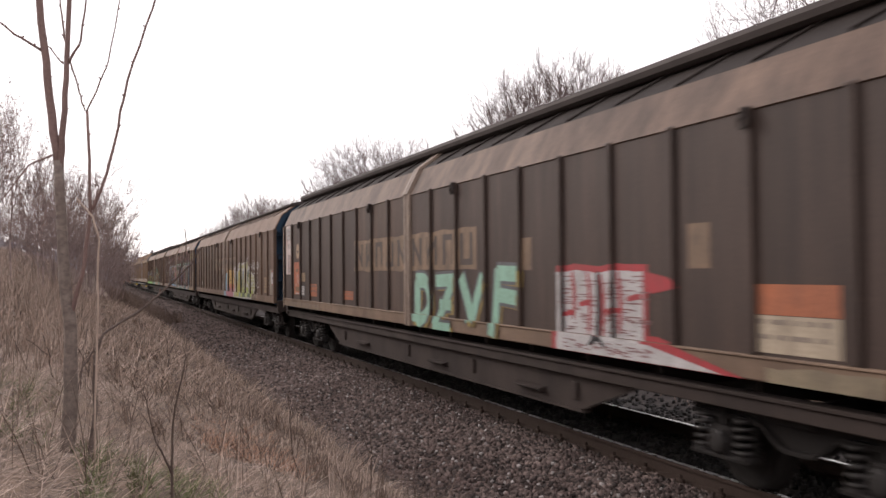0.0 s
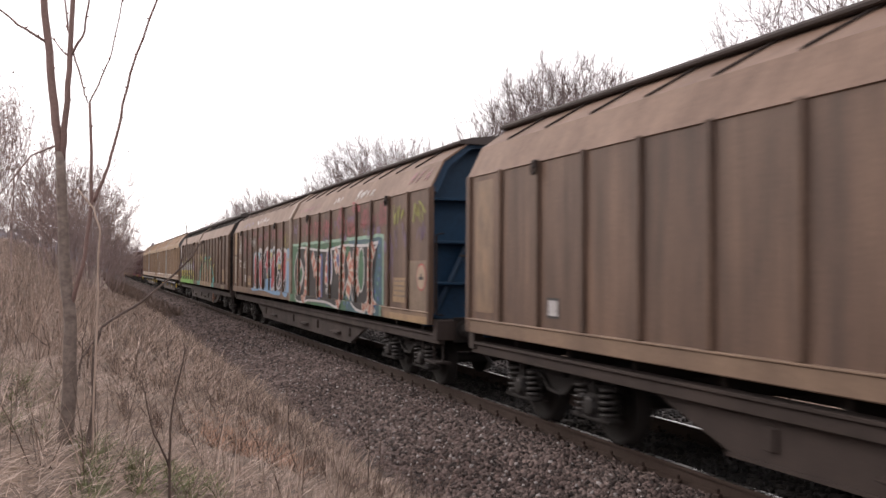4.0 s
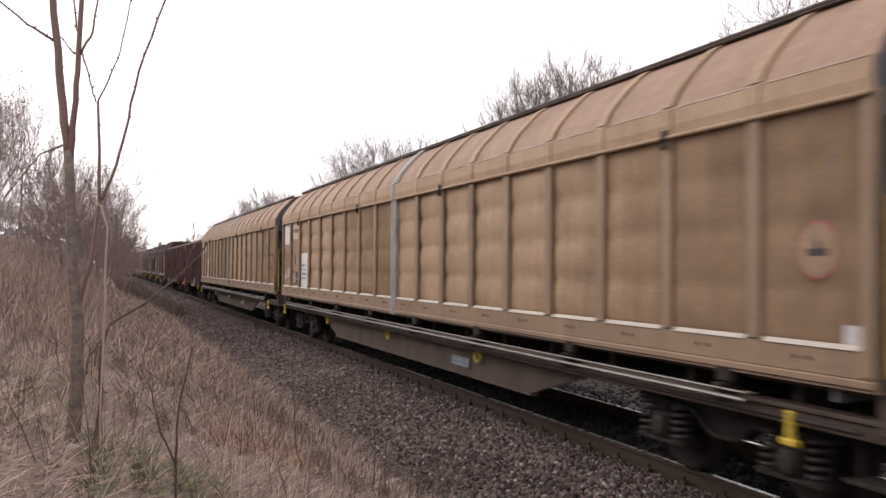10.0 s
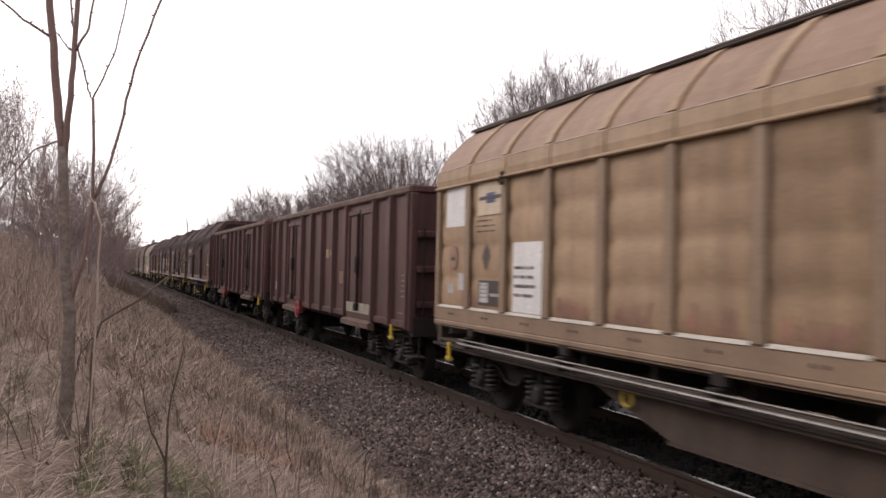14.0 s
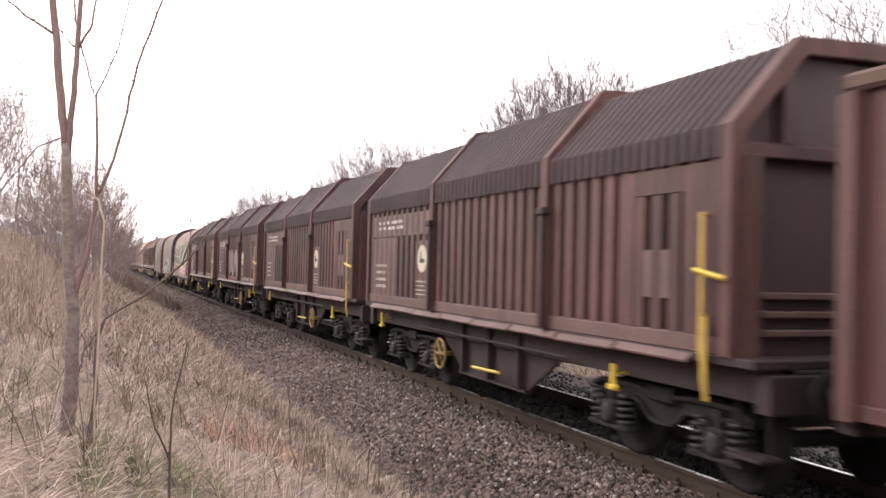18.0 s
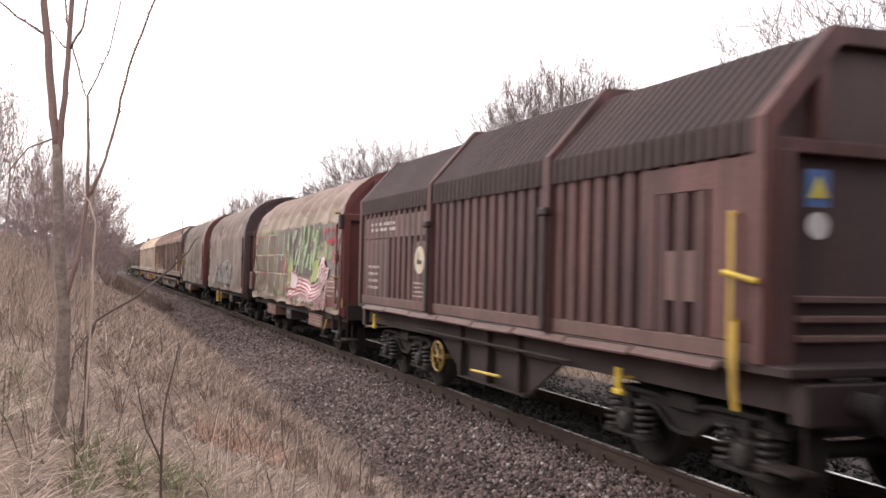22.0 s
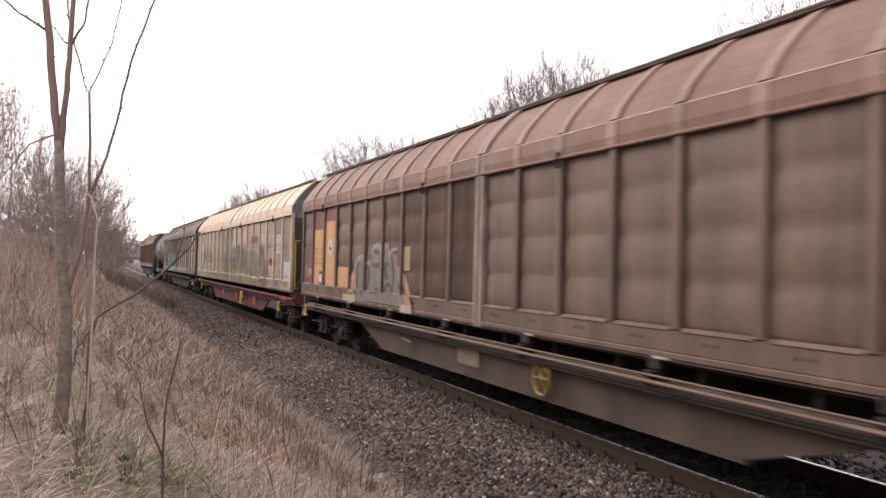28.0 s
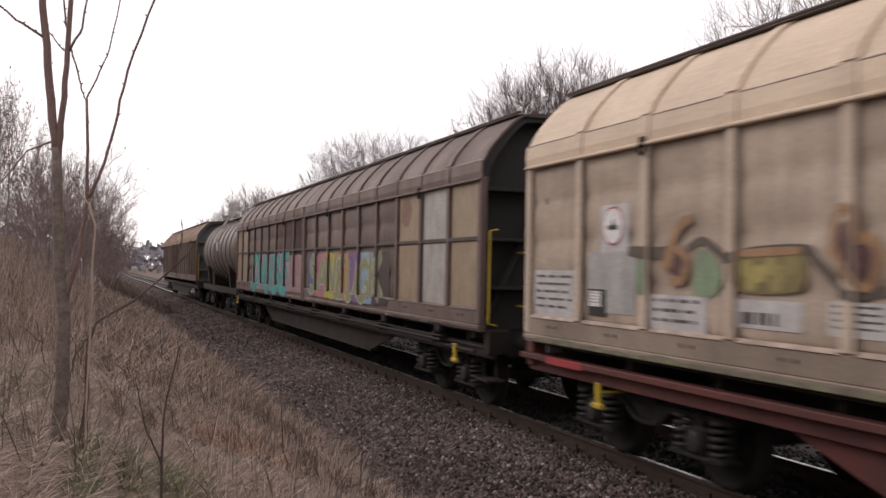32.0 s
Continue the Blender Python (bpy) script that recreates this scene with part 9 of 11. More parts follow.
for k, (y, z, w, h) in enumerate(((8.28, 2.4, 0.55, 0.75), (9.4, 3.0, 0.7, 0.22), (7.4, 2.2, 0.5, 0.9), (6.4, 3.02, 0.7, 0.2), (5.4, 2.7, 0.8, 0.35), (4.3, 2.8, 0.9, 0.4), (3.0, 2.75, 0.9, 0.4), (1.9, 2.75, 0.9, 0.4), (9.3, 1.45, 0.5, 0.4))):
    decal(R, "tag", scribble(y, z, w, h, 134 + k, 3, 0.05), DULLRED if k % 3 else P((0.36, 0.10, 0.11), 0.4), ribs3, 3, "dull red sprayed tag")
placard(R, 8.15, 7.81, 1.49, 1.73, WHITEPL, "white paper notice", 4, seed=15)
placard(R, 7.5, 6.65, 1.38, 1.70, TANPL, "tan placard", 2, seed=16)
decal(R, "graffiti_mark", scribble(0.95, 2.5, 0.6, 0.5, 37, 2, 0.05), P((0.36, 0.30, 0.06), 0.4), ribs3, 3)


def on_eave(y, z, lift):
    """Paint on the sloping eave panel."""
    t = (z - 3.36) / 0.36
    return (-1.40 + 0.18 * t - 0.006 - lift, y, z + 0.003 + lift * 0.5)


decal(F, "tag", scribble(-4.4, 3.42, 0.7, 0.14, 51, 3, 0.03) + scribble(-6.25, 3.38, 1.25, 0.2, 52, 5, 0.05), CHALK, bend=on_eave, label="white sprayed tag on the eave")
decal(F, "tag", scribble(-0.8, 3.39, 2.4, 0.14, 53, 7, 0.03) + scribble(-9.6, 3.40, 1.0, 0.24, 54, 3, 0.05), DULLRED, bend=on_eave)
decal(R, "tag", scribble(5.96, 3.38, 2.15, 0.22, 55, 5, 0.06), CHALK, bend=on_eave)
decal(R, "tag", scribble(8.8, 3.38, 2.2, 0.18, 56, 7, 0.035), VIOLET, bend=on_eave)

# fourth wagon
R, F = walls4[1], walls4[0]
old_name_band(walls4, ribs4, 3.29, -3.33, 2.01, 2.64, 7, P((0.46, 0.28, 0.15), 0.4))
placard(R, 10.63, 9.72, 2.05, 3.30, WHITEPL, "tall white placard", 7, P((0.42, 0.36, 0.32), 0.4), seed=17)
decal(R, "graffiti_ground", cloud(10.66, 2.3, 1.35, 2.22, 8, 0.26, 0.04, 1.6), PURPLE, ribs4, 2, "purple, yellow and green sprayed letters")
PIECE = [soft([(8.65, 1.37), (8.49, 1.84), (8.09, 2.13), (7.77, 2.29), (7.49, 2.25), (7.43, 1.86), (7.53, 1.47), (7.38, 1.08), (7.75, 1.18), (7.93, 1.58), (8.16, 1.71), (8.31, 1.42), (8.22, 1.21)]),
         soft([(7.23, 1.45), (7.19, 2.11), (7.05, 2.34), (6.85, 2.3), (6.6, 1.87), (6.39, 1.55), (6.32, 1.55), (6.4, 2.29), (6.23, 2.2), (5.93, 1.89), (5.75, 1.78), (5.58, 1.8), (5.54, 2.19), (5.36, 2.26), (5.26, 2.21), (5.25, 1.59), (5.46, 1.25), (5.87, 1.65), (6.11, 1.64), (6.3, 1.3), (6.32, 1.01), (6.62, 1.38), (6.79, 1.63), (6.9, 1.5), (6.85, 1.18)]),
         soft([(5.22, 2.21), (4.93, 1.86), (4.8, 1.84), (4.76, 2.15), (4.64, 2.3), (4.28, 2.31), (4.28, 2.19), (4.34, 1.87), (4.46, 1.68), (5.05, 1.67), (4.83, 1.41), (4.63, 1.23), (4.91, 1.25), (5.16, 1.59)]),
         soft([(4.28, 2.15), (3.92, 2.14), (3.85, 1.97), (3.71, 1.89), (3.75, 2.23), (3.63, 2.29), (3.47, 2.28), (3.52, 2.18), (3.36, 1.93), (3.23, 1.69), (3.31, 1.64), (3.59, 1.71), (3.85, 1.74), (3.47, 1.52), (3.14, 1.34), (3.31, 1.36), (3.83, 1.48), (4.13, 1.5), (4.24, 1.73)]),
         soft([(3.26, 1.53), (3.15, 1.7), (3.01, 1.72), (2.79, 1.57), (2.79, 1.42), (3.05, 1.46)]),
         soft([(10.34, 1.48), (10.21, 2.05), (9.74, 2.28), (9.3, 2.2), (9.07, 1.83), (9.1, 1.38), (9.61, 1.2), (10.02, 1.33)])]
decal(R, "graffiti_outline", [q for l in PIECE for q in rim(l, 0.20)], YELLOWP, ribs4, 3, "yellow glow round the letters")
decal(R, "graffiti_outline", [q for l in PIECE for q in rim(l, 0.10)], INK, ribs4, 4, "black outline of the letters")
for l in PIECE:
    for mat, low, high in ((SILVER, 1.82, 3.0), (YELLOWP, 1.46, 1.82), (GREEN, 1.0, 1.46)):
        piece_of = between(l, low, high)
        if len(piece_of) > 2:
            decal(R, "graffiti_fill", [piece_of], mat, ribs4, 5)
decal(R, "graffiti_mark", [soft([(5.09, 1.67), (4.48, 1.65), (4.56, 1.54), (4.99, 1.54)]), soft([(3.89, 1.72), (3.3, 1.65), (3.33, 1.53), (3.71, 1.62)]), soft([(3.8, 1.44), (3.47, 1.46), (3.14, 1.32), (3.47, 1.34), (3.76, 1.37)]), soft([(4.25, 1.82), (4.13, 1.6), (3.85, 1.51), (4.13, 1.44), (4.24, 1.5)]), soft([(6.02, 1.83), (5.62, 1.76), (5.56, 1.61), (5.87, 1.69)]), soft([(6.62, 1.75), (6.32, 1.53), (6.37, 1.4)]), soft([(3.98, 1.08), (3.89, 1.2), (3.7, 1.2), (3.47, 1.09)])], INK, ribs4, 8, "black sprayed inner shape")
decal(R, "graffiti_highlight", ribbon([(5.78, 2.21), (6.08, 2.05)], 0.04, 0.04) + ribbon([(5.09, 1.69), (4.5, 1.66)], 0.03, 0.03) + ribbon([(3.88, 1.73), (3.59, 1.68), (3.32, 1.67)], 0.02, 0.02) + ribbon([(4.7, 2.25), (4.31, 2.29)], 0.03, 0.03) + ribbon([(4.23, 2.12), (3.93, 2.11)], 0.02, 0.02) + ribbon([(3.71, 2.18), (3.64, 2.26), (3.5, 2.26)], 0.02, 0.02) + ribbon([(6.18, 2.14), (5.95, 1.94), (5.67, 1.85)], 0.04, 0.04) + ribbon([(3.8, 1.45), (3.47, 1.47)], 0.03, 0.03), WHITEPL, ribs4, 9)
decal(R, "graffiti_ground", cloud(9.9, 2.4, 1.04, 1.34, 9, 0.07), GREEN, ribs4, 6, "bright green sprayed strip")
decal(R, "graffiti_shade", ribbon([(2.7, 1.15), (2.6, 1.75), (1.9, 1.9), (1.4, 1.4), (1.1, 1.2), (0.9, 1.8), (0.4, 1.85)], 0.12, 0.3) + ribbon([(1.2, 1.7), (0.6, 1.75)], 0.1, 0.2), P((0.26, 0.12, 0.07), 0.6), ribs4, 3, "faded red-brown sprayed letters")
decal(R, "graffiti_ground", cloud(1.4, 0.1, 1.05, 1.65, 33, 0.1), P((0.10, 0.115, 0.05), 0.55), ribs4, 3)
decal(R, "graffiti_ground", cloud(0.4, 0.05, 1.06, 1.4, 34, 0.1), TEAL, ribs4, 5)
decal(R, "tag", scribble(2.95, 1.92, 0.5, 0.24, 48, 3, 0.05) + scribble(10.0, 1.5, 0.5, 0.5, 49, 3, 0.04), CHALK, ribs4, 8, "white sprayed tag")
placard(R, 8.12, 7.74, 1.43, 1.70, INK, layer=7)
placard(R, 8.08, 7.78, 1.46, 1.67, WHITEPL, "white paper notice", 4, layer=8, seed=18)
decal(R, "tag", scribble(6.3, 2.3, 0.5, 0.25, 38, 3, 0.03), CHALK, ribs4, 4)
BODY = [(-0.88, 1.24), (-1.03, 1.63), (-1.29, 1.84), (-1.57, 1.94), (-1.7, 2.17), (-1.81, 2.26), (-1.99, 2.04), (-2.12, 1.85), (-2.26, 2.13), (-2.41, 2.25), (-2.61, 2.25), (-2.92, 2.17), (-3.07, 1.97), (-3.15, 2.24), (-3.29, 2.29), (-3.48, 2.08), (-3.64, 1.91), (-3.86, 1.67), (-4.03, 1.77), (-4.22, 2.02), (-4.35, 2.18), (-4.51, 2.23), (-4.68, 1.93), (-4.82, 1.96), (-4.99, 1.88), (-5.15, 1.68), (-5.34, 1.55), (-5.53, 1.44), (-5.49, 1.29), (-5.36, 1.08)]


def under(line, grow, low=1.05):
    """Upright strips that fill a sprayed shape below its ragged upper line, swollen by grow."""
    out = []
    for (a, za), (b, zb) in zip(line, line[1:]):
        n = 3
        for k in range(n):
            u, v = k / n, (k + 1) / n
            out.append([(a + u * (b - a), low), (a + v * (b - a), low), (a + v * (b - a), za + v * (zb - za) + grow), (a + u * (b - a), za + u * (zb - za) + grow)])
    return out


TEALS = [soft([(-5.26, 2.06), (-5.39, 2.11), (-5.46, 2.03), (-5.61, 1.71), (-5.48, 1.64), (-5.25, 1.83)]), soft([(-5.64, 1.76), (-5.75, 1.82), (-5.82, 1.75), (-5.74, 1.61), (-5.66, 1.66)]), soft([(-5.55, 1.47), (-5.8, 1.54), (-5.98, 1.6), (-6.2, 1.42), (-6.38, 1.11), (-5.75, 1.11), (-5.58, 1.28)]), soft([(-0.11, 1.08), (-0.3, 1.85), (-0.71, 1.86), (-0.99, 2), (-1.25, 2.22), (-1.37, 2), (-1, 1.59), (-0.73, 1.12)]), soft([(-2.68, 2.48), (-2.81, 2.55), (-2.96, 2.44), (-2.88, 2.3)]), soft([(-4.3, 2.49), (-4.44, 2.52), (-4.57, 2.43), (-4.49, 2.35)]), soft([(-4.93, 2.21), (-4.99, 2.3), (-5.06, 2.18), (-5.01, 2.13)]), soft([(-1.74, 1.49), (-2.12, 2.07), (-2.36, 2.07), (-2.13, 1.51)])]
decal(F, "graffiti_ground", TEALS + under(BODY, 0.22)[24:60], TEAL, ribs4, 3, "teal sprayed ground")
decal(F, "graffiti_mark", under(BODY, 0.13), P((0.42, 0.60, 0.20), 0.3), ribs4, 4)
decal(F, "graffiti_outline", under(BODY, 0.05), INK, ribs4, 5)
decal(F, "graffiti_lettering", under(BODY, -0.03), TANLETTER, ribs4, 6, "tan sprayed letters")
inner = [[(-1.86, 2.2), (-1.99, 2.01), (-2.21, 1.82)], [(-1.54, 1.58), (-1.64, 1.36), (-1.79, 1.24), (-1.82, 1.1)], [(-2.65, 2.25), (-2.87, 2.1), (-3.01, 1.9), (-3.04, 1.67), (-2.94, 1.55)], [(-2.42, 1.95), (-2.66, 1.78), (-2.93, 1.61), (-2.99, 1.33), (-3.15, 1.12)], [(-3.33, 2.18), (-3.48, 2.02), (-3.62, 1.91)], [(-3.39, 1.66), (-3.39, 1.5), (-3.54, 1.37), (-3.59, 1.11)], [(-4.23, 1.75), (-4.33, 1.58), (-4.27, 1.28), (-4.39, 1.12)], [(-4.57, 2.19), (-4.64, 2.02), (-4.79, 1.93), (-4.92, 1.96), (-5.09, 1.8), (-5.19, 1.67)], [(-5.09, 1.62), (-5.34, 1.55), (-5.52, 1.44), (-5.55, 1.36)], [(-4.89, 1.51), (-4.99, 1.58)]]
decal(F, "graffiti_outline", [q for l in inner for q in ribbon([(y - 0.05, z - 0.03) for y, z in l], 0.04, 0.10)], INK, ribs4, 7)
decal(F, "graffiti_highlight", [q for l in inner for q in ribbon(l, 0.025, 0.055)], WHITEPL, ribs4, 8)
decal(F, "tag", scribble(-0.3, 2.15, 1.0, 0.5, 39, 3, 0.07) + scribble(-5.85, 1.85, 0.4, 0.35, 40, 1, 0.08) + scribble(-6.2, 1.5, 0.4, 0.4, 41, 1, 0.08) + scribble(-4.6, 2.3, 0.9, 0.16, 42, 3, 0.05), YELLOWP, ribs4, 8, "yellow sprayed tag")
decal(F, "graffiti_shade", ribbon([(-6.8, 1.1), (-7.1, 1.6), (-7.4, 2.0), (-7.7, 1.5), (-7.9, 1.1)], 0.2, 0.4) + cloud(-7.2, -8.6, 1.05, 1.2, 35, 0.06), P((0.16, 0.085, 0.055), 0.6), ribs4, 2)
placard(F, -2.35, -3.2, 2.45, 2.66, TANPL, ribs=ribs4, layer=2)
placard(F, -8.88, -9.78, 1.40, 1.90, P((0.56, 0.38, 0.22), 0.3), "tan placard with small print", 4, seed=19)
decal(F, "faded_patch", cloud(-8.75, -9.75, 1.05, 1.25, 36, 0.02), P((0.40, 0.31, 0.22), 0.5), ribs4, 1)
placard(F, -10.2, -10.7, 1.1, 2.0, P((0.34, 0.26, 0.19), 0.5), "pale worn edge")
placard(F, -5.3, -5.6, 1.12, 1.2, WHITEPL, ribs=ribs4, layer=9)
handwheel(w4, -5.0, 0.60, P((0.22, 0.10, 0.06), 0.4), 0.22, -1.32, "rusty handbrake wheel")

# tan wagons
for walls, ribs, w in ((walls5, ribs5, w5), (walls6, ribs6, w6)):
    R, F = walls[1], walls[0]
    placard(R, 10.62, 9.68, 2.64, 3.24, BOARD, "plain white placard")
    placard(R, 9.44, 8.50, 2.76, 3.24, P((0.72, 0.58, 0.42), 0.2), "cream placard with blue emblem")
    placard(R, 9.15, 8.85, 2.92, 3.06, BLUEP, layer=2)
    placard(R, 9.38, 8.56, 2.97, 3.02, INK, layer=3)
    warning_disc(R, 10.30, 2.18, 0.16, P((0.42, 0.25, 0.17), 0.4), P((0.45, 0.12, 0.1), 0.4))
    decal(R, "diamond_mark", [[(9.12, 2.0), (9.26, 2.18), (9.12, 2.38), (8.98, 2.18)]], INKBROWN, (), 1)
    decal(R, "lettering", bars(9.45, 2.70, 0.6, 0.22, 3, 21, 0.3), INKBROWN)
    placard(R, 9.35, 8.48, 1.53, 1.87, INK)
    placard(R, 9.30, 9.02, 1.57, 1.84, WHITEPL, "white paper notice", 4, layer=2, seed=22)
    placard(R, 8.95, 8.55, 1.66, 1.70, GREYPL, layer=2)
    placard(R, 8.26, 7.28, 1.49, 2.37, BOARD, "white board with black lettering")
    decal(R, "lettering", bars(8.20, 2.07, 0.58, 0.46, 4, 23, 0.36), INK, (), 2)
    placard(R, 10.52, 10.30, 1.66, 1.80, WHITEPL)
    placard(R, 10.10, 9.80, 1.72, 1.96, WHITEPL)
    warning_disc(F, -10.30, 2.16, 0.2, P((0.36, 0.23, 0.14), 0.4), P((0.40, 0.12, 0.1), 0.4))
    placard(F, -10.55, -10.7, 1.42, 1.62, WHITEPL)
    for y in (-3.5, 0.9, 5.8):
        part("yellow_ring", shared("yellow_ring", lambda: Shape().ring((0, 0, 0), "x", 0.09, 0.02, 14, 5), M_YELLOW), M_YELLOW, w, at=(-1.28, y, 0.74))
    placard(w, -2.4, -3.1, 0.52, 0.66, P((0.30, 0.36, 0.42), 0.3), "pale blue data plate", 2, seed=24, wall=1.245)
for i, (y, w) in enumerate(((10.0, 0.6), (7.1, 0.7), (5.9, 0.75), (4.72, 0.8), (3.5, 0.85), (2.28, 0.8))):
    decal(walls6[1], "tag", scribble(y, 1.42, w, 0.34, 140 + i, 5, 0.035), P((0.46, 0.215, 0.155), 0.6), (), 1, "faint red chalk scrawl")
decal(walls6[0], "chalk_lettering", [q for k in range(9) for q in stroke([(-4.1 - 0.68 * k, 2.46), (-4.25 - 0.68 * k, 2.86)], 0.05) + stroke([(-4.3 - 0.68 * k, 2.86), (-4.45 - 0.68 * k, 2.46)], 0.04)], P((0.60, 0.52, 0.43), 0.45), ribs6, 1, "faint chalk letters")

# open wagons
for w in (w7, w8):
    s = [o for o in w.children if o.name.startswith("side_wall")][0]
    kw = dict(wall=1.362)
    if w is w7:
        placard(s, -0.22, -0.48, 2.22, 2.42, P((0.46, 0.33, 0.16), 0.4), "yellow painted mark", **kw)
        decal(s, "yellow_mark", [rect(-0.95, -0.6, 2.27, 2.38)], P((0.5, 0.30, 0.06), 0.4), (), 1, **kw)
        placard(s, -1.5, -1.85, 1.66, 1.92, P((0.34, 0.18, 0.08), 0.5), "", 4, MAROONPL, seed=31, **kw)
        decal(s, "sill_paint", [rect(-4.0, -2.3, 1.10, 1.30)], P((0.50, 0.46, 0.36), 0.5), (), 1, "scraped whitish sill", wall=1.412)
    placard(s, -6.05, -6.28, 1.14, 1.6, RED, **kw)
    decal(s, "lettering", bars(-5.82, 1.9, 0.16, 0.45, 5, 32, 0.3), P((0.45, 0.36, 0.33), 0.5), (), 1, **kw)
    decal(s, "lettering", bars(-5.6, 1.24, 0.4, 0.05, 1, 33, 0.5), P((0.30, 0.20, 0.19), 0.5), (), 1, **kw)
    placard(s, 5.95, 5.72, 1.33, 1.56, WHITEPL, "white paper notice", 3, seed=34, **kw)

# hood wagons
for hoods, seed in ((hoods9, 1), (hoods10, 2), (hoods11, 3), (hoods12, 4)):
    placard(hoods[0], -4.9, -5.15, 1.5, 1.58, CHALK, wall=1.47)
mid = hoods11[1]
c0, c1 = -1.35 + 0.06, 2.0 - 0.06
nn = max(1, round((c1 - c0) / 0.29))
crest = [c0 + (k + 0.5) * (c1 - c0) / nn for k in range(nn)]
kw = dict(wall=1.362, rib_w=0.56 * (c1 - c0) / nn + 0.03, rib_d=0.110, foot=0)
decal(mid, "graffiti_outline", wild(1.85, -1.22, 1.55, 2.38, "UNUNUS", 61, 0.06), P((0.45, 0.09, 0.09), 0.3), crest, 1, "red and white sprayed letters", **kw)
decal(mid, "graffiti_fill", wild(1.85, -1.22, 1.55, 2.38, "UNUNUS", 61, 0.015), P((0.52, 0.47, 0.45), 0.35), crest, 2, **kw)
decal(mid, "graffiti_mark", scribble(1.8, 1.32, 3.0, 0.12, 62, 9, 0.05), P((0.45, 0.12, 0.11), 0.3), (), 1, wall=1.47)
decal(hoods11[0], "graffiti_mark", scribble(-1.9, 1.33, 1.4, 0.12, 63, 6, 0.05) + scribble(-3.7, 1.33, 0.8, 0.12, 64, 3, 0.05), CHALK, (), 1, wall=1.47)
e = [o for o in w12.children if o.name.startswith("end_wall")][0]
stick = Shape().box(-1.12, -0.88, -11.6 / 2 + 0.185, -11.6 / 2 + 0.199, 2.55, 2.85)
part("warning_sticker", stick, P((0.06, 0.13, 0.32), 0.2), e, "blue warning sticker")
part("warning_sticker", Shape().prism([(-1.10, 2.62), (-0.90, 2.62), (-1.0, 2.80)], -11.6 / 2 + 0.178, -11.6 / 2 + 0.185), YELLOWP, e)
part("warning_sticker", Shape().disc((-1.0, -11.6 / 2 + 0.18, 2.40), "y", [(0, 0.11), (0.012, 0.11)], 16), WHITEPL, e)


# tarpaulin wagons
def on_sheet(length, seed):
    def bend(y, z, lift):
        lo, hi = 0.0, 0.75
        for _ in range(18):
            m = (lo + hi) / 2
            if tarp_section(m)[1] < z:
                lo = m
            else:
                hi = m
        return sheet_point(y, lo, -length / 2 + PHASE[seed], HOOP, seed, 0.012 + lift)
    return bend


def fine(polys, step=0.16):
    """Cuts outlines along y and z so that they can follow a rippled sheet."""
    out = []
    for q in polys:
        ys, zs = [p[0] for p in q], [p[1] for p in q]
        if len(q) != 4 or (max(ys) - min(ys) < step and max(zs) - min(zs) < step):
            out.append(q)
            continue
        n = max(1, math.ceil(math.hypot(q[3][0] - q[0][0], q[3][1] - q[0][1]) / step))
        m = max(1, math.ceil(math.hypot(q[1][0] - q[0][0], q[1][1] - q[0][1]) / step))
        def at(u, v):
            a = [q[0][k] + u * (q[1][k] - q[0][k]) for k in (0, 1)]
            b = [q[3][k] + u * (q[2][k] - q[3][k]) for k in (0, 1)]
            return (a[0] + v * (b[0] - a[0]), a[1] + v * (b[1] - a[1]))
        for i in range(m):
            for j in range(n):
                out.append([at(i / m, j / n), at((i + 1) / m, j / n), at((i + 1) / m, (j + 1) / n), at(i / m, (j + 1) / n)])
    return out


s = [o for o in w13.children if o.name.startswith("side_sheet")][0]
bend = on_sheet(11.3, 4)
OLIVES = [P(c, 0.5) for c in ((0.205, 0.160, 0.115), (0.24, 0.188, 0.136), (0.28, 0.222, 0.164))]
rng_o = random.Random(31)
for a, z0, z1 in ((-0.15, 1.16, 1.74), (0.65, 1.76, 2.26), (1.5, 2.28, 2.84)):
    y = 5.26
    while y - 0.48 > a - 0.1:
        decal(s, "graffiti_pane", fine([rect(y - 0.47, y, z0 + 0.03, z1 - 0.03)], 0.16), OLIVES[rng_o.choice((0, 0, 1, 1, 2))], layer=1, bend=bend, label="olive sprayed window pane")
        y -= 0.545
tints = {"red": P((0.66, 0.17, 0.17), 0.35), "white": P((0.88, 0.84, 0.77), 0.3), "green": P((0.52, 0.62, 0.32), 0.35)}
lines = {c: [] for c in tints}
rng_g = random.Random(14)
for z0, z1, last in ((1.16, 1.74, -0.15), (1.76, 2.26, 0.65), (2.28, 2.84, 1.5)):
    y = 5.3
    while y > last - 0.1:
        z = z0
        while z < z1:
            h = rng_g.uniform(0.08, 0.24)
            lines[rng_g.choice(("red", "white", "white", "green", "green"))] += [rect(y - 0.02, y + 0.02, z, min(z1, z + h))]
            z += h
        y -= 0.545
    y = 5.3
    while y > last:
        h = rng_g.uniform(0.3, 0.9)
        lines[rng_g.choice(("white", "white", "red", "green"))] += [fine([rect(max(last, y - h), y, z1 + 0.001, z1 + 0.021)], 0.2)]
        y -= h
for c, quads in lines.items():
    for q in quads:
        decal(s, "graffiti_line", q if isinstance(q[0], list) else [q], tints[c], layer=3, bend=bend)
decal(s, "graffiti_ground", fine(cloud(1.3, -5.4, 1.75, 2.98, 5, 0.1), 0.2), P((0.20, 0.165, 0.15), 0.85), layer=0.5, bend=bend)
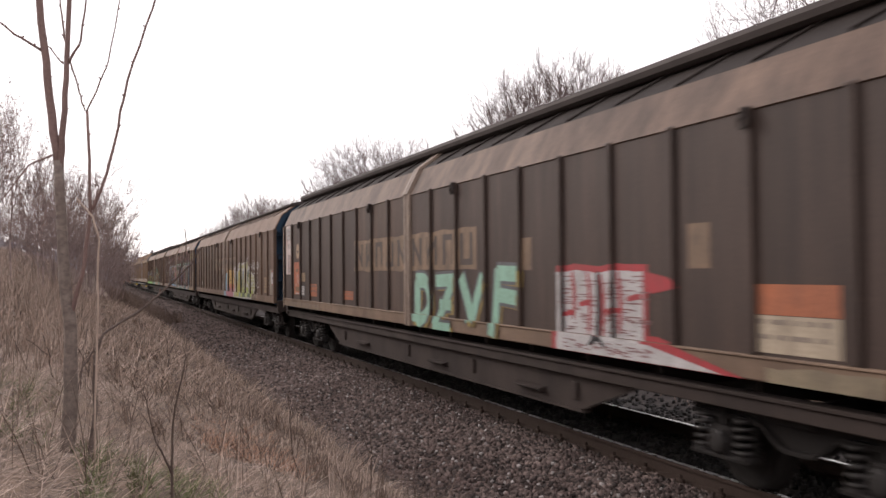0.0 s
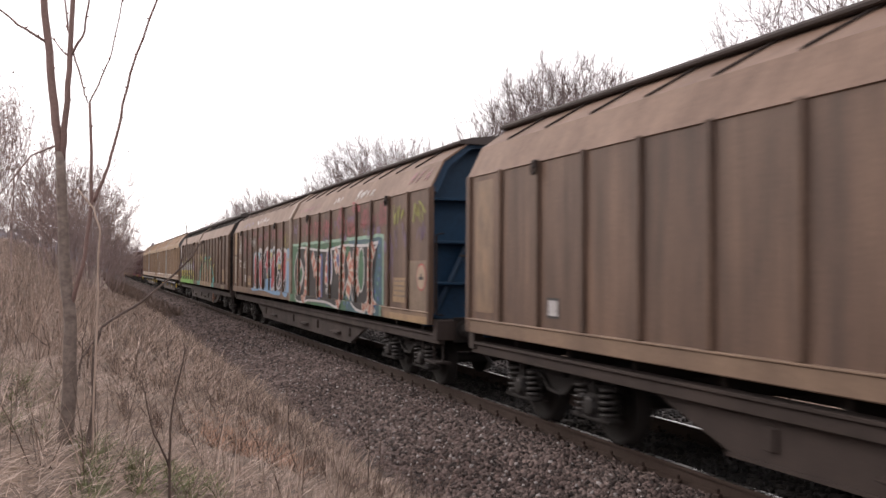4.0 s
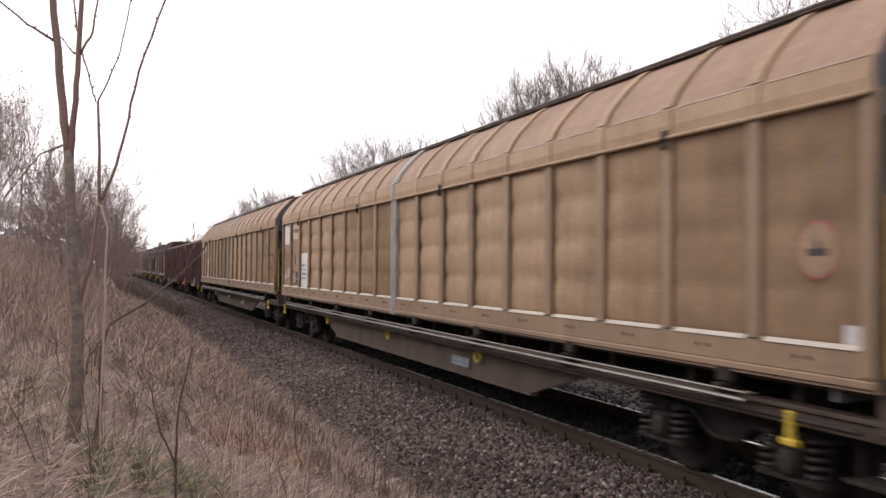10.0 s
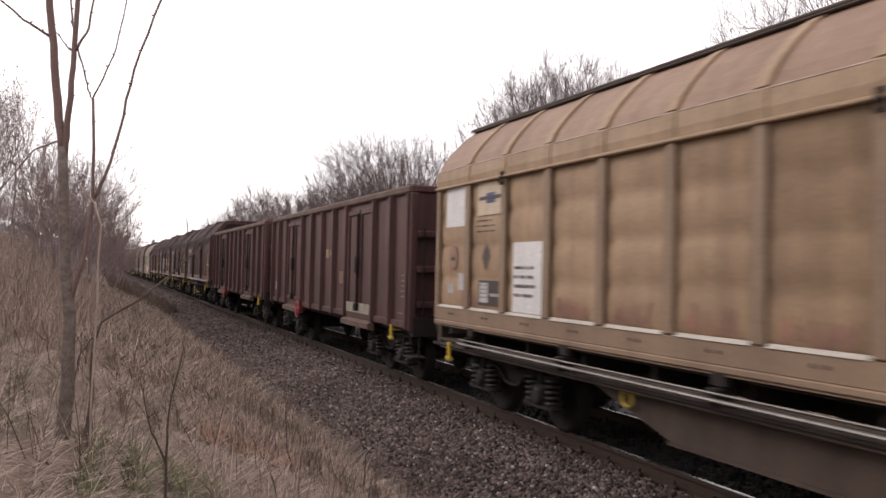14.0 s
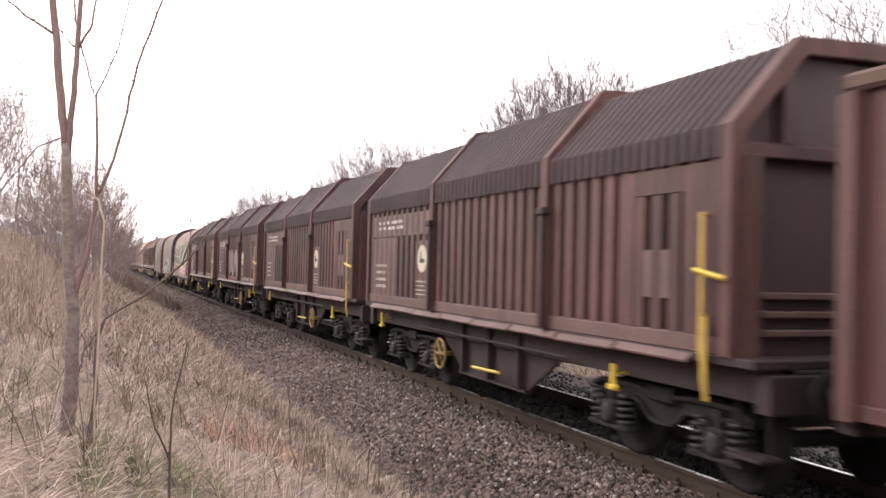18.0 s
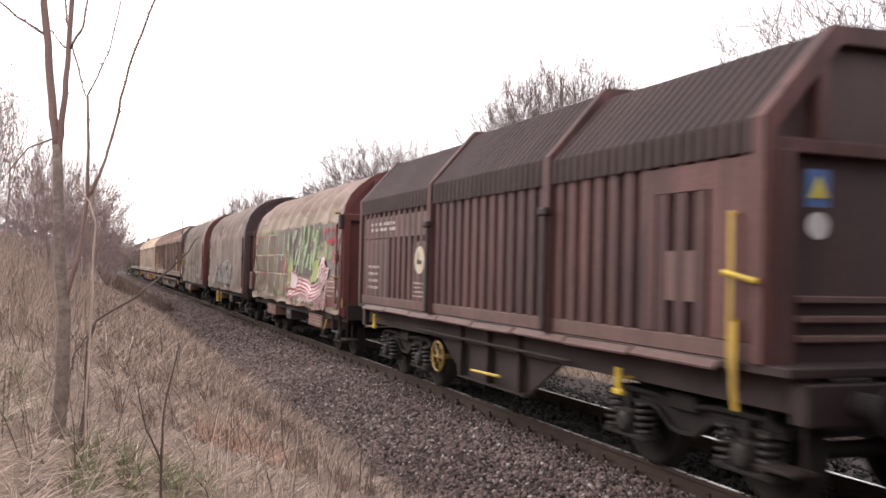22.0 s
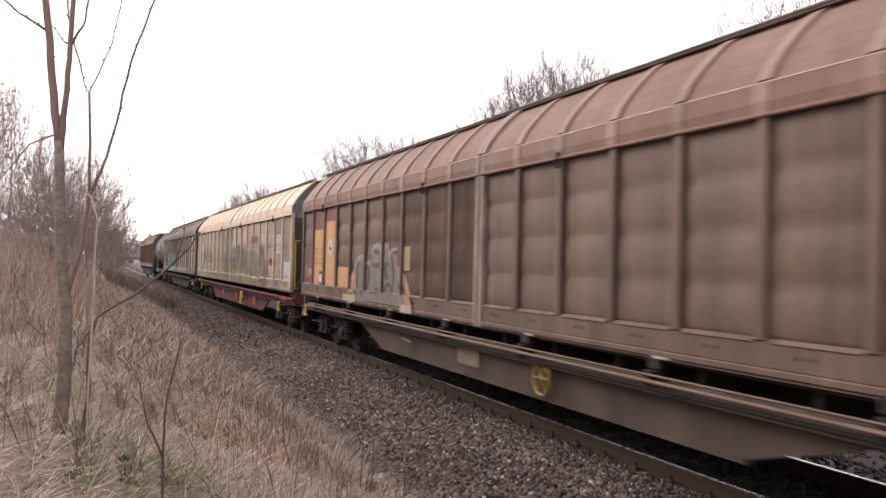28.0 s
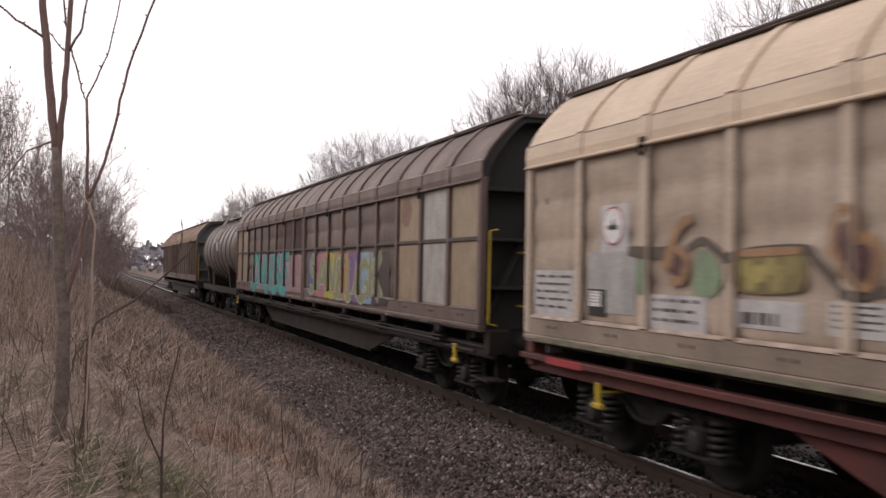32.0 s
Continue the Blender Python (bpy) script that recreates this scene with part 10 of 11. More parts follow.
decal(s, "graffiti_border", fine(cloud(5.3, 1.3, 2.88, 2.96, 25, 0.05), 0.2), P((0.34, 0.35, 0.22), 0.7), layer=1, bend=bend)
decal(s, "graffiti_border", fine(cloud(5.3, -4.4, 1.0, 1.10, 26, 0.06), 0.2), P((0.34, 0.37, 0.20), 0.7), layer=1, bend=bend)
spruce = [q for y, z, h in ((0.65, 2.22, 0.74), (0.15, 1.78, 0.62)) for k in range(10) for q in stroke([(y - (0.04 + 0.30 * k / 10), z + h * (1 - (k + 1.3) / 10)), (y, z + h * (1 - k / 10) - 0.02), (y + (0.04 + 0.30 * k / 10), z + h * (1 - (k + 1.1) / 10))], 0.028)]
decal(s, "graffiti_spruce", fine(spruce[:len(spruce) // 2]), P((0.42, 0.52, 0.26), 0.3), layer=5, bend=bend, label="green sprayed spruce")
decal(s, "graffiti_spruce", fine(spruce[len(spruce) // 2:]), P((0.46, 0.14, 0.12), 0.3), layer=5, bend=bend, label="red sprayed spruce")
decal(s, "graffiti_dome", fine(stroke([(-0.62, 1.38), (-0.66, 1.72), (-0.95, 1.86), (-1.35, 1.70), (-1.42, 1.38)], 0.05) + stroke([(-0.6, 1.38), (-1.45, 1.38)], 0.05)), P((0.52, 0.12, 0.14), 0.3), layer=9, bend=bend)
decal(s, "graffiti_dome", fine([[(-1.42, 1.38), (-0.62, 1.38), (-0.68, 1.72), (-1.32, 1.72)], [(-1.32, 1.72), (-0.68, 1.72), (-0.85, 1.85), (-1.1, 1.85)]]), P((0.82, 0.72, 0.70), 0.3), layer=8, bend=bend, label="pale sprayed dome")
rng_t = random.Random(8)
strokes_a, strokes_b = [], []
for k in range(84):
    y, z = rng_t.uniform(-3.5, 0.2), rng_t.uniform(1.72, 2.6)
    (strokes_a if k % 2 else strokes_b).extend(stroke([(y, z), (y - rng_t.uniform(0.02, 0.16), z + rng_t.uniform(0.2, 0.45))], rng_t.uniform(0.04, 0.09)))
for q in strokes_a:
    decal(s, "graffiti_leaf", fine([q]), P((0.40, 0.58, 0.30), 0.35), layer=3, bend=bend, label="green sprayed leaf")
for q in strokes_b:
    decal(s, "graffiti_leaf", fine([q]), P((0.58, 0.64, 0.48), 0.4), layer=4, bend=bend, label="pale green sprayed leaf")
decal(s, "graffiti_ground", fine(cloud(-2.7, -3.5, 1.6, 2.1, 9, 0.1) + cloud(-0.2, -0.95, 1.4, 2.12, 6, 0.12)), P((0.36, 0.46, 0.12), 0.3), layer=5, bend=bend)
decal(s, "graffiti_ground", fine(cloud(-0.3, -4.3, 0.99, 1.36, 11, 0.14)), P((0.46, 0.36, 0.33), 0.5), layer=2, bend=bend)
wave = lambda d: [(y, z + d * (1.0 - 0.35 * k / 9)) for k, (y, z) in enumerate([(-0.33, 1.30), (-0.8, 1.38), (-1.3, 1.46), (-1.75, 1.50), (-2.2, 1.47), (-2.7, 1.38), (-3.1, 1.34), (-3.5, 1.40), (-3.85, 1.56), (-4.1, 1.75)])]
curl = lambda r: [(-3.98 + r * math.cos(a) * 0.86, 1.76 + r * 0.80 * math.sin(a)) for a in np.linspace(-0.2, 3.1, 12)] + [(-4.02 - r * 0.86, 1.5), (-4.06 - r * 0.86, 1.2), (-4.06 - r * 0.86, 0.98)]
decal(s, "graffiti_wave", fine([q for d in (-0.17, -0.06, 0.05, 0.17) for q in ribbon(wave(d), 0.03, 0.065, 3)] + [q for r in (0.22, 0.34, 0.45) for q in ribbon(curl(r), 0.05, 0.085, 2)]), P((0.70, 0.10, 0.17), 0.45), layer=6, bend=bend, label="red sprayed lines of a wave")
decal(s, "graffiti_wave", fine([q for d in (-0.21, -0.11, 0.0, 0.11, 0.22) for q in ribbon(wave(d), 0.03, 0.05, 3)] + [q for r in (0.16, 0.28, 0.40, 0.51) for q in ribbon(curl(r), 0.04, 0.06, 2)]), P((0.92, 0.78, 0.76), 0.35), layer=7, bend=bend, label="pale pink sprayed lines of a wave")
decal(s, "graffiti_wave", fine([q for k in range(9) for q in stroke([(-4.36, 1.0 + 0.11 * k), (-4.58, 1.03 + 0.11 * k)], 0.035)]), P((0.70, 0.12, 0.18), 0.4), layer=8, bend=bend)
decal(s, "graffiti_ground", fine(cloud(-4.2, -4.62, 0.97, 1.95, 12, 0.03)), P((0.86, 0.70, 0.67), 0.4), layer=5, bend=bend)
decal(s, "graffiti_ground", fine(cloud(-1.2, -5.3, 0.97, 1.10, 13, 0.12)), P((0.36, 0.46, 0.18), 0.6), layer=3, bend=bend, label="green sprayed foot of the painting")
decal(s, "graffiti_ground", fine(cloud(-3.3, -4.7, 2.15, 2.55, 14, 0.2)), P((0.34, 0.38, 0.20), 0.9), layer=1, bend=bend)
decal(s, "graffiti_loop", fine([q for k in range(7) for q in stroke([(-0.5 - 0.55 * k + 0.22 * math.cos(a), 1.1 + 0.16 * math.sin(a)) for a in np.linspace(0, 6.28, 10)], 0.045)]), P((0.74, 0.36, 0.40), 0.35), layer=8, bend=bend)
RED13 = P((0.70, 0.07, 0.10), 0.35)
decal(s, "tag", fine(scribble(-3.9, 2.69, 0.5, 0.20, 71, 3, 0.06) + scribble(-4.62, 2.70, 0.66, 0.19, 76, 4, 0.07) + scribble(-4.05, 2.46, 1.36, 0.17, 72, 9, 0.07)), RED13, layer=4, bend=bend, label="red sprayed writing")
decal(s, "year_lettering", lettering("2018", -4.72, 2.06, 0.29, 0.66, 0.03, 0.0, 0.02, 3), RED13, layer=4, bend=bend, label="red sprayed year")
decal(s, "placard", fine([rect(-5.46, -4.66, 1.12, 1.72)]), P((0.24, 0.10, 0.085), 0.3), layer=5, bend=bend, label="red-brown printed panel of the sheet")
decal(s, "lettering", fine([rect(-5.16 + o, -4.70, z, z + 0.022) for z, o in ((1.64, -0.1), (1.52, -0.1), (1.44, 0.0), (1.34, 0.16))]), CHALK, layer=6, bend=bend)
decal(s, "warning_disc", [round_spot(-5.33, 1.40, 0.10)], WHITEPL, layer=6, bend=bend)
decal(s, "hazard_mark", [rect(-5.38, -5.28, 1.38, 1.42)], INKBROWN, layer=7, bend=bend)

s = [o for o in w14.children if o.name.startswith("side_sheet")][0]
bend = on_sheet(10.4, 6)
decal(s, "graffiti_outline", fine(wild(2.5, -1.7, 1.22, 1.92, "AUNUEN", 81, 0.07)), P((0.62, 0.60, 0.58), 0.35), layer=1, bend=bend, label="silver sprayed letters with white outline")
decal(s, "graffiti_outline", fine(wild(2.5, -1.7, 1.22, 1.92, "AUNUEN", 81, 0.035)), INKBROWN, layer=2, bend=bend)
decal(s, "graffiti_fill", fine(wild(2.5, -1.7, 1.22, 1.92, "AUNUEN", 81, 0.0)), P((0.34, 0.33, 0.32), 0.35), layer=3, bend=bend)
decal(s, "placard", fine([rect(-4.72, -4.15, 1.30, 1.60)]), ORANGE, layer=2, bend=bend, label="small orange placard")
decal(s, "placard", fine([rect(4.1, 4.6, 2.2, 2.6)]), TANPL, layer=2, bend=bend)
s = [o for o in w15.children if o.name.startswith("side_sheet")][0]
bend = on_sheet(10.6, 8)
decal(s, "placard", fine([rect(4.18, 4.84, 2.2, 2.68)]), ORANGE2, layer=2, bend=bend, label="orange placard with small print")
decal(s, "lettering", fine(bars(4.76, 2.58, 0.5, 0.3, 3, 91, 0.4)), TANPL, layer=3, bend=bend)
decal(s, "lettering", bars(3.95, 1.85, 0.4, 0.16, 2, 92, 0.5), WHITEPL, layer=2, bend=bend)
box = part("placard_box", Shape().box(-1.56, -1.48, 4.25, 5.1, 1.34, 1.86, 0.01), MAROONPL, w15, "red-brown placard box")
decal(box, "lettering", bars(5.06, 1.82, 0.7, 0.2, 2, 93, 0.5), PINK, wall=1.562)
decal(box, "placard", [rect(4.36, 4.66, 1.38, 1.62)], WHITEPL, wall=1.562, layer=2, label="white paper notice")
part("placard_box", Shape().box(-1.56, -1.48, 5.0, 5.5, 1.2, 1.75, 0.01), MAROONPL, w13, "red-brown placard box")
PATCH = P((0.55, 0.50, 0.46), 0.3)
for w, seed, length in ((w15, 8, 10.6), (w14, 6, 10.4)):
    t = [o for o in w.children if o.name.startswith("top_sheet")][0]
    p0 = -length / 2 + PHASE[seed]
    for k in range(9):
        y = p0 + (k + 0.62) * HOOP
        for kk in (0.70, 0.78):
            if (k * 3 + int(kk * 100) + seed) % 3:
                pts = [(y, kk), (y - 0.20, kk), (y - 0.20, kk + 0.03), (y, kk + 0.03)]
                sh = Shape().add([sheet_point(a, b, p0, HOOP, seed, 0.022) for a, b in pts], [(0, 1, 2, 3)])
                part("repair_patch", sh, PATCH, t, "pale repair patch")

# russet wagon
R, F = walls16[1], walls16[0]
placard(R, 11.02, 10.06, 1.36, 2.34, M_PANELRED, "dull red painted panel")
decal(R, "lettering", bars(10.95, 2.18, 0.8, 0.24, 3, 97, 0.3), SOFTINK, (), 2)
decal(R, "tag", scribble(10.85, 1.55, 0.5, 0.4, 98, 5, 0.03), P((0.48, 0.34, 0.30), 0.5), (), 2)
placard(R, 10.36, 10.10, 1.68, 1.82, CHALK, layer=3)
placard(R, 9.94, 8.94, 2.75, 3.27, M_PANELRED)
placard(R, 9.94, 8.94, 1.275, 2.745, M_PANELORANGE, "tall orange painted panel with small print")
for y in (9.80, 9.36):
    for z in (2.22, 1.98):
        decal(R, "lettering", bars(y, z + 0.09, 0.27, 0.18, 2, 60 + int(10 * y + z), 0.5), P((0.36, 0.19, 0.10), 0.4), (), 2)
placard(R, 9.42, 9.08, 1.47, 1.78, M_BLACK, layer=2)
placard(R, 9.36, 9.16, 1.53, 1.72, BOARD, layer=3)
placard(R, 8.83, 7.83, 2.91, 3.27, M_PANELRED)
placard(R, 8.83, 7.83, 1.275, 2.905, M_PANELORANGE, "tall orange painted panel with a round sign")
warning_disc(R, 8.38, 2.31, 0.20, WHITEPL, P((0.58, 0.26, 0.20), 0.4))
placard(R, 7.72, 6.73, 1.275, 1.90, M_PANELORANGE)
decal(R, "graffiti_ground", [soft([(6.2, 1.26), (6.29, 1.85), (6.18, 2.04), (5.69, 2.12), (5.56, 1.97), (5.23, 2.01), (5.14, 2.26), (5, 2.31), (4.7, 2.31), (4.58, 2.22), (4.37, 2.3), (4.17, 2.3), (4.12, 2.1), (3.99, 2.2), (3.65, 2.24), (3.6, 1.93), (3.43, 1.8), (3.25, 1.68), (3.06, 1.29), (3.89, 1.27), (5.11, 1.27)])], P((0.25, 0.22, 0.195), 0.45), ribs16, 1, "grey sprayed letters run together")
decal(R, "graffiti_outline", ribbon([(6.22, 1.32), (6.29, 1.85), (6.18, 2.04), (5.69, 2.12), (5.56, 1.97), (5.23, 2.01)], 0.11, 0.11) + ribbon([(5.18, 2.15), (5.12, 2.26), (5, 2.31), (4.7, 2.32), (4.58, 2.22), (4.37, 2.31), (4.17, 2.3), (4.12, 2.15)], 0.09, 0.09) + ribbon([(4.12, 2.09), (3.99, 2.2), (3.65, 2.25)], 0.08, 0.08), P((0.42, 0.32, 0.25), 0.5), ribs16, 2, "pale tan outline")
decal(R, "graffiti_mark", ribbon([(6.12, 1.32), (6.17, 1.86), (6.04, 2)], 0.08, 0.12) + ribbon([(5.63, 2.07), (5.62, 1.53), (5.73, 1.34)], 0.07, 0.12) + ribbon([(5.5, 1.93), (5.32, 1.87), (5.35, 1.66), (5.48, 1.43)], 0.07, 0.11) + ribbon([(5.13, 1.98), (4.79, 1.94), (4.61, 2.04)], 0.06, 0.1) + ribbon([(5.05, 2.21), (4.7, 2.2)], 0.06, 0.09) + ribbon([(4.59, 2.2), (4.54, 1.6)], 0.06, 0.09) + ribbon([(4.12, 2.01), (4.34, 1.91), (4.12, 1.7)], 0.05, 0.09) + ribbon([(3.98, 2.14), (3.84, 1.83), (3.88, 1.48)], 0.04, 0.08) + ribbon([(3.92, 2.19), (3.65, 2.19)], 0.05, 0.07) + ribbon([(4.34, 1.49), (4.18, 1.61), (3.97, 1.58), (3.9, 1.36)], 0.05, 0.08) + ribbon([(3.57, 1.67), (3.25, 1.56), (3.08, 1.36)], 0.05, 0.07) + ribbon([(5.02, 1.41), (4.8, 1.51), (4.67, 1.39)], 0.06, 0.1), P((0.085, 0.07, 0.062), 0.4), ribs16, 3, "dark sprayed inner line")
decal(R, "graffiti_mark", [soft([(3.64, 1.92), (3.44, 1.93), (3.14, 1.77), (2.93, 1.55), (2.77, 1.43), (2.65, 1.21), (3.02, 1.2), (3.11, 1.48), (3.28, 1.68)])], P((0.52, 0.29, 0.18), 0.45), ribs16, 4, "orange sprayed arc")
decal(R, "graffiti_mark", [soft([(6.63, 1.4), (6.57, 1.72), (6.36, 1.82), (6.22, 1.59), (6.27, 1.4)])], P((0.52, 0.29, 0.18), 0.45), ribs16, 4)
decal(R, "graffiti_mark", [[(6.99, 1.35), (6.03, 1.36), (6.03, 1.21), (6.95, 1.21)], [(3.22, 1.3), (2.7, 1.32), (2.62, 1.17), (3.27, 1.12)]], CREAMPL, ribs16, 5)
placard(R, 3.28, 2.97, 1.88, 2.29, P((0.46, 0.33, 0.20), 0.35))
placard(F, -7.83, -8.83, 2.55, 3.26, M_PANELRED)
placard(F, -7.83, -8.83, 1.36, 2.54, M_PANELORANGE, "tall orange placard")
warning_disc(F, -8.33, 2.32, 0.2, WHITEPL, P((0.58, 0.26, 0.20), 0.4))
decal(F, "lettering", bars(-8.1, 1.62, 0.5, 0.12, 2, 99, 0.5), P((0.36, 0.19, 0.10), 0.4), (), 2)
decal(F, "tag", scribble(-10.2, 1.5, 0.8, 0.2, 96, 4, 0.02), CHALK, ribs16, 2)
for k in range(8):
    placard(walls16[k // 4], -9.8 + 2.7 * k, -9.55 + 2.7 * k, 1.08, 1.2, CHALK, ribs=ribs16)
handwheel(w16, -1.6, 0.66, P((0.45, 0.33, 0.05), 0.4), 0.2, -1.30, "yellow handbrake wheel")
placard(w16, 1.2, 0.4, 0.55, 0.85, P((0.30, 0.22, 0.16), 0.4), "square stencilled plate", wall=1.245)
part("yellow_lever", Shape().tube([(-1.34, 3.5, 0.72), (-1.36, 3.0, 0.68)], 0.016, 6), M_OLDYELLOW, w16, "yellow release lever")

# cream wagon
R, F = walls17[1], walls17[0]
placard(F, -9.05, -9.66, 2.2, 2.74, WHITEPL, "white sign with red ring")
warning_disc(F, -9.35, 2.47, 0.2, WHITEPL, RED, layer=3)
placard(F, -10.12, -10.95, 1.46, 1.97, P((0.56, 0.54, 0.52), 0.25), "plain pale board", 0)
decal(F, "lettering", bars(-10.3, 1.6, 0.4, 0.08, 1, 97, 0.7), INK, (), 2)
decal(F, "red_flag", [[(-4.51, 2.8), (-6.02, 2.77), (-5.84, 2.55), (-4.36, 2.54)]], P((0.25, 0.05, 0.05), 0.45), ribs17, 1, "dark red painted field")
decal(F, "name_block", [[(-8.02, 2.05), (-8.15, 2.06), (-8.16, 1.88), (-8.02, 1.88)], [(-8.21, 2.05), (-8.34, 2.06), (-8.34, 1.89), (-8.22, 1.88)], [(-8.4, 2.05), (-8.52, 2.06), (-8.53, 1.89), (-8.4, 1.88)]], INKBROWN, ribs17, 1)
FADEDPIECE = soft([(-2.75, 1.31), (-2.72, 2.3), (-2.95, 2.38), (-3.37, 2.08), (-3.77, 2.32), (-4.45, 2.32), (-4.63, 2.22), (-5.23, 2.35), (-5.7, 2.3), (-6.08, 2.21), (-6.49, 1.87), (-6.53, 1.31), (-4.31, 1.31)], 2)
decal(F, "graffiti_ground", [FADEDPIECE], P((0.40, 0.31, 0.19), 0.6), ribs17, 2, "faded tan and grey-green sprayed letters")
decal(F, "graffiti_fill", [soft([(-3.06, 1.97), (-3.39, 1.79), (-3.7, 1.87), (-3.83, 1.47), (-3.14, 1.47)]), soft([(-4.68, 2.09), (-4.99, 2.15), (-5.14, 1.89), (-5.06, 1.47), (-4.64, 1.46)]), soft([(-5.48, 2.06), (-5.86, 2.12), (-6.1, 1.88), (-6.06, 1.45), (-5.55, 1.46)])], P((0.25, 0.30, 0.25), 0.5), ribs17, 3, "faded grey-green sprayed letter face")
decal(F, "graffiti_fill", [soft([(-4.01, 2.29), (-4.22, 2.29), (-4.25, 1.83), (-4.08, 1.81)]), soft([(-5.14, 2.34), (-5.32, 2.34), (-5.33, 1.85), (-5.2, 1.84)]), soft([(-6.25, 2.15), (-6.4, 2.05), (-6.41, 1.74), (-6.3, 1.73)])], P((0.36, 0.50, 0.50), 0.6), ribs17, 4, "pale blue sprayed strip")
decal(F, "graffiti_highlight", stroke([(-3.68, 2.26), (-3.91, 2.35), (-4.35, 2.32)], 0.045) + stroke([(-4.54, 2.22), (-4.81, 2.26), (-5.22, 2.36), (-5.7, 2.33), (-6.08, 2.24)], 0.045) + stroke([(-3.03, 2.38), (-3.38, 2.03)], 0.045) + stroke([(-4.45, 2.31), (-4.64, 2.17)], 0.045) + stroke([(-1.32, 1.54), (-4.5, 1.46), (-6.47, 1.42)], 0.045), P((0.80, 0.70, 0.58), 0.6), ribs17, 6, "pale outline of the faded letters")
decal(F, "graffiti_outline", stroke([(-2.69, 2.35), (-2.88, 1.97), (-3.18, 1.79), (-3.7, 1.82)], 0.05) + stroke([(-4.45, 2.26), (-4.68, 2.09), (-5.07, 2.22), (-5.47, 2.21)], 0.05) + stroke([(-5.48, 2.15), (-5.48, 1.49)], 0.05) + stroke([(-6.02, 2.18), (-6.21, 1.88), (-6.19, 1.43)], 0.05) + stroke([(-5.68, 1.86), (-5.95, 1.9)], 0.05) + stroke([(-4.8, 1.85), (-5.01, 1.69)], 0.05), P((0.17, 0.11, 0.09), 0.7), ribs17, 5)
decal(F, "graffiti_line", stroke([(-2.69, 2.39), (-2.83, 2.65), (-3.07, 2.43), (-3.34, 2.6), (-3.51, 2.34)], 0.035) + stroke([(-4.26, 2.36), (-4.52, 2.59), (-4.77, 2.39), (-4.99, 2.59), (-5.22, 2.39)], 0.035) + stroke([(-5.3, 2.41), (-5.49, 2.59), (-5.65, 2.42), (-5.84, 2.55), (-6, 2.33)], 0.035) + stroke([(-6.15, 2.3), (-6.24, 2.45), (-6.38, 2.32)], 0.035) + stroke([(-6.52, 1.65), (-6.9, 1.95), (-7.16, 1.73)], 0.035) + stroke([(-6.66, 1.49), (-7.15, 1.84), (-7.45, 1.69)], 0.035), P((0.60, 0.40, 0.34), 0.75), ribs17, 3, "faded pink sprayed flames")
decal(F, "graffiti_mark", [soft([(-6.5, 2.23), (-6.88, 2.34), (-7.2, 2.14), (-7.61, 2.01), (-7.79, 1.7), (-7.58, 1.45), (-6.93, 1.41), (-6.59, 1.66)]), soft([(-7.46, 1.61), (-7.65, 1.69), (-7.84, 1.62), (-7.83, 1.48), (-7.54, 1.45)]), soft([(-6.99, 1.38), (-7.29, 1.44), (-7.42, 1.23), (-7.06, 1.18)]), soft([(-7.64, 1.37), (-7.83, 1.35), (-7.81, 1.22), (-7.62, 1.23)])], P((0.34, 0.20, 0.175), 0.8), ribs17, 2, "faded maroon smear")
decal(F, "tag", stroke([(-6.55, 2.52), (-6.58, 2.06)], 0.07) + stroke([(-6.57, 2.29), (-6.78, 2.4), (-6.82, 2.15)], 0.07) + stroke([(-6.95, 2.31), (-6.89, 2.15), (-7.08, 2.12)], 0.07) + stroke([(-7.1, 2.42), (-7.14, 2.14), (-7.32, 2.2)], 0.07) + stroke([(-7.22, 2.5), (-7.28, 2.17)], 0.07) + stroke([(-7.42, 2.41), (-7.38, 2.17)], 0.07) + stroke([(-6.95, 2.2), (-7.49, 2.22)], 0.07), P((0.16, 0.10, 0.09), 0.6), ribs17, 4, "smeared dark tag")
decal(F, "graffiti_ground", [soft([(0.03, 1.31), (-0.07, 1.97), (-0.55, 2.04), (-0.65, 2.4), (-0.78, 2.3), (-1.29, 2.33), (-1.53, 2.46), (-1.93, 2.44), (-1.97, 2.18), (-2.24, 2.35), (-2.53, 2.41), (-2.7, 2.38), (-2.81, 2.13), (-3.01, 1.82), (-3.33, 1.73), (-3.34, 1.21), (-1.68, 1.19), (-0.92, 1.24)])], P((0.42, 0.30, 0.14), 0.45), ribs17, 1, "tan and olive sprayed letters")
decal(F, "graffiti_fill", [soft([(-0.63, 2.33), (-0.81, 2.26), (-1.3, 2.29), (-1.46, 2.38), (-1.45, 2), (-0.9, 1.99), (-0.55, 2.04)]), soft([(-1.55, 2.4), (-1.83, 2.48), (-1.9, 2.27), (-1.74, 2), (-1.56, 1.95)]), soft([(-0.18, 1.87), (-0.55, 1.94), (-1.34, 1.9), (-1.35, 1.71), (-0.91, 1.76), (-0.47, 1.8)]), soft([(-2.06, 2.29), (-2.42, 2.39), (-2.41, 2.14), (-2.25, 2.05)]), soft([(-2.84, 1.7), (-3.29, 1.72), (-3.34, 1.25), (-3.06, 1.29)])], P((0.27, 0.29, 0.20), 0.45), ribs17, 2)
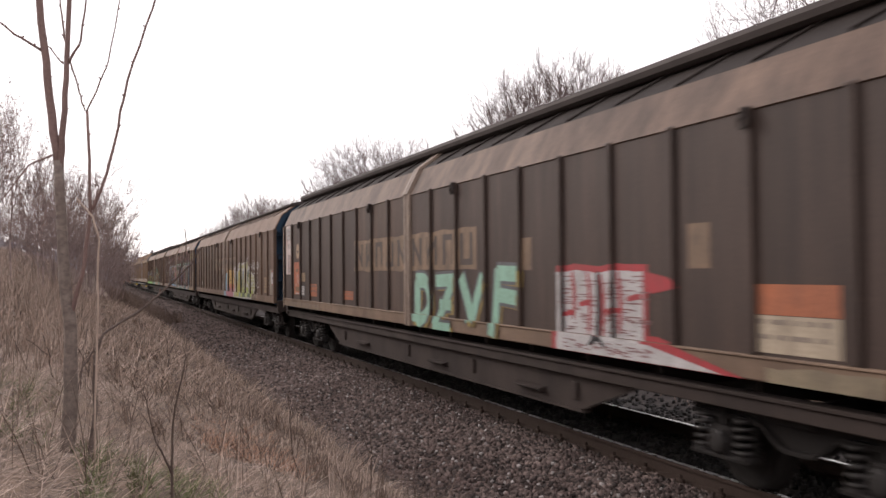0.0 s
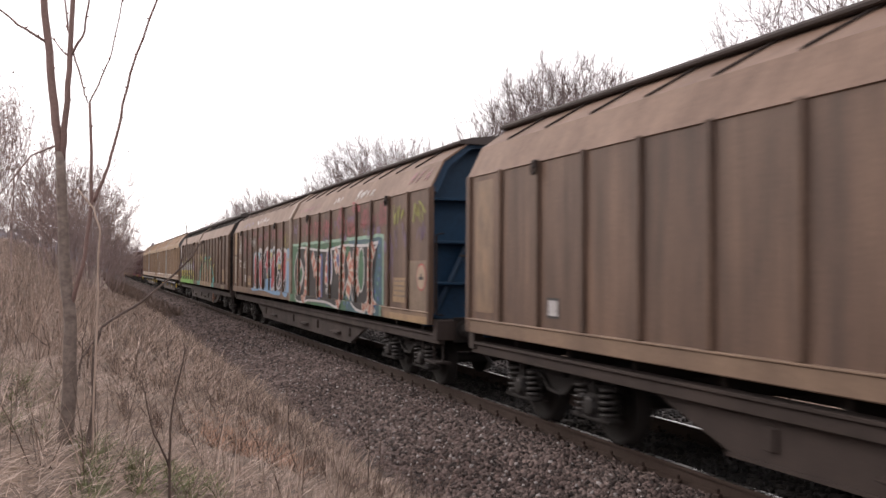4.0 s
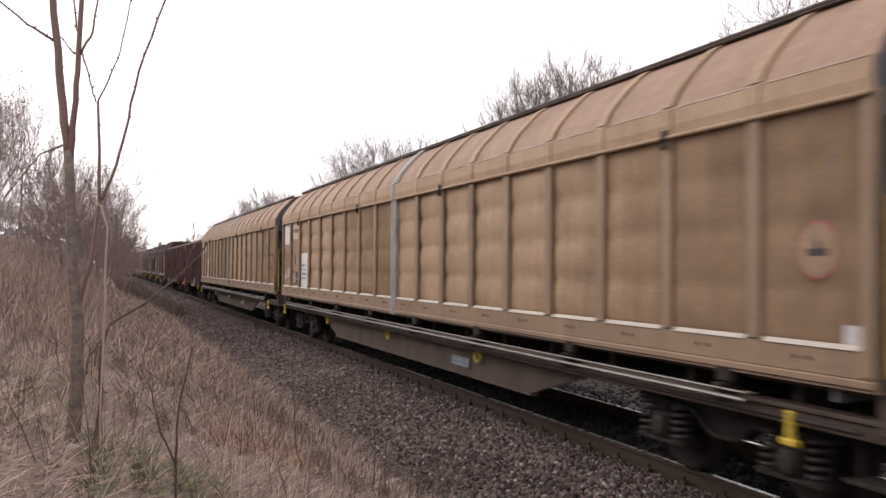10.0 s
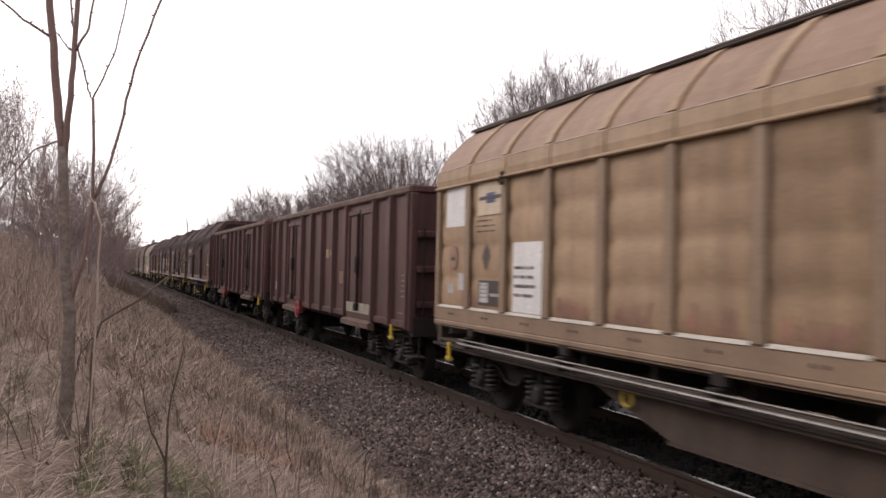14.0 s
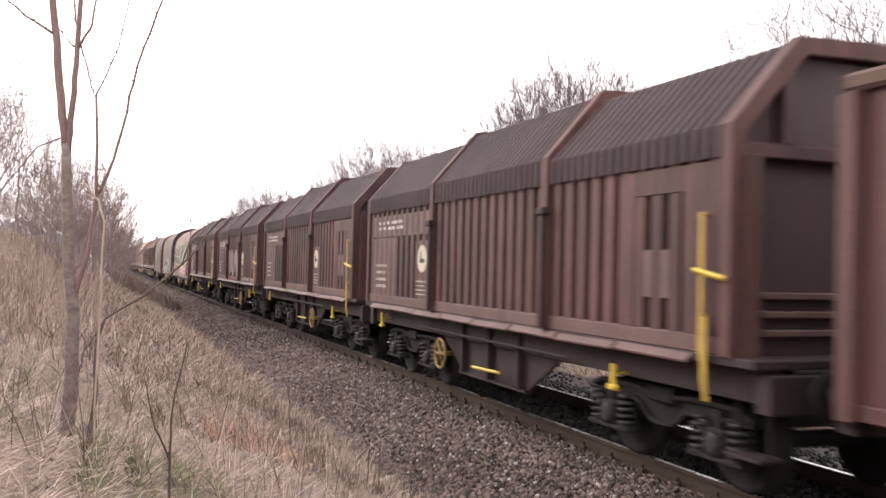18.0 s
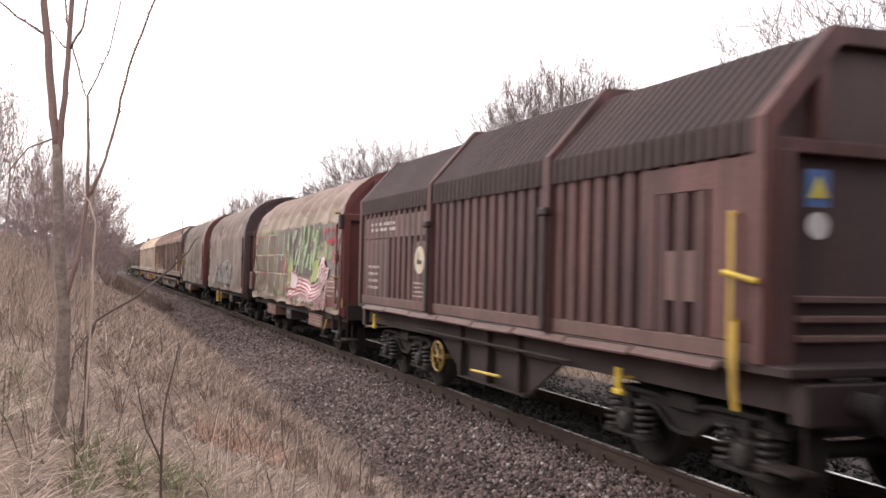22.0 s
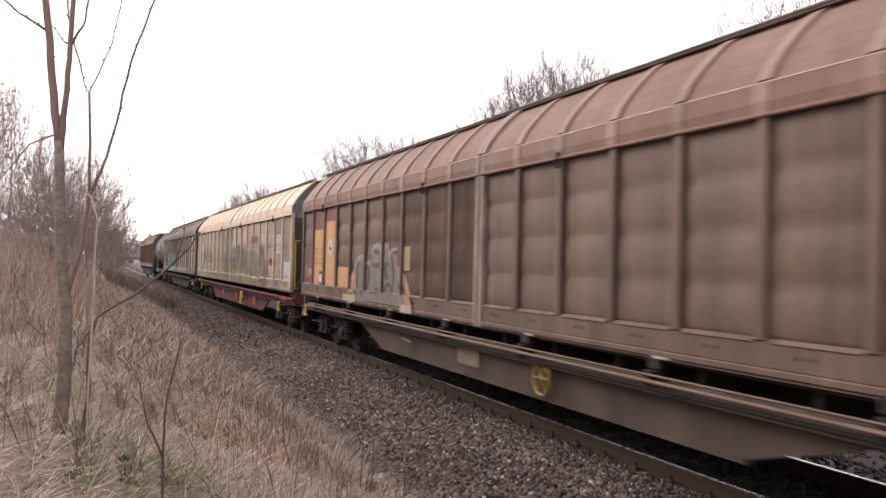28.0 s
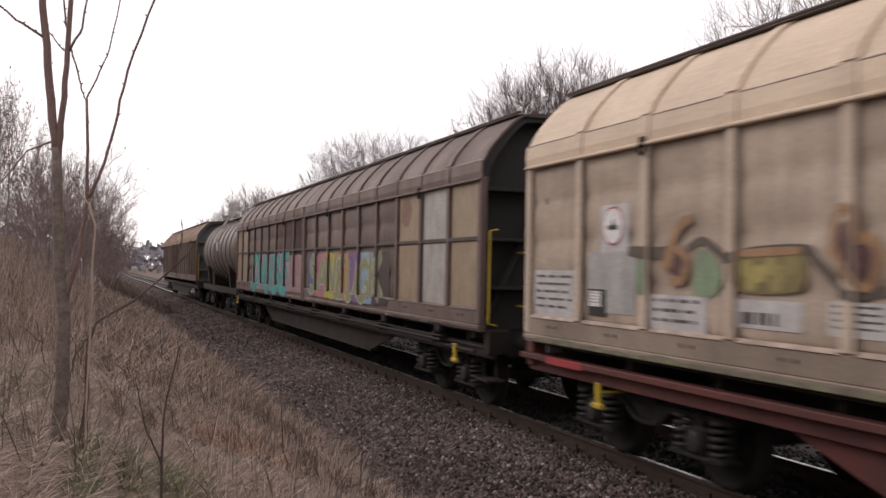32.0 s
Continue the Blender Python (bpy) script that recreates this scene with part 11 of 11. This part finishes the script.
decal(F, "graffiti_highlight", [soft([(-1.31, 2.28), (-1.49, 2.38), (-1.5, 2), (-1.35, 1.95)]), soft([(-2.45, 2.14), (-2.57, 2.28), (-2.62, 1.6), (-2.49, 1.46)]), soft([(-1.61, 1.43), (-2.21, 1.46), (-2.09, 1.27), (-1.75, 1.24)])], P((0.30, 0.45, 0.48), 0.4), ribs17, 3, "pale blue sprayed highlight")
decal(F, "graffiti_outline", ribbon([(-0.55, 2.01), (-0.63, 2.36), (-0.76, 2.43), (-0.86, 2.3), (-1.14, 2.28), (-1.53, 2.41)], 0.08, 0.12) + ribbon([(-1.52, 2.42), (-1.86, 2.52), (-1.97, 2.36), (-1.87, 2.18), (-1.72, 1.89)], 0.06, 0.1) + ribbon([(-0.06, 1.95), (-0.55, 1.99), (-0.9, 1.93), (-1.47, 1.99)], 0.08, 0.13) + ribbon([(-0.54, 1.79), (-0.91, 1.73), (-1.4, 1.68)], 0.07, 0.13) + ribbon([(-0.82, 1.91), (-0.95, 1.88), (-1.03, 1.94)], 0.07, 0.13) + ribbon([(-1.96, 2.38), (-2.42, 2.45), (-2.6, 2.42)], 0.06, 0.08) + ribbon([(-2.02, 2.32), (-2.31, 1.97), (-2.38, 1.83)], 0.06, 0.08) + ribbon([(-1.79, 1.87), (-1.92, 1.69), (-1.92, 1.57)], 0.06, 0.1) + ribbon([(-1.87, 2.16), (-2.13, 2.01), (-2.27, 1.74)], 0.06, 0.09) + ribbon([(-2.64, 2.44), (-2.8, 2.33), (-2.87, 2.13), (-3.02, 1.86), (-3.24, 1.78)], 0.05, 0.07) + ribbon([(-2.59, 1.93), (-2.68, 1.81), (-2.6, 1.68)], 0.05, 0.08) + ribbon([(-1.54, 1.47), (-1.82, 1.23)], 0.06, 0.1) + ribbon([(-2.55, 1.56), (-2.77, 1.37), (-2.87, 1.19)], 0.05, 0.08) + ribbon([(-0.55, 1.51), (-0.85, 1.35)], 0.08, 0.13) + ribbon([(-2.86, 1.58), (-3.02, 1.29)], 0.05, 0.07) + ribbon([(-2.32, 1.5), (-2.2, 1.27)], 0.06, 0.09) + ribbon([(0.01, 1.53), (-0.1, 1.87)], 0.09, 0.15), P((0.075, 0.06, 0.055), 0.35), ribs17, 4, "black sprayed outline")
decal(F, "graffiti_mark", [soft([(-0.93, 2.4), (-1.06, 2.45), (-1.12, 2.37), (-1.02, 2.32)]), soft([(-2.85, 2.31), (-2.95, 2.35), (-3.05, 2.32), (-3, 2.21), (-2.88, 2.19)]), soft([(-3, 2.13), (-3.18, 2.21), (-3.24, 1.87), (-3.1, 1.94)]), soft([(-1.99, 2.47), (-2.09, 2.53), (-2.17, 2.49), (-2.07, 2.4)])], P((0.20, 0.07, 0.085), 0.4), ribs17, 5, "plum sprayed spot")
decal(F, "graffiti_mark", [soft([(0.37, 1.92), (0.2, 2.04), (0.17, 1.75), (0.29, 1.69)]), soft([(0.79, 1.55), (0.68, 1.67), (0.58, 1.53), (0.69, 1.43)])], P((0.24, 0.10, 0.11), 0.5), ribs17, 3)
decal(R, "graffiti_mark", [soft([(1.35, 1.33), (1.34, 2.22), (1.45, 2.35), (1.18, 2.16), (1.06, 2.28), (0.81, 2.22), (0.64, 2.39), (0.48, 2.15), (0.44, 1.39), (0.66, 1.26)])], P((0.27, 0.20, 0.19), 0.6), ribs17, 1, "faded grey sprayed figure")
decal(R, "graffiti_mark", scribble(1.3, 1.55, 0.7, 0.75, 18, 4, 0.05), P((0.16, 0.12, 0.115), 0.5), ribs17, 2)
decal(R, "graffiti_mark", ribbon([(2.54, 1.67), (1.93, 1.88), (1.9, 1.22), (2.52, 1.21)], 0.09, 0.09) + ribbon([(2.54, 1.53), (2.14, 1.48), (2, 1.69)], 0.12, 0.12), P((0.46, 0.38, 0.22), 0.4), ribs17, 3)
placard(R, 9.58, 9.06, 2.18, 2.69, WHITEPL, "white sign with red ring")
warning_disc(R, 9.33, 2.47, 0.18, BOARD, RED, layer=3)
placard(R, 9.83, 8.93, 1.58, 2.21, GREYPL, "grey-white repainted board")
placard(R, 9.81, 9.45, 1.54, 1.82, M_BLACK, layer=2)
placard(R, 9.78, 9.55, 1.64, 1.8, BOARD, "white paper notice", 4, layer=3, seed=5)
placard(R, 11.06, 10.09, 1.47, 2.01, WHITEPL, "white board with dark lettering", 5, INK, seed=101)
placard(R, 8.67, 7.83, 1.46, 1.8, WHITEPL, "white board with small print", 3, INK, seed=102)
placard(R, 7.49, 6.71, 1.57, 1.8, WHITEPL, "white plate with dark lettering")
decal(R, "lettering", bars(7.37, 1.7, 0.48, 0.12, 1, 103, 0.8), INK, (), 2)
placard(R, 6.44, 5.88, 1.57, 1.82, WHITEPL, "white board with small print", 4, INK, seed=104)
decal(R, "graffiti_outline", ribbon([(9.06, 2.21), (8.49, 2.18), (8.24, 2.22)], 0.09, 0.13) + ribbon([(8.11, 2.22), (7.91, 2.29), (7.74, 2.22), (7.54, 2.13), (7.26, 2.18), (6.68, 2.19), (6.58, 2.11), (6.37, 1.96), (6.21, 1.86), (5.93, 1.92)], 0.06, 0.09), P((0.12, 0.09, 0.07), 0.45), ribs17, 2, "dark sprayed outline")
decal(R, "graffiti_fill", [soft([(8.91, 2.14), (8.71, 2.11), (8.7, 1.8), (8.91, 1.82)]), soft([(7.95, 2.22), (7.74, 2.15), (7.63, 1.98), (7.73, 1.81), (8.02, 1.82)])], P((0.27, 0.36, 0.22), 0.45), ribs17, 1, "green sprayed field")
decal(R, "graffiti_fill", [soft([(7.44, 2.14), (6.69, 2.16), (6.72, 1.88), (7.4, 1.86)])], P((0.24, 0.19, 0.07), 0.4), ribs17, 3, "olive sprayed field")
decal(R, "graffiti_mark", [round_spot(7.31, 2.05, 0.075, 12), round_spot(7.16, 2.01, 0.075, 12), round_spot(7.03, 2.07, 0.075, 12), round_spot(6.91, 2.01, 0.075, 12), round_spot(6.82, 2.08, 0.075, 12), round_spot(7.26, 1.94, 0.075, 12), round_spot(6.97, 1.94, 0.075, 12)], P((0.46, 0.38, 0.12), 0.4), ribs17, 4, "yellow sprayed dot")
decal(R, "graffiti_fill", ribbon([(8.45, 2.03), (8.35, 2.22), (8.21, 2.43), (8.03, 2.49)], 0.07, 0.11) + ribbon([(8.38, 2.02), (8.27, 2.22), (8.1, 2.11), (8.18, 1.94), (8.36, 1.92)], 0.06, 0.08) + ribbon([(7.41, 2.17), (6.71, 2.19)], 0.05, 0.07) + ribbon([(6.43, 2.14), (6.38, 2.43), (6.22, 2.47), (6.17, 2.26), (6.07, 2.27), (5.99, 2.12), (6.09, 1.92), (6.27, 2.03), (6.42, 2.2)], 0.05, 0.07), P((0.46, 0.25, 0.12), 0.4), ribs17, 5, "orange-brown sprayed shape")
decal(R, "graffiti_mark", [soft([(6.34, 2.28), (6.24, 2.39), (6.18, 2.23), (6.05, 2.19), (6.1, 1.98), (6.25, 2.06)]), soft([(8.32, 2.1), (8.2, 2.17), (8.16, 2.02), (8.28, 1.97)])], P((0.13, 0.05, 0.05), 0.3), ribs17, 4, "dark plum sprayed field")
decal(R, "graffiti_mark", cloud(11.0, 0.3, 1.06, 1.22, 17, 0.05), P((0.24, 0.22, 0.16), 0.6), ribs17, 1)
decal(R, "graffiti_mark", scribble(10.9, 1.07, 10.4, 0.13, 140, 26, 0.08), P((0.30, 0.34, 0.14), 0.5), ribs17, 2)
handwheel(w17, -2.7, 0.68, M_YELLOW, 0.21, -1.42, "yellow handbrake wheel")
BRIGHTRED = P((0.52, 0.05, 0.06), 0.25)
for y0, y1, z0, z1 in ((-1.2, -1.9, 0.5, 0.85), (-0.1, -0.6, 0.5, 0.85), (3.6, 2.9, 0.55, 0.85), (-4.2, -4.7, 0.5, 0.8)):
    placard(w17, y0, y1, z0, z1, BRIGHTRED, "bright red plate", 4, PINK, seed=int(10 * abs(y0)), wall=1.245)
for y in (-5.2, -3.4, -1.0, 1.4, 2.2, 4.4, 5.0):
    part("girder_hole", shared("girder_hole", lambda: Shape().disc((-1.228, 0, 0.78), "x", [(-0.006, 0.09), (0.0, 0.09)], 14), M_BLACK), M_BLACK, w17, at=(0, y, 0))
part("frame_edge", Shape().box(-1.44, -1.30, -11.4, 11.4, 0.945, 1.015, 0.01), M_REDFRAME, w17, "red painted frame edge")
for y in (-10.3, 10.3):
    placard(w17, y - 0.4, y + 0.4, 0.935, 1.02, BRIGHTRED, wall=1.442)
    bracket(w17, y * 0.93, 0.72, -1.42)

# dark wagon with coloured panels
R, F = walls18[1], walls18[0]
st = (21.8 / 2 - 0.05) / 9
for wall, sg in ((R, 1), (F, -1)):
    part("waist_rail", Shape().box(-1.455, -1.42, min(sg * 0.1, sg * 10.8), max(sg * 0.1, sg * 10.8), 2.40, 2.46, 0.008), M_DARKBROWN, wall)
for k, mat in ((6, P((0.42, 0.30, 0.19), 0.3)), (7, P((0.52, 0.48, 0.44), 0.3)), (8, P((0.42, 0.31, 0.2), 0.3))):
    placard(F, -(0.1 + k * st), -(0.03 + (k + 1) * st - 0.06), 1.34, 3.26, mat, "pale painted panel" if k == 6 else "")
for k, mat in ((7, P((0.40, 0.33, 0.26), 0.3)), (8, P((0.40, 0.26, 0.15), 0.3))):
    placard(R, 0.1 + k * st, 0.03 + (k + 1) * st - 0.06, 1.34, 3.26, mat)
decal(F, "faded_disc", [round_spot(-7.7, 2.95, 0.26)], P((0.30, 0.15, 0.1), 0.4), (), 2)
piece(R, ribs18, 7.6, 1.9, 1.34, 2.28, 5, 111, TEAL, P((0.2, 0.12, 0.2), 0.3), P((0.40, 0.40, 0.42), 0.4), WHITEPL)
decal(R, "graffiti_ground", cloud(1.9, 0.1, 1.34, 2.3, 21, 0.05), P((0.46, 0.27, 0.28), 0.4), ribs18, 1)
for k, mat in enumerate((P((0.10, 0.13, 0.24), 0.3), PINK, YELLOWP, ORANGE2, PURPLE, SKYBLUE, INK)):
    decal(F, "graffiti_ground", cloud(-0.4 - 0.92 * k, -1.3 - 0.92 * k, 1.32, 2.30, 22 + k, 0.06), mat, ribs18, 1, "coloured sprayed field" if k == 0 else "")
decal(F, "graffiti_outline", wild(-0.6, -6.4, 1.42, 2.18, "SANEUCK", 112, 0.02), CHALK, ribs18, 2)
decal(F, "graffiti_fill", wild(-0.6, -6.4, 1.42, 2.18, "SANEUCK", 112, -0.03), P((0.32, 0.34, 0.16), 0.3), ribs18, 3)
decal(F, "graffiti_mark", scribble(-5.6, 1.06, 3.4, 0.14, 113, 12, 0.03), CHALK, ribs18, 2)


# ---- what moves: the whole train rolls along the track, its wheels turn ----
def motions():
    for w, y0 in TRAIN:
        walk(w, [(2.0 * k, pose(TRACK_X, y0 - SPEED * 2.0 * k, 0)) for k in range(17)])
    step = 2 / FPS
    turn = math.degrees(SPEED * step / WHEEL_R)
    for wheels, y in WHEELS:
        walk(wheels, [(k * step, pose(0, y, WHEEL_R, (turn * k) % 360)) for k in range(481)])


motions()
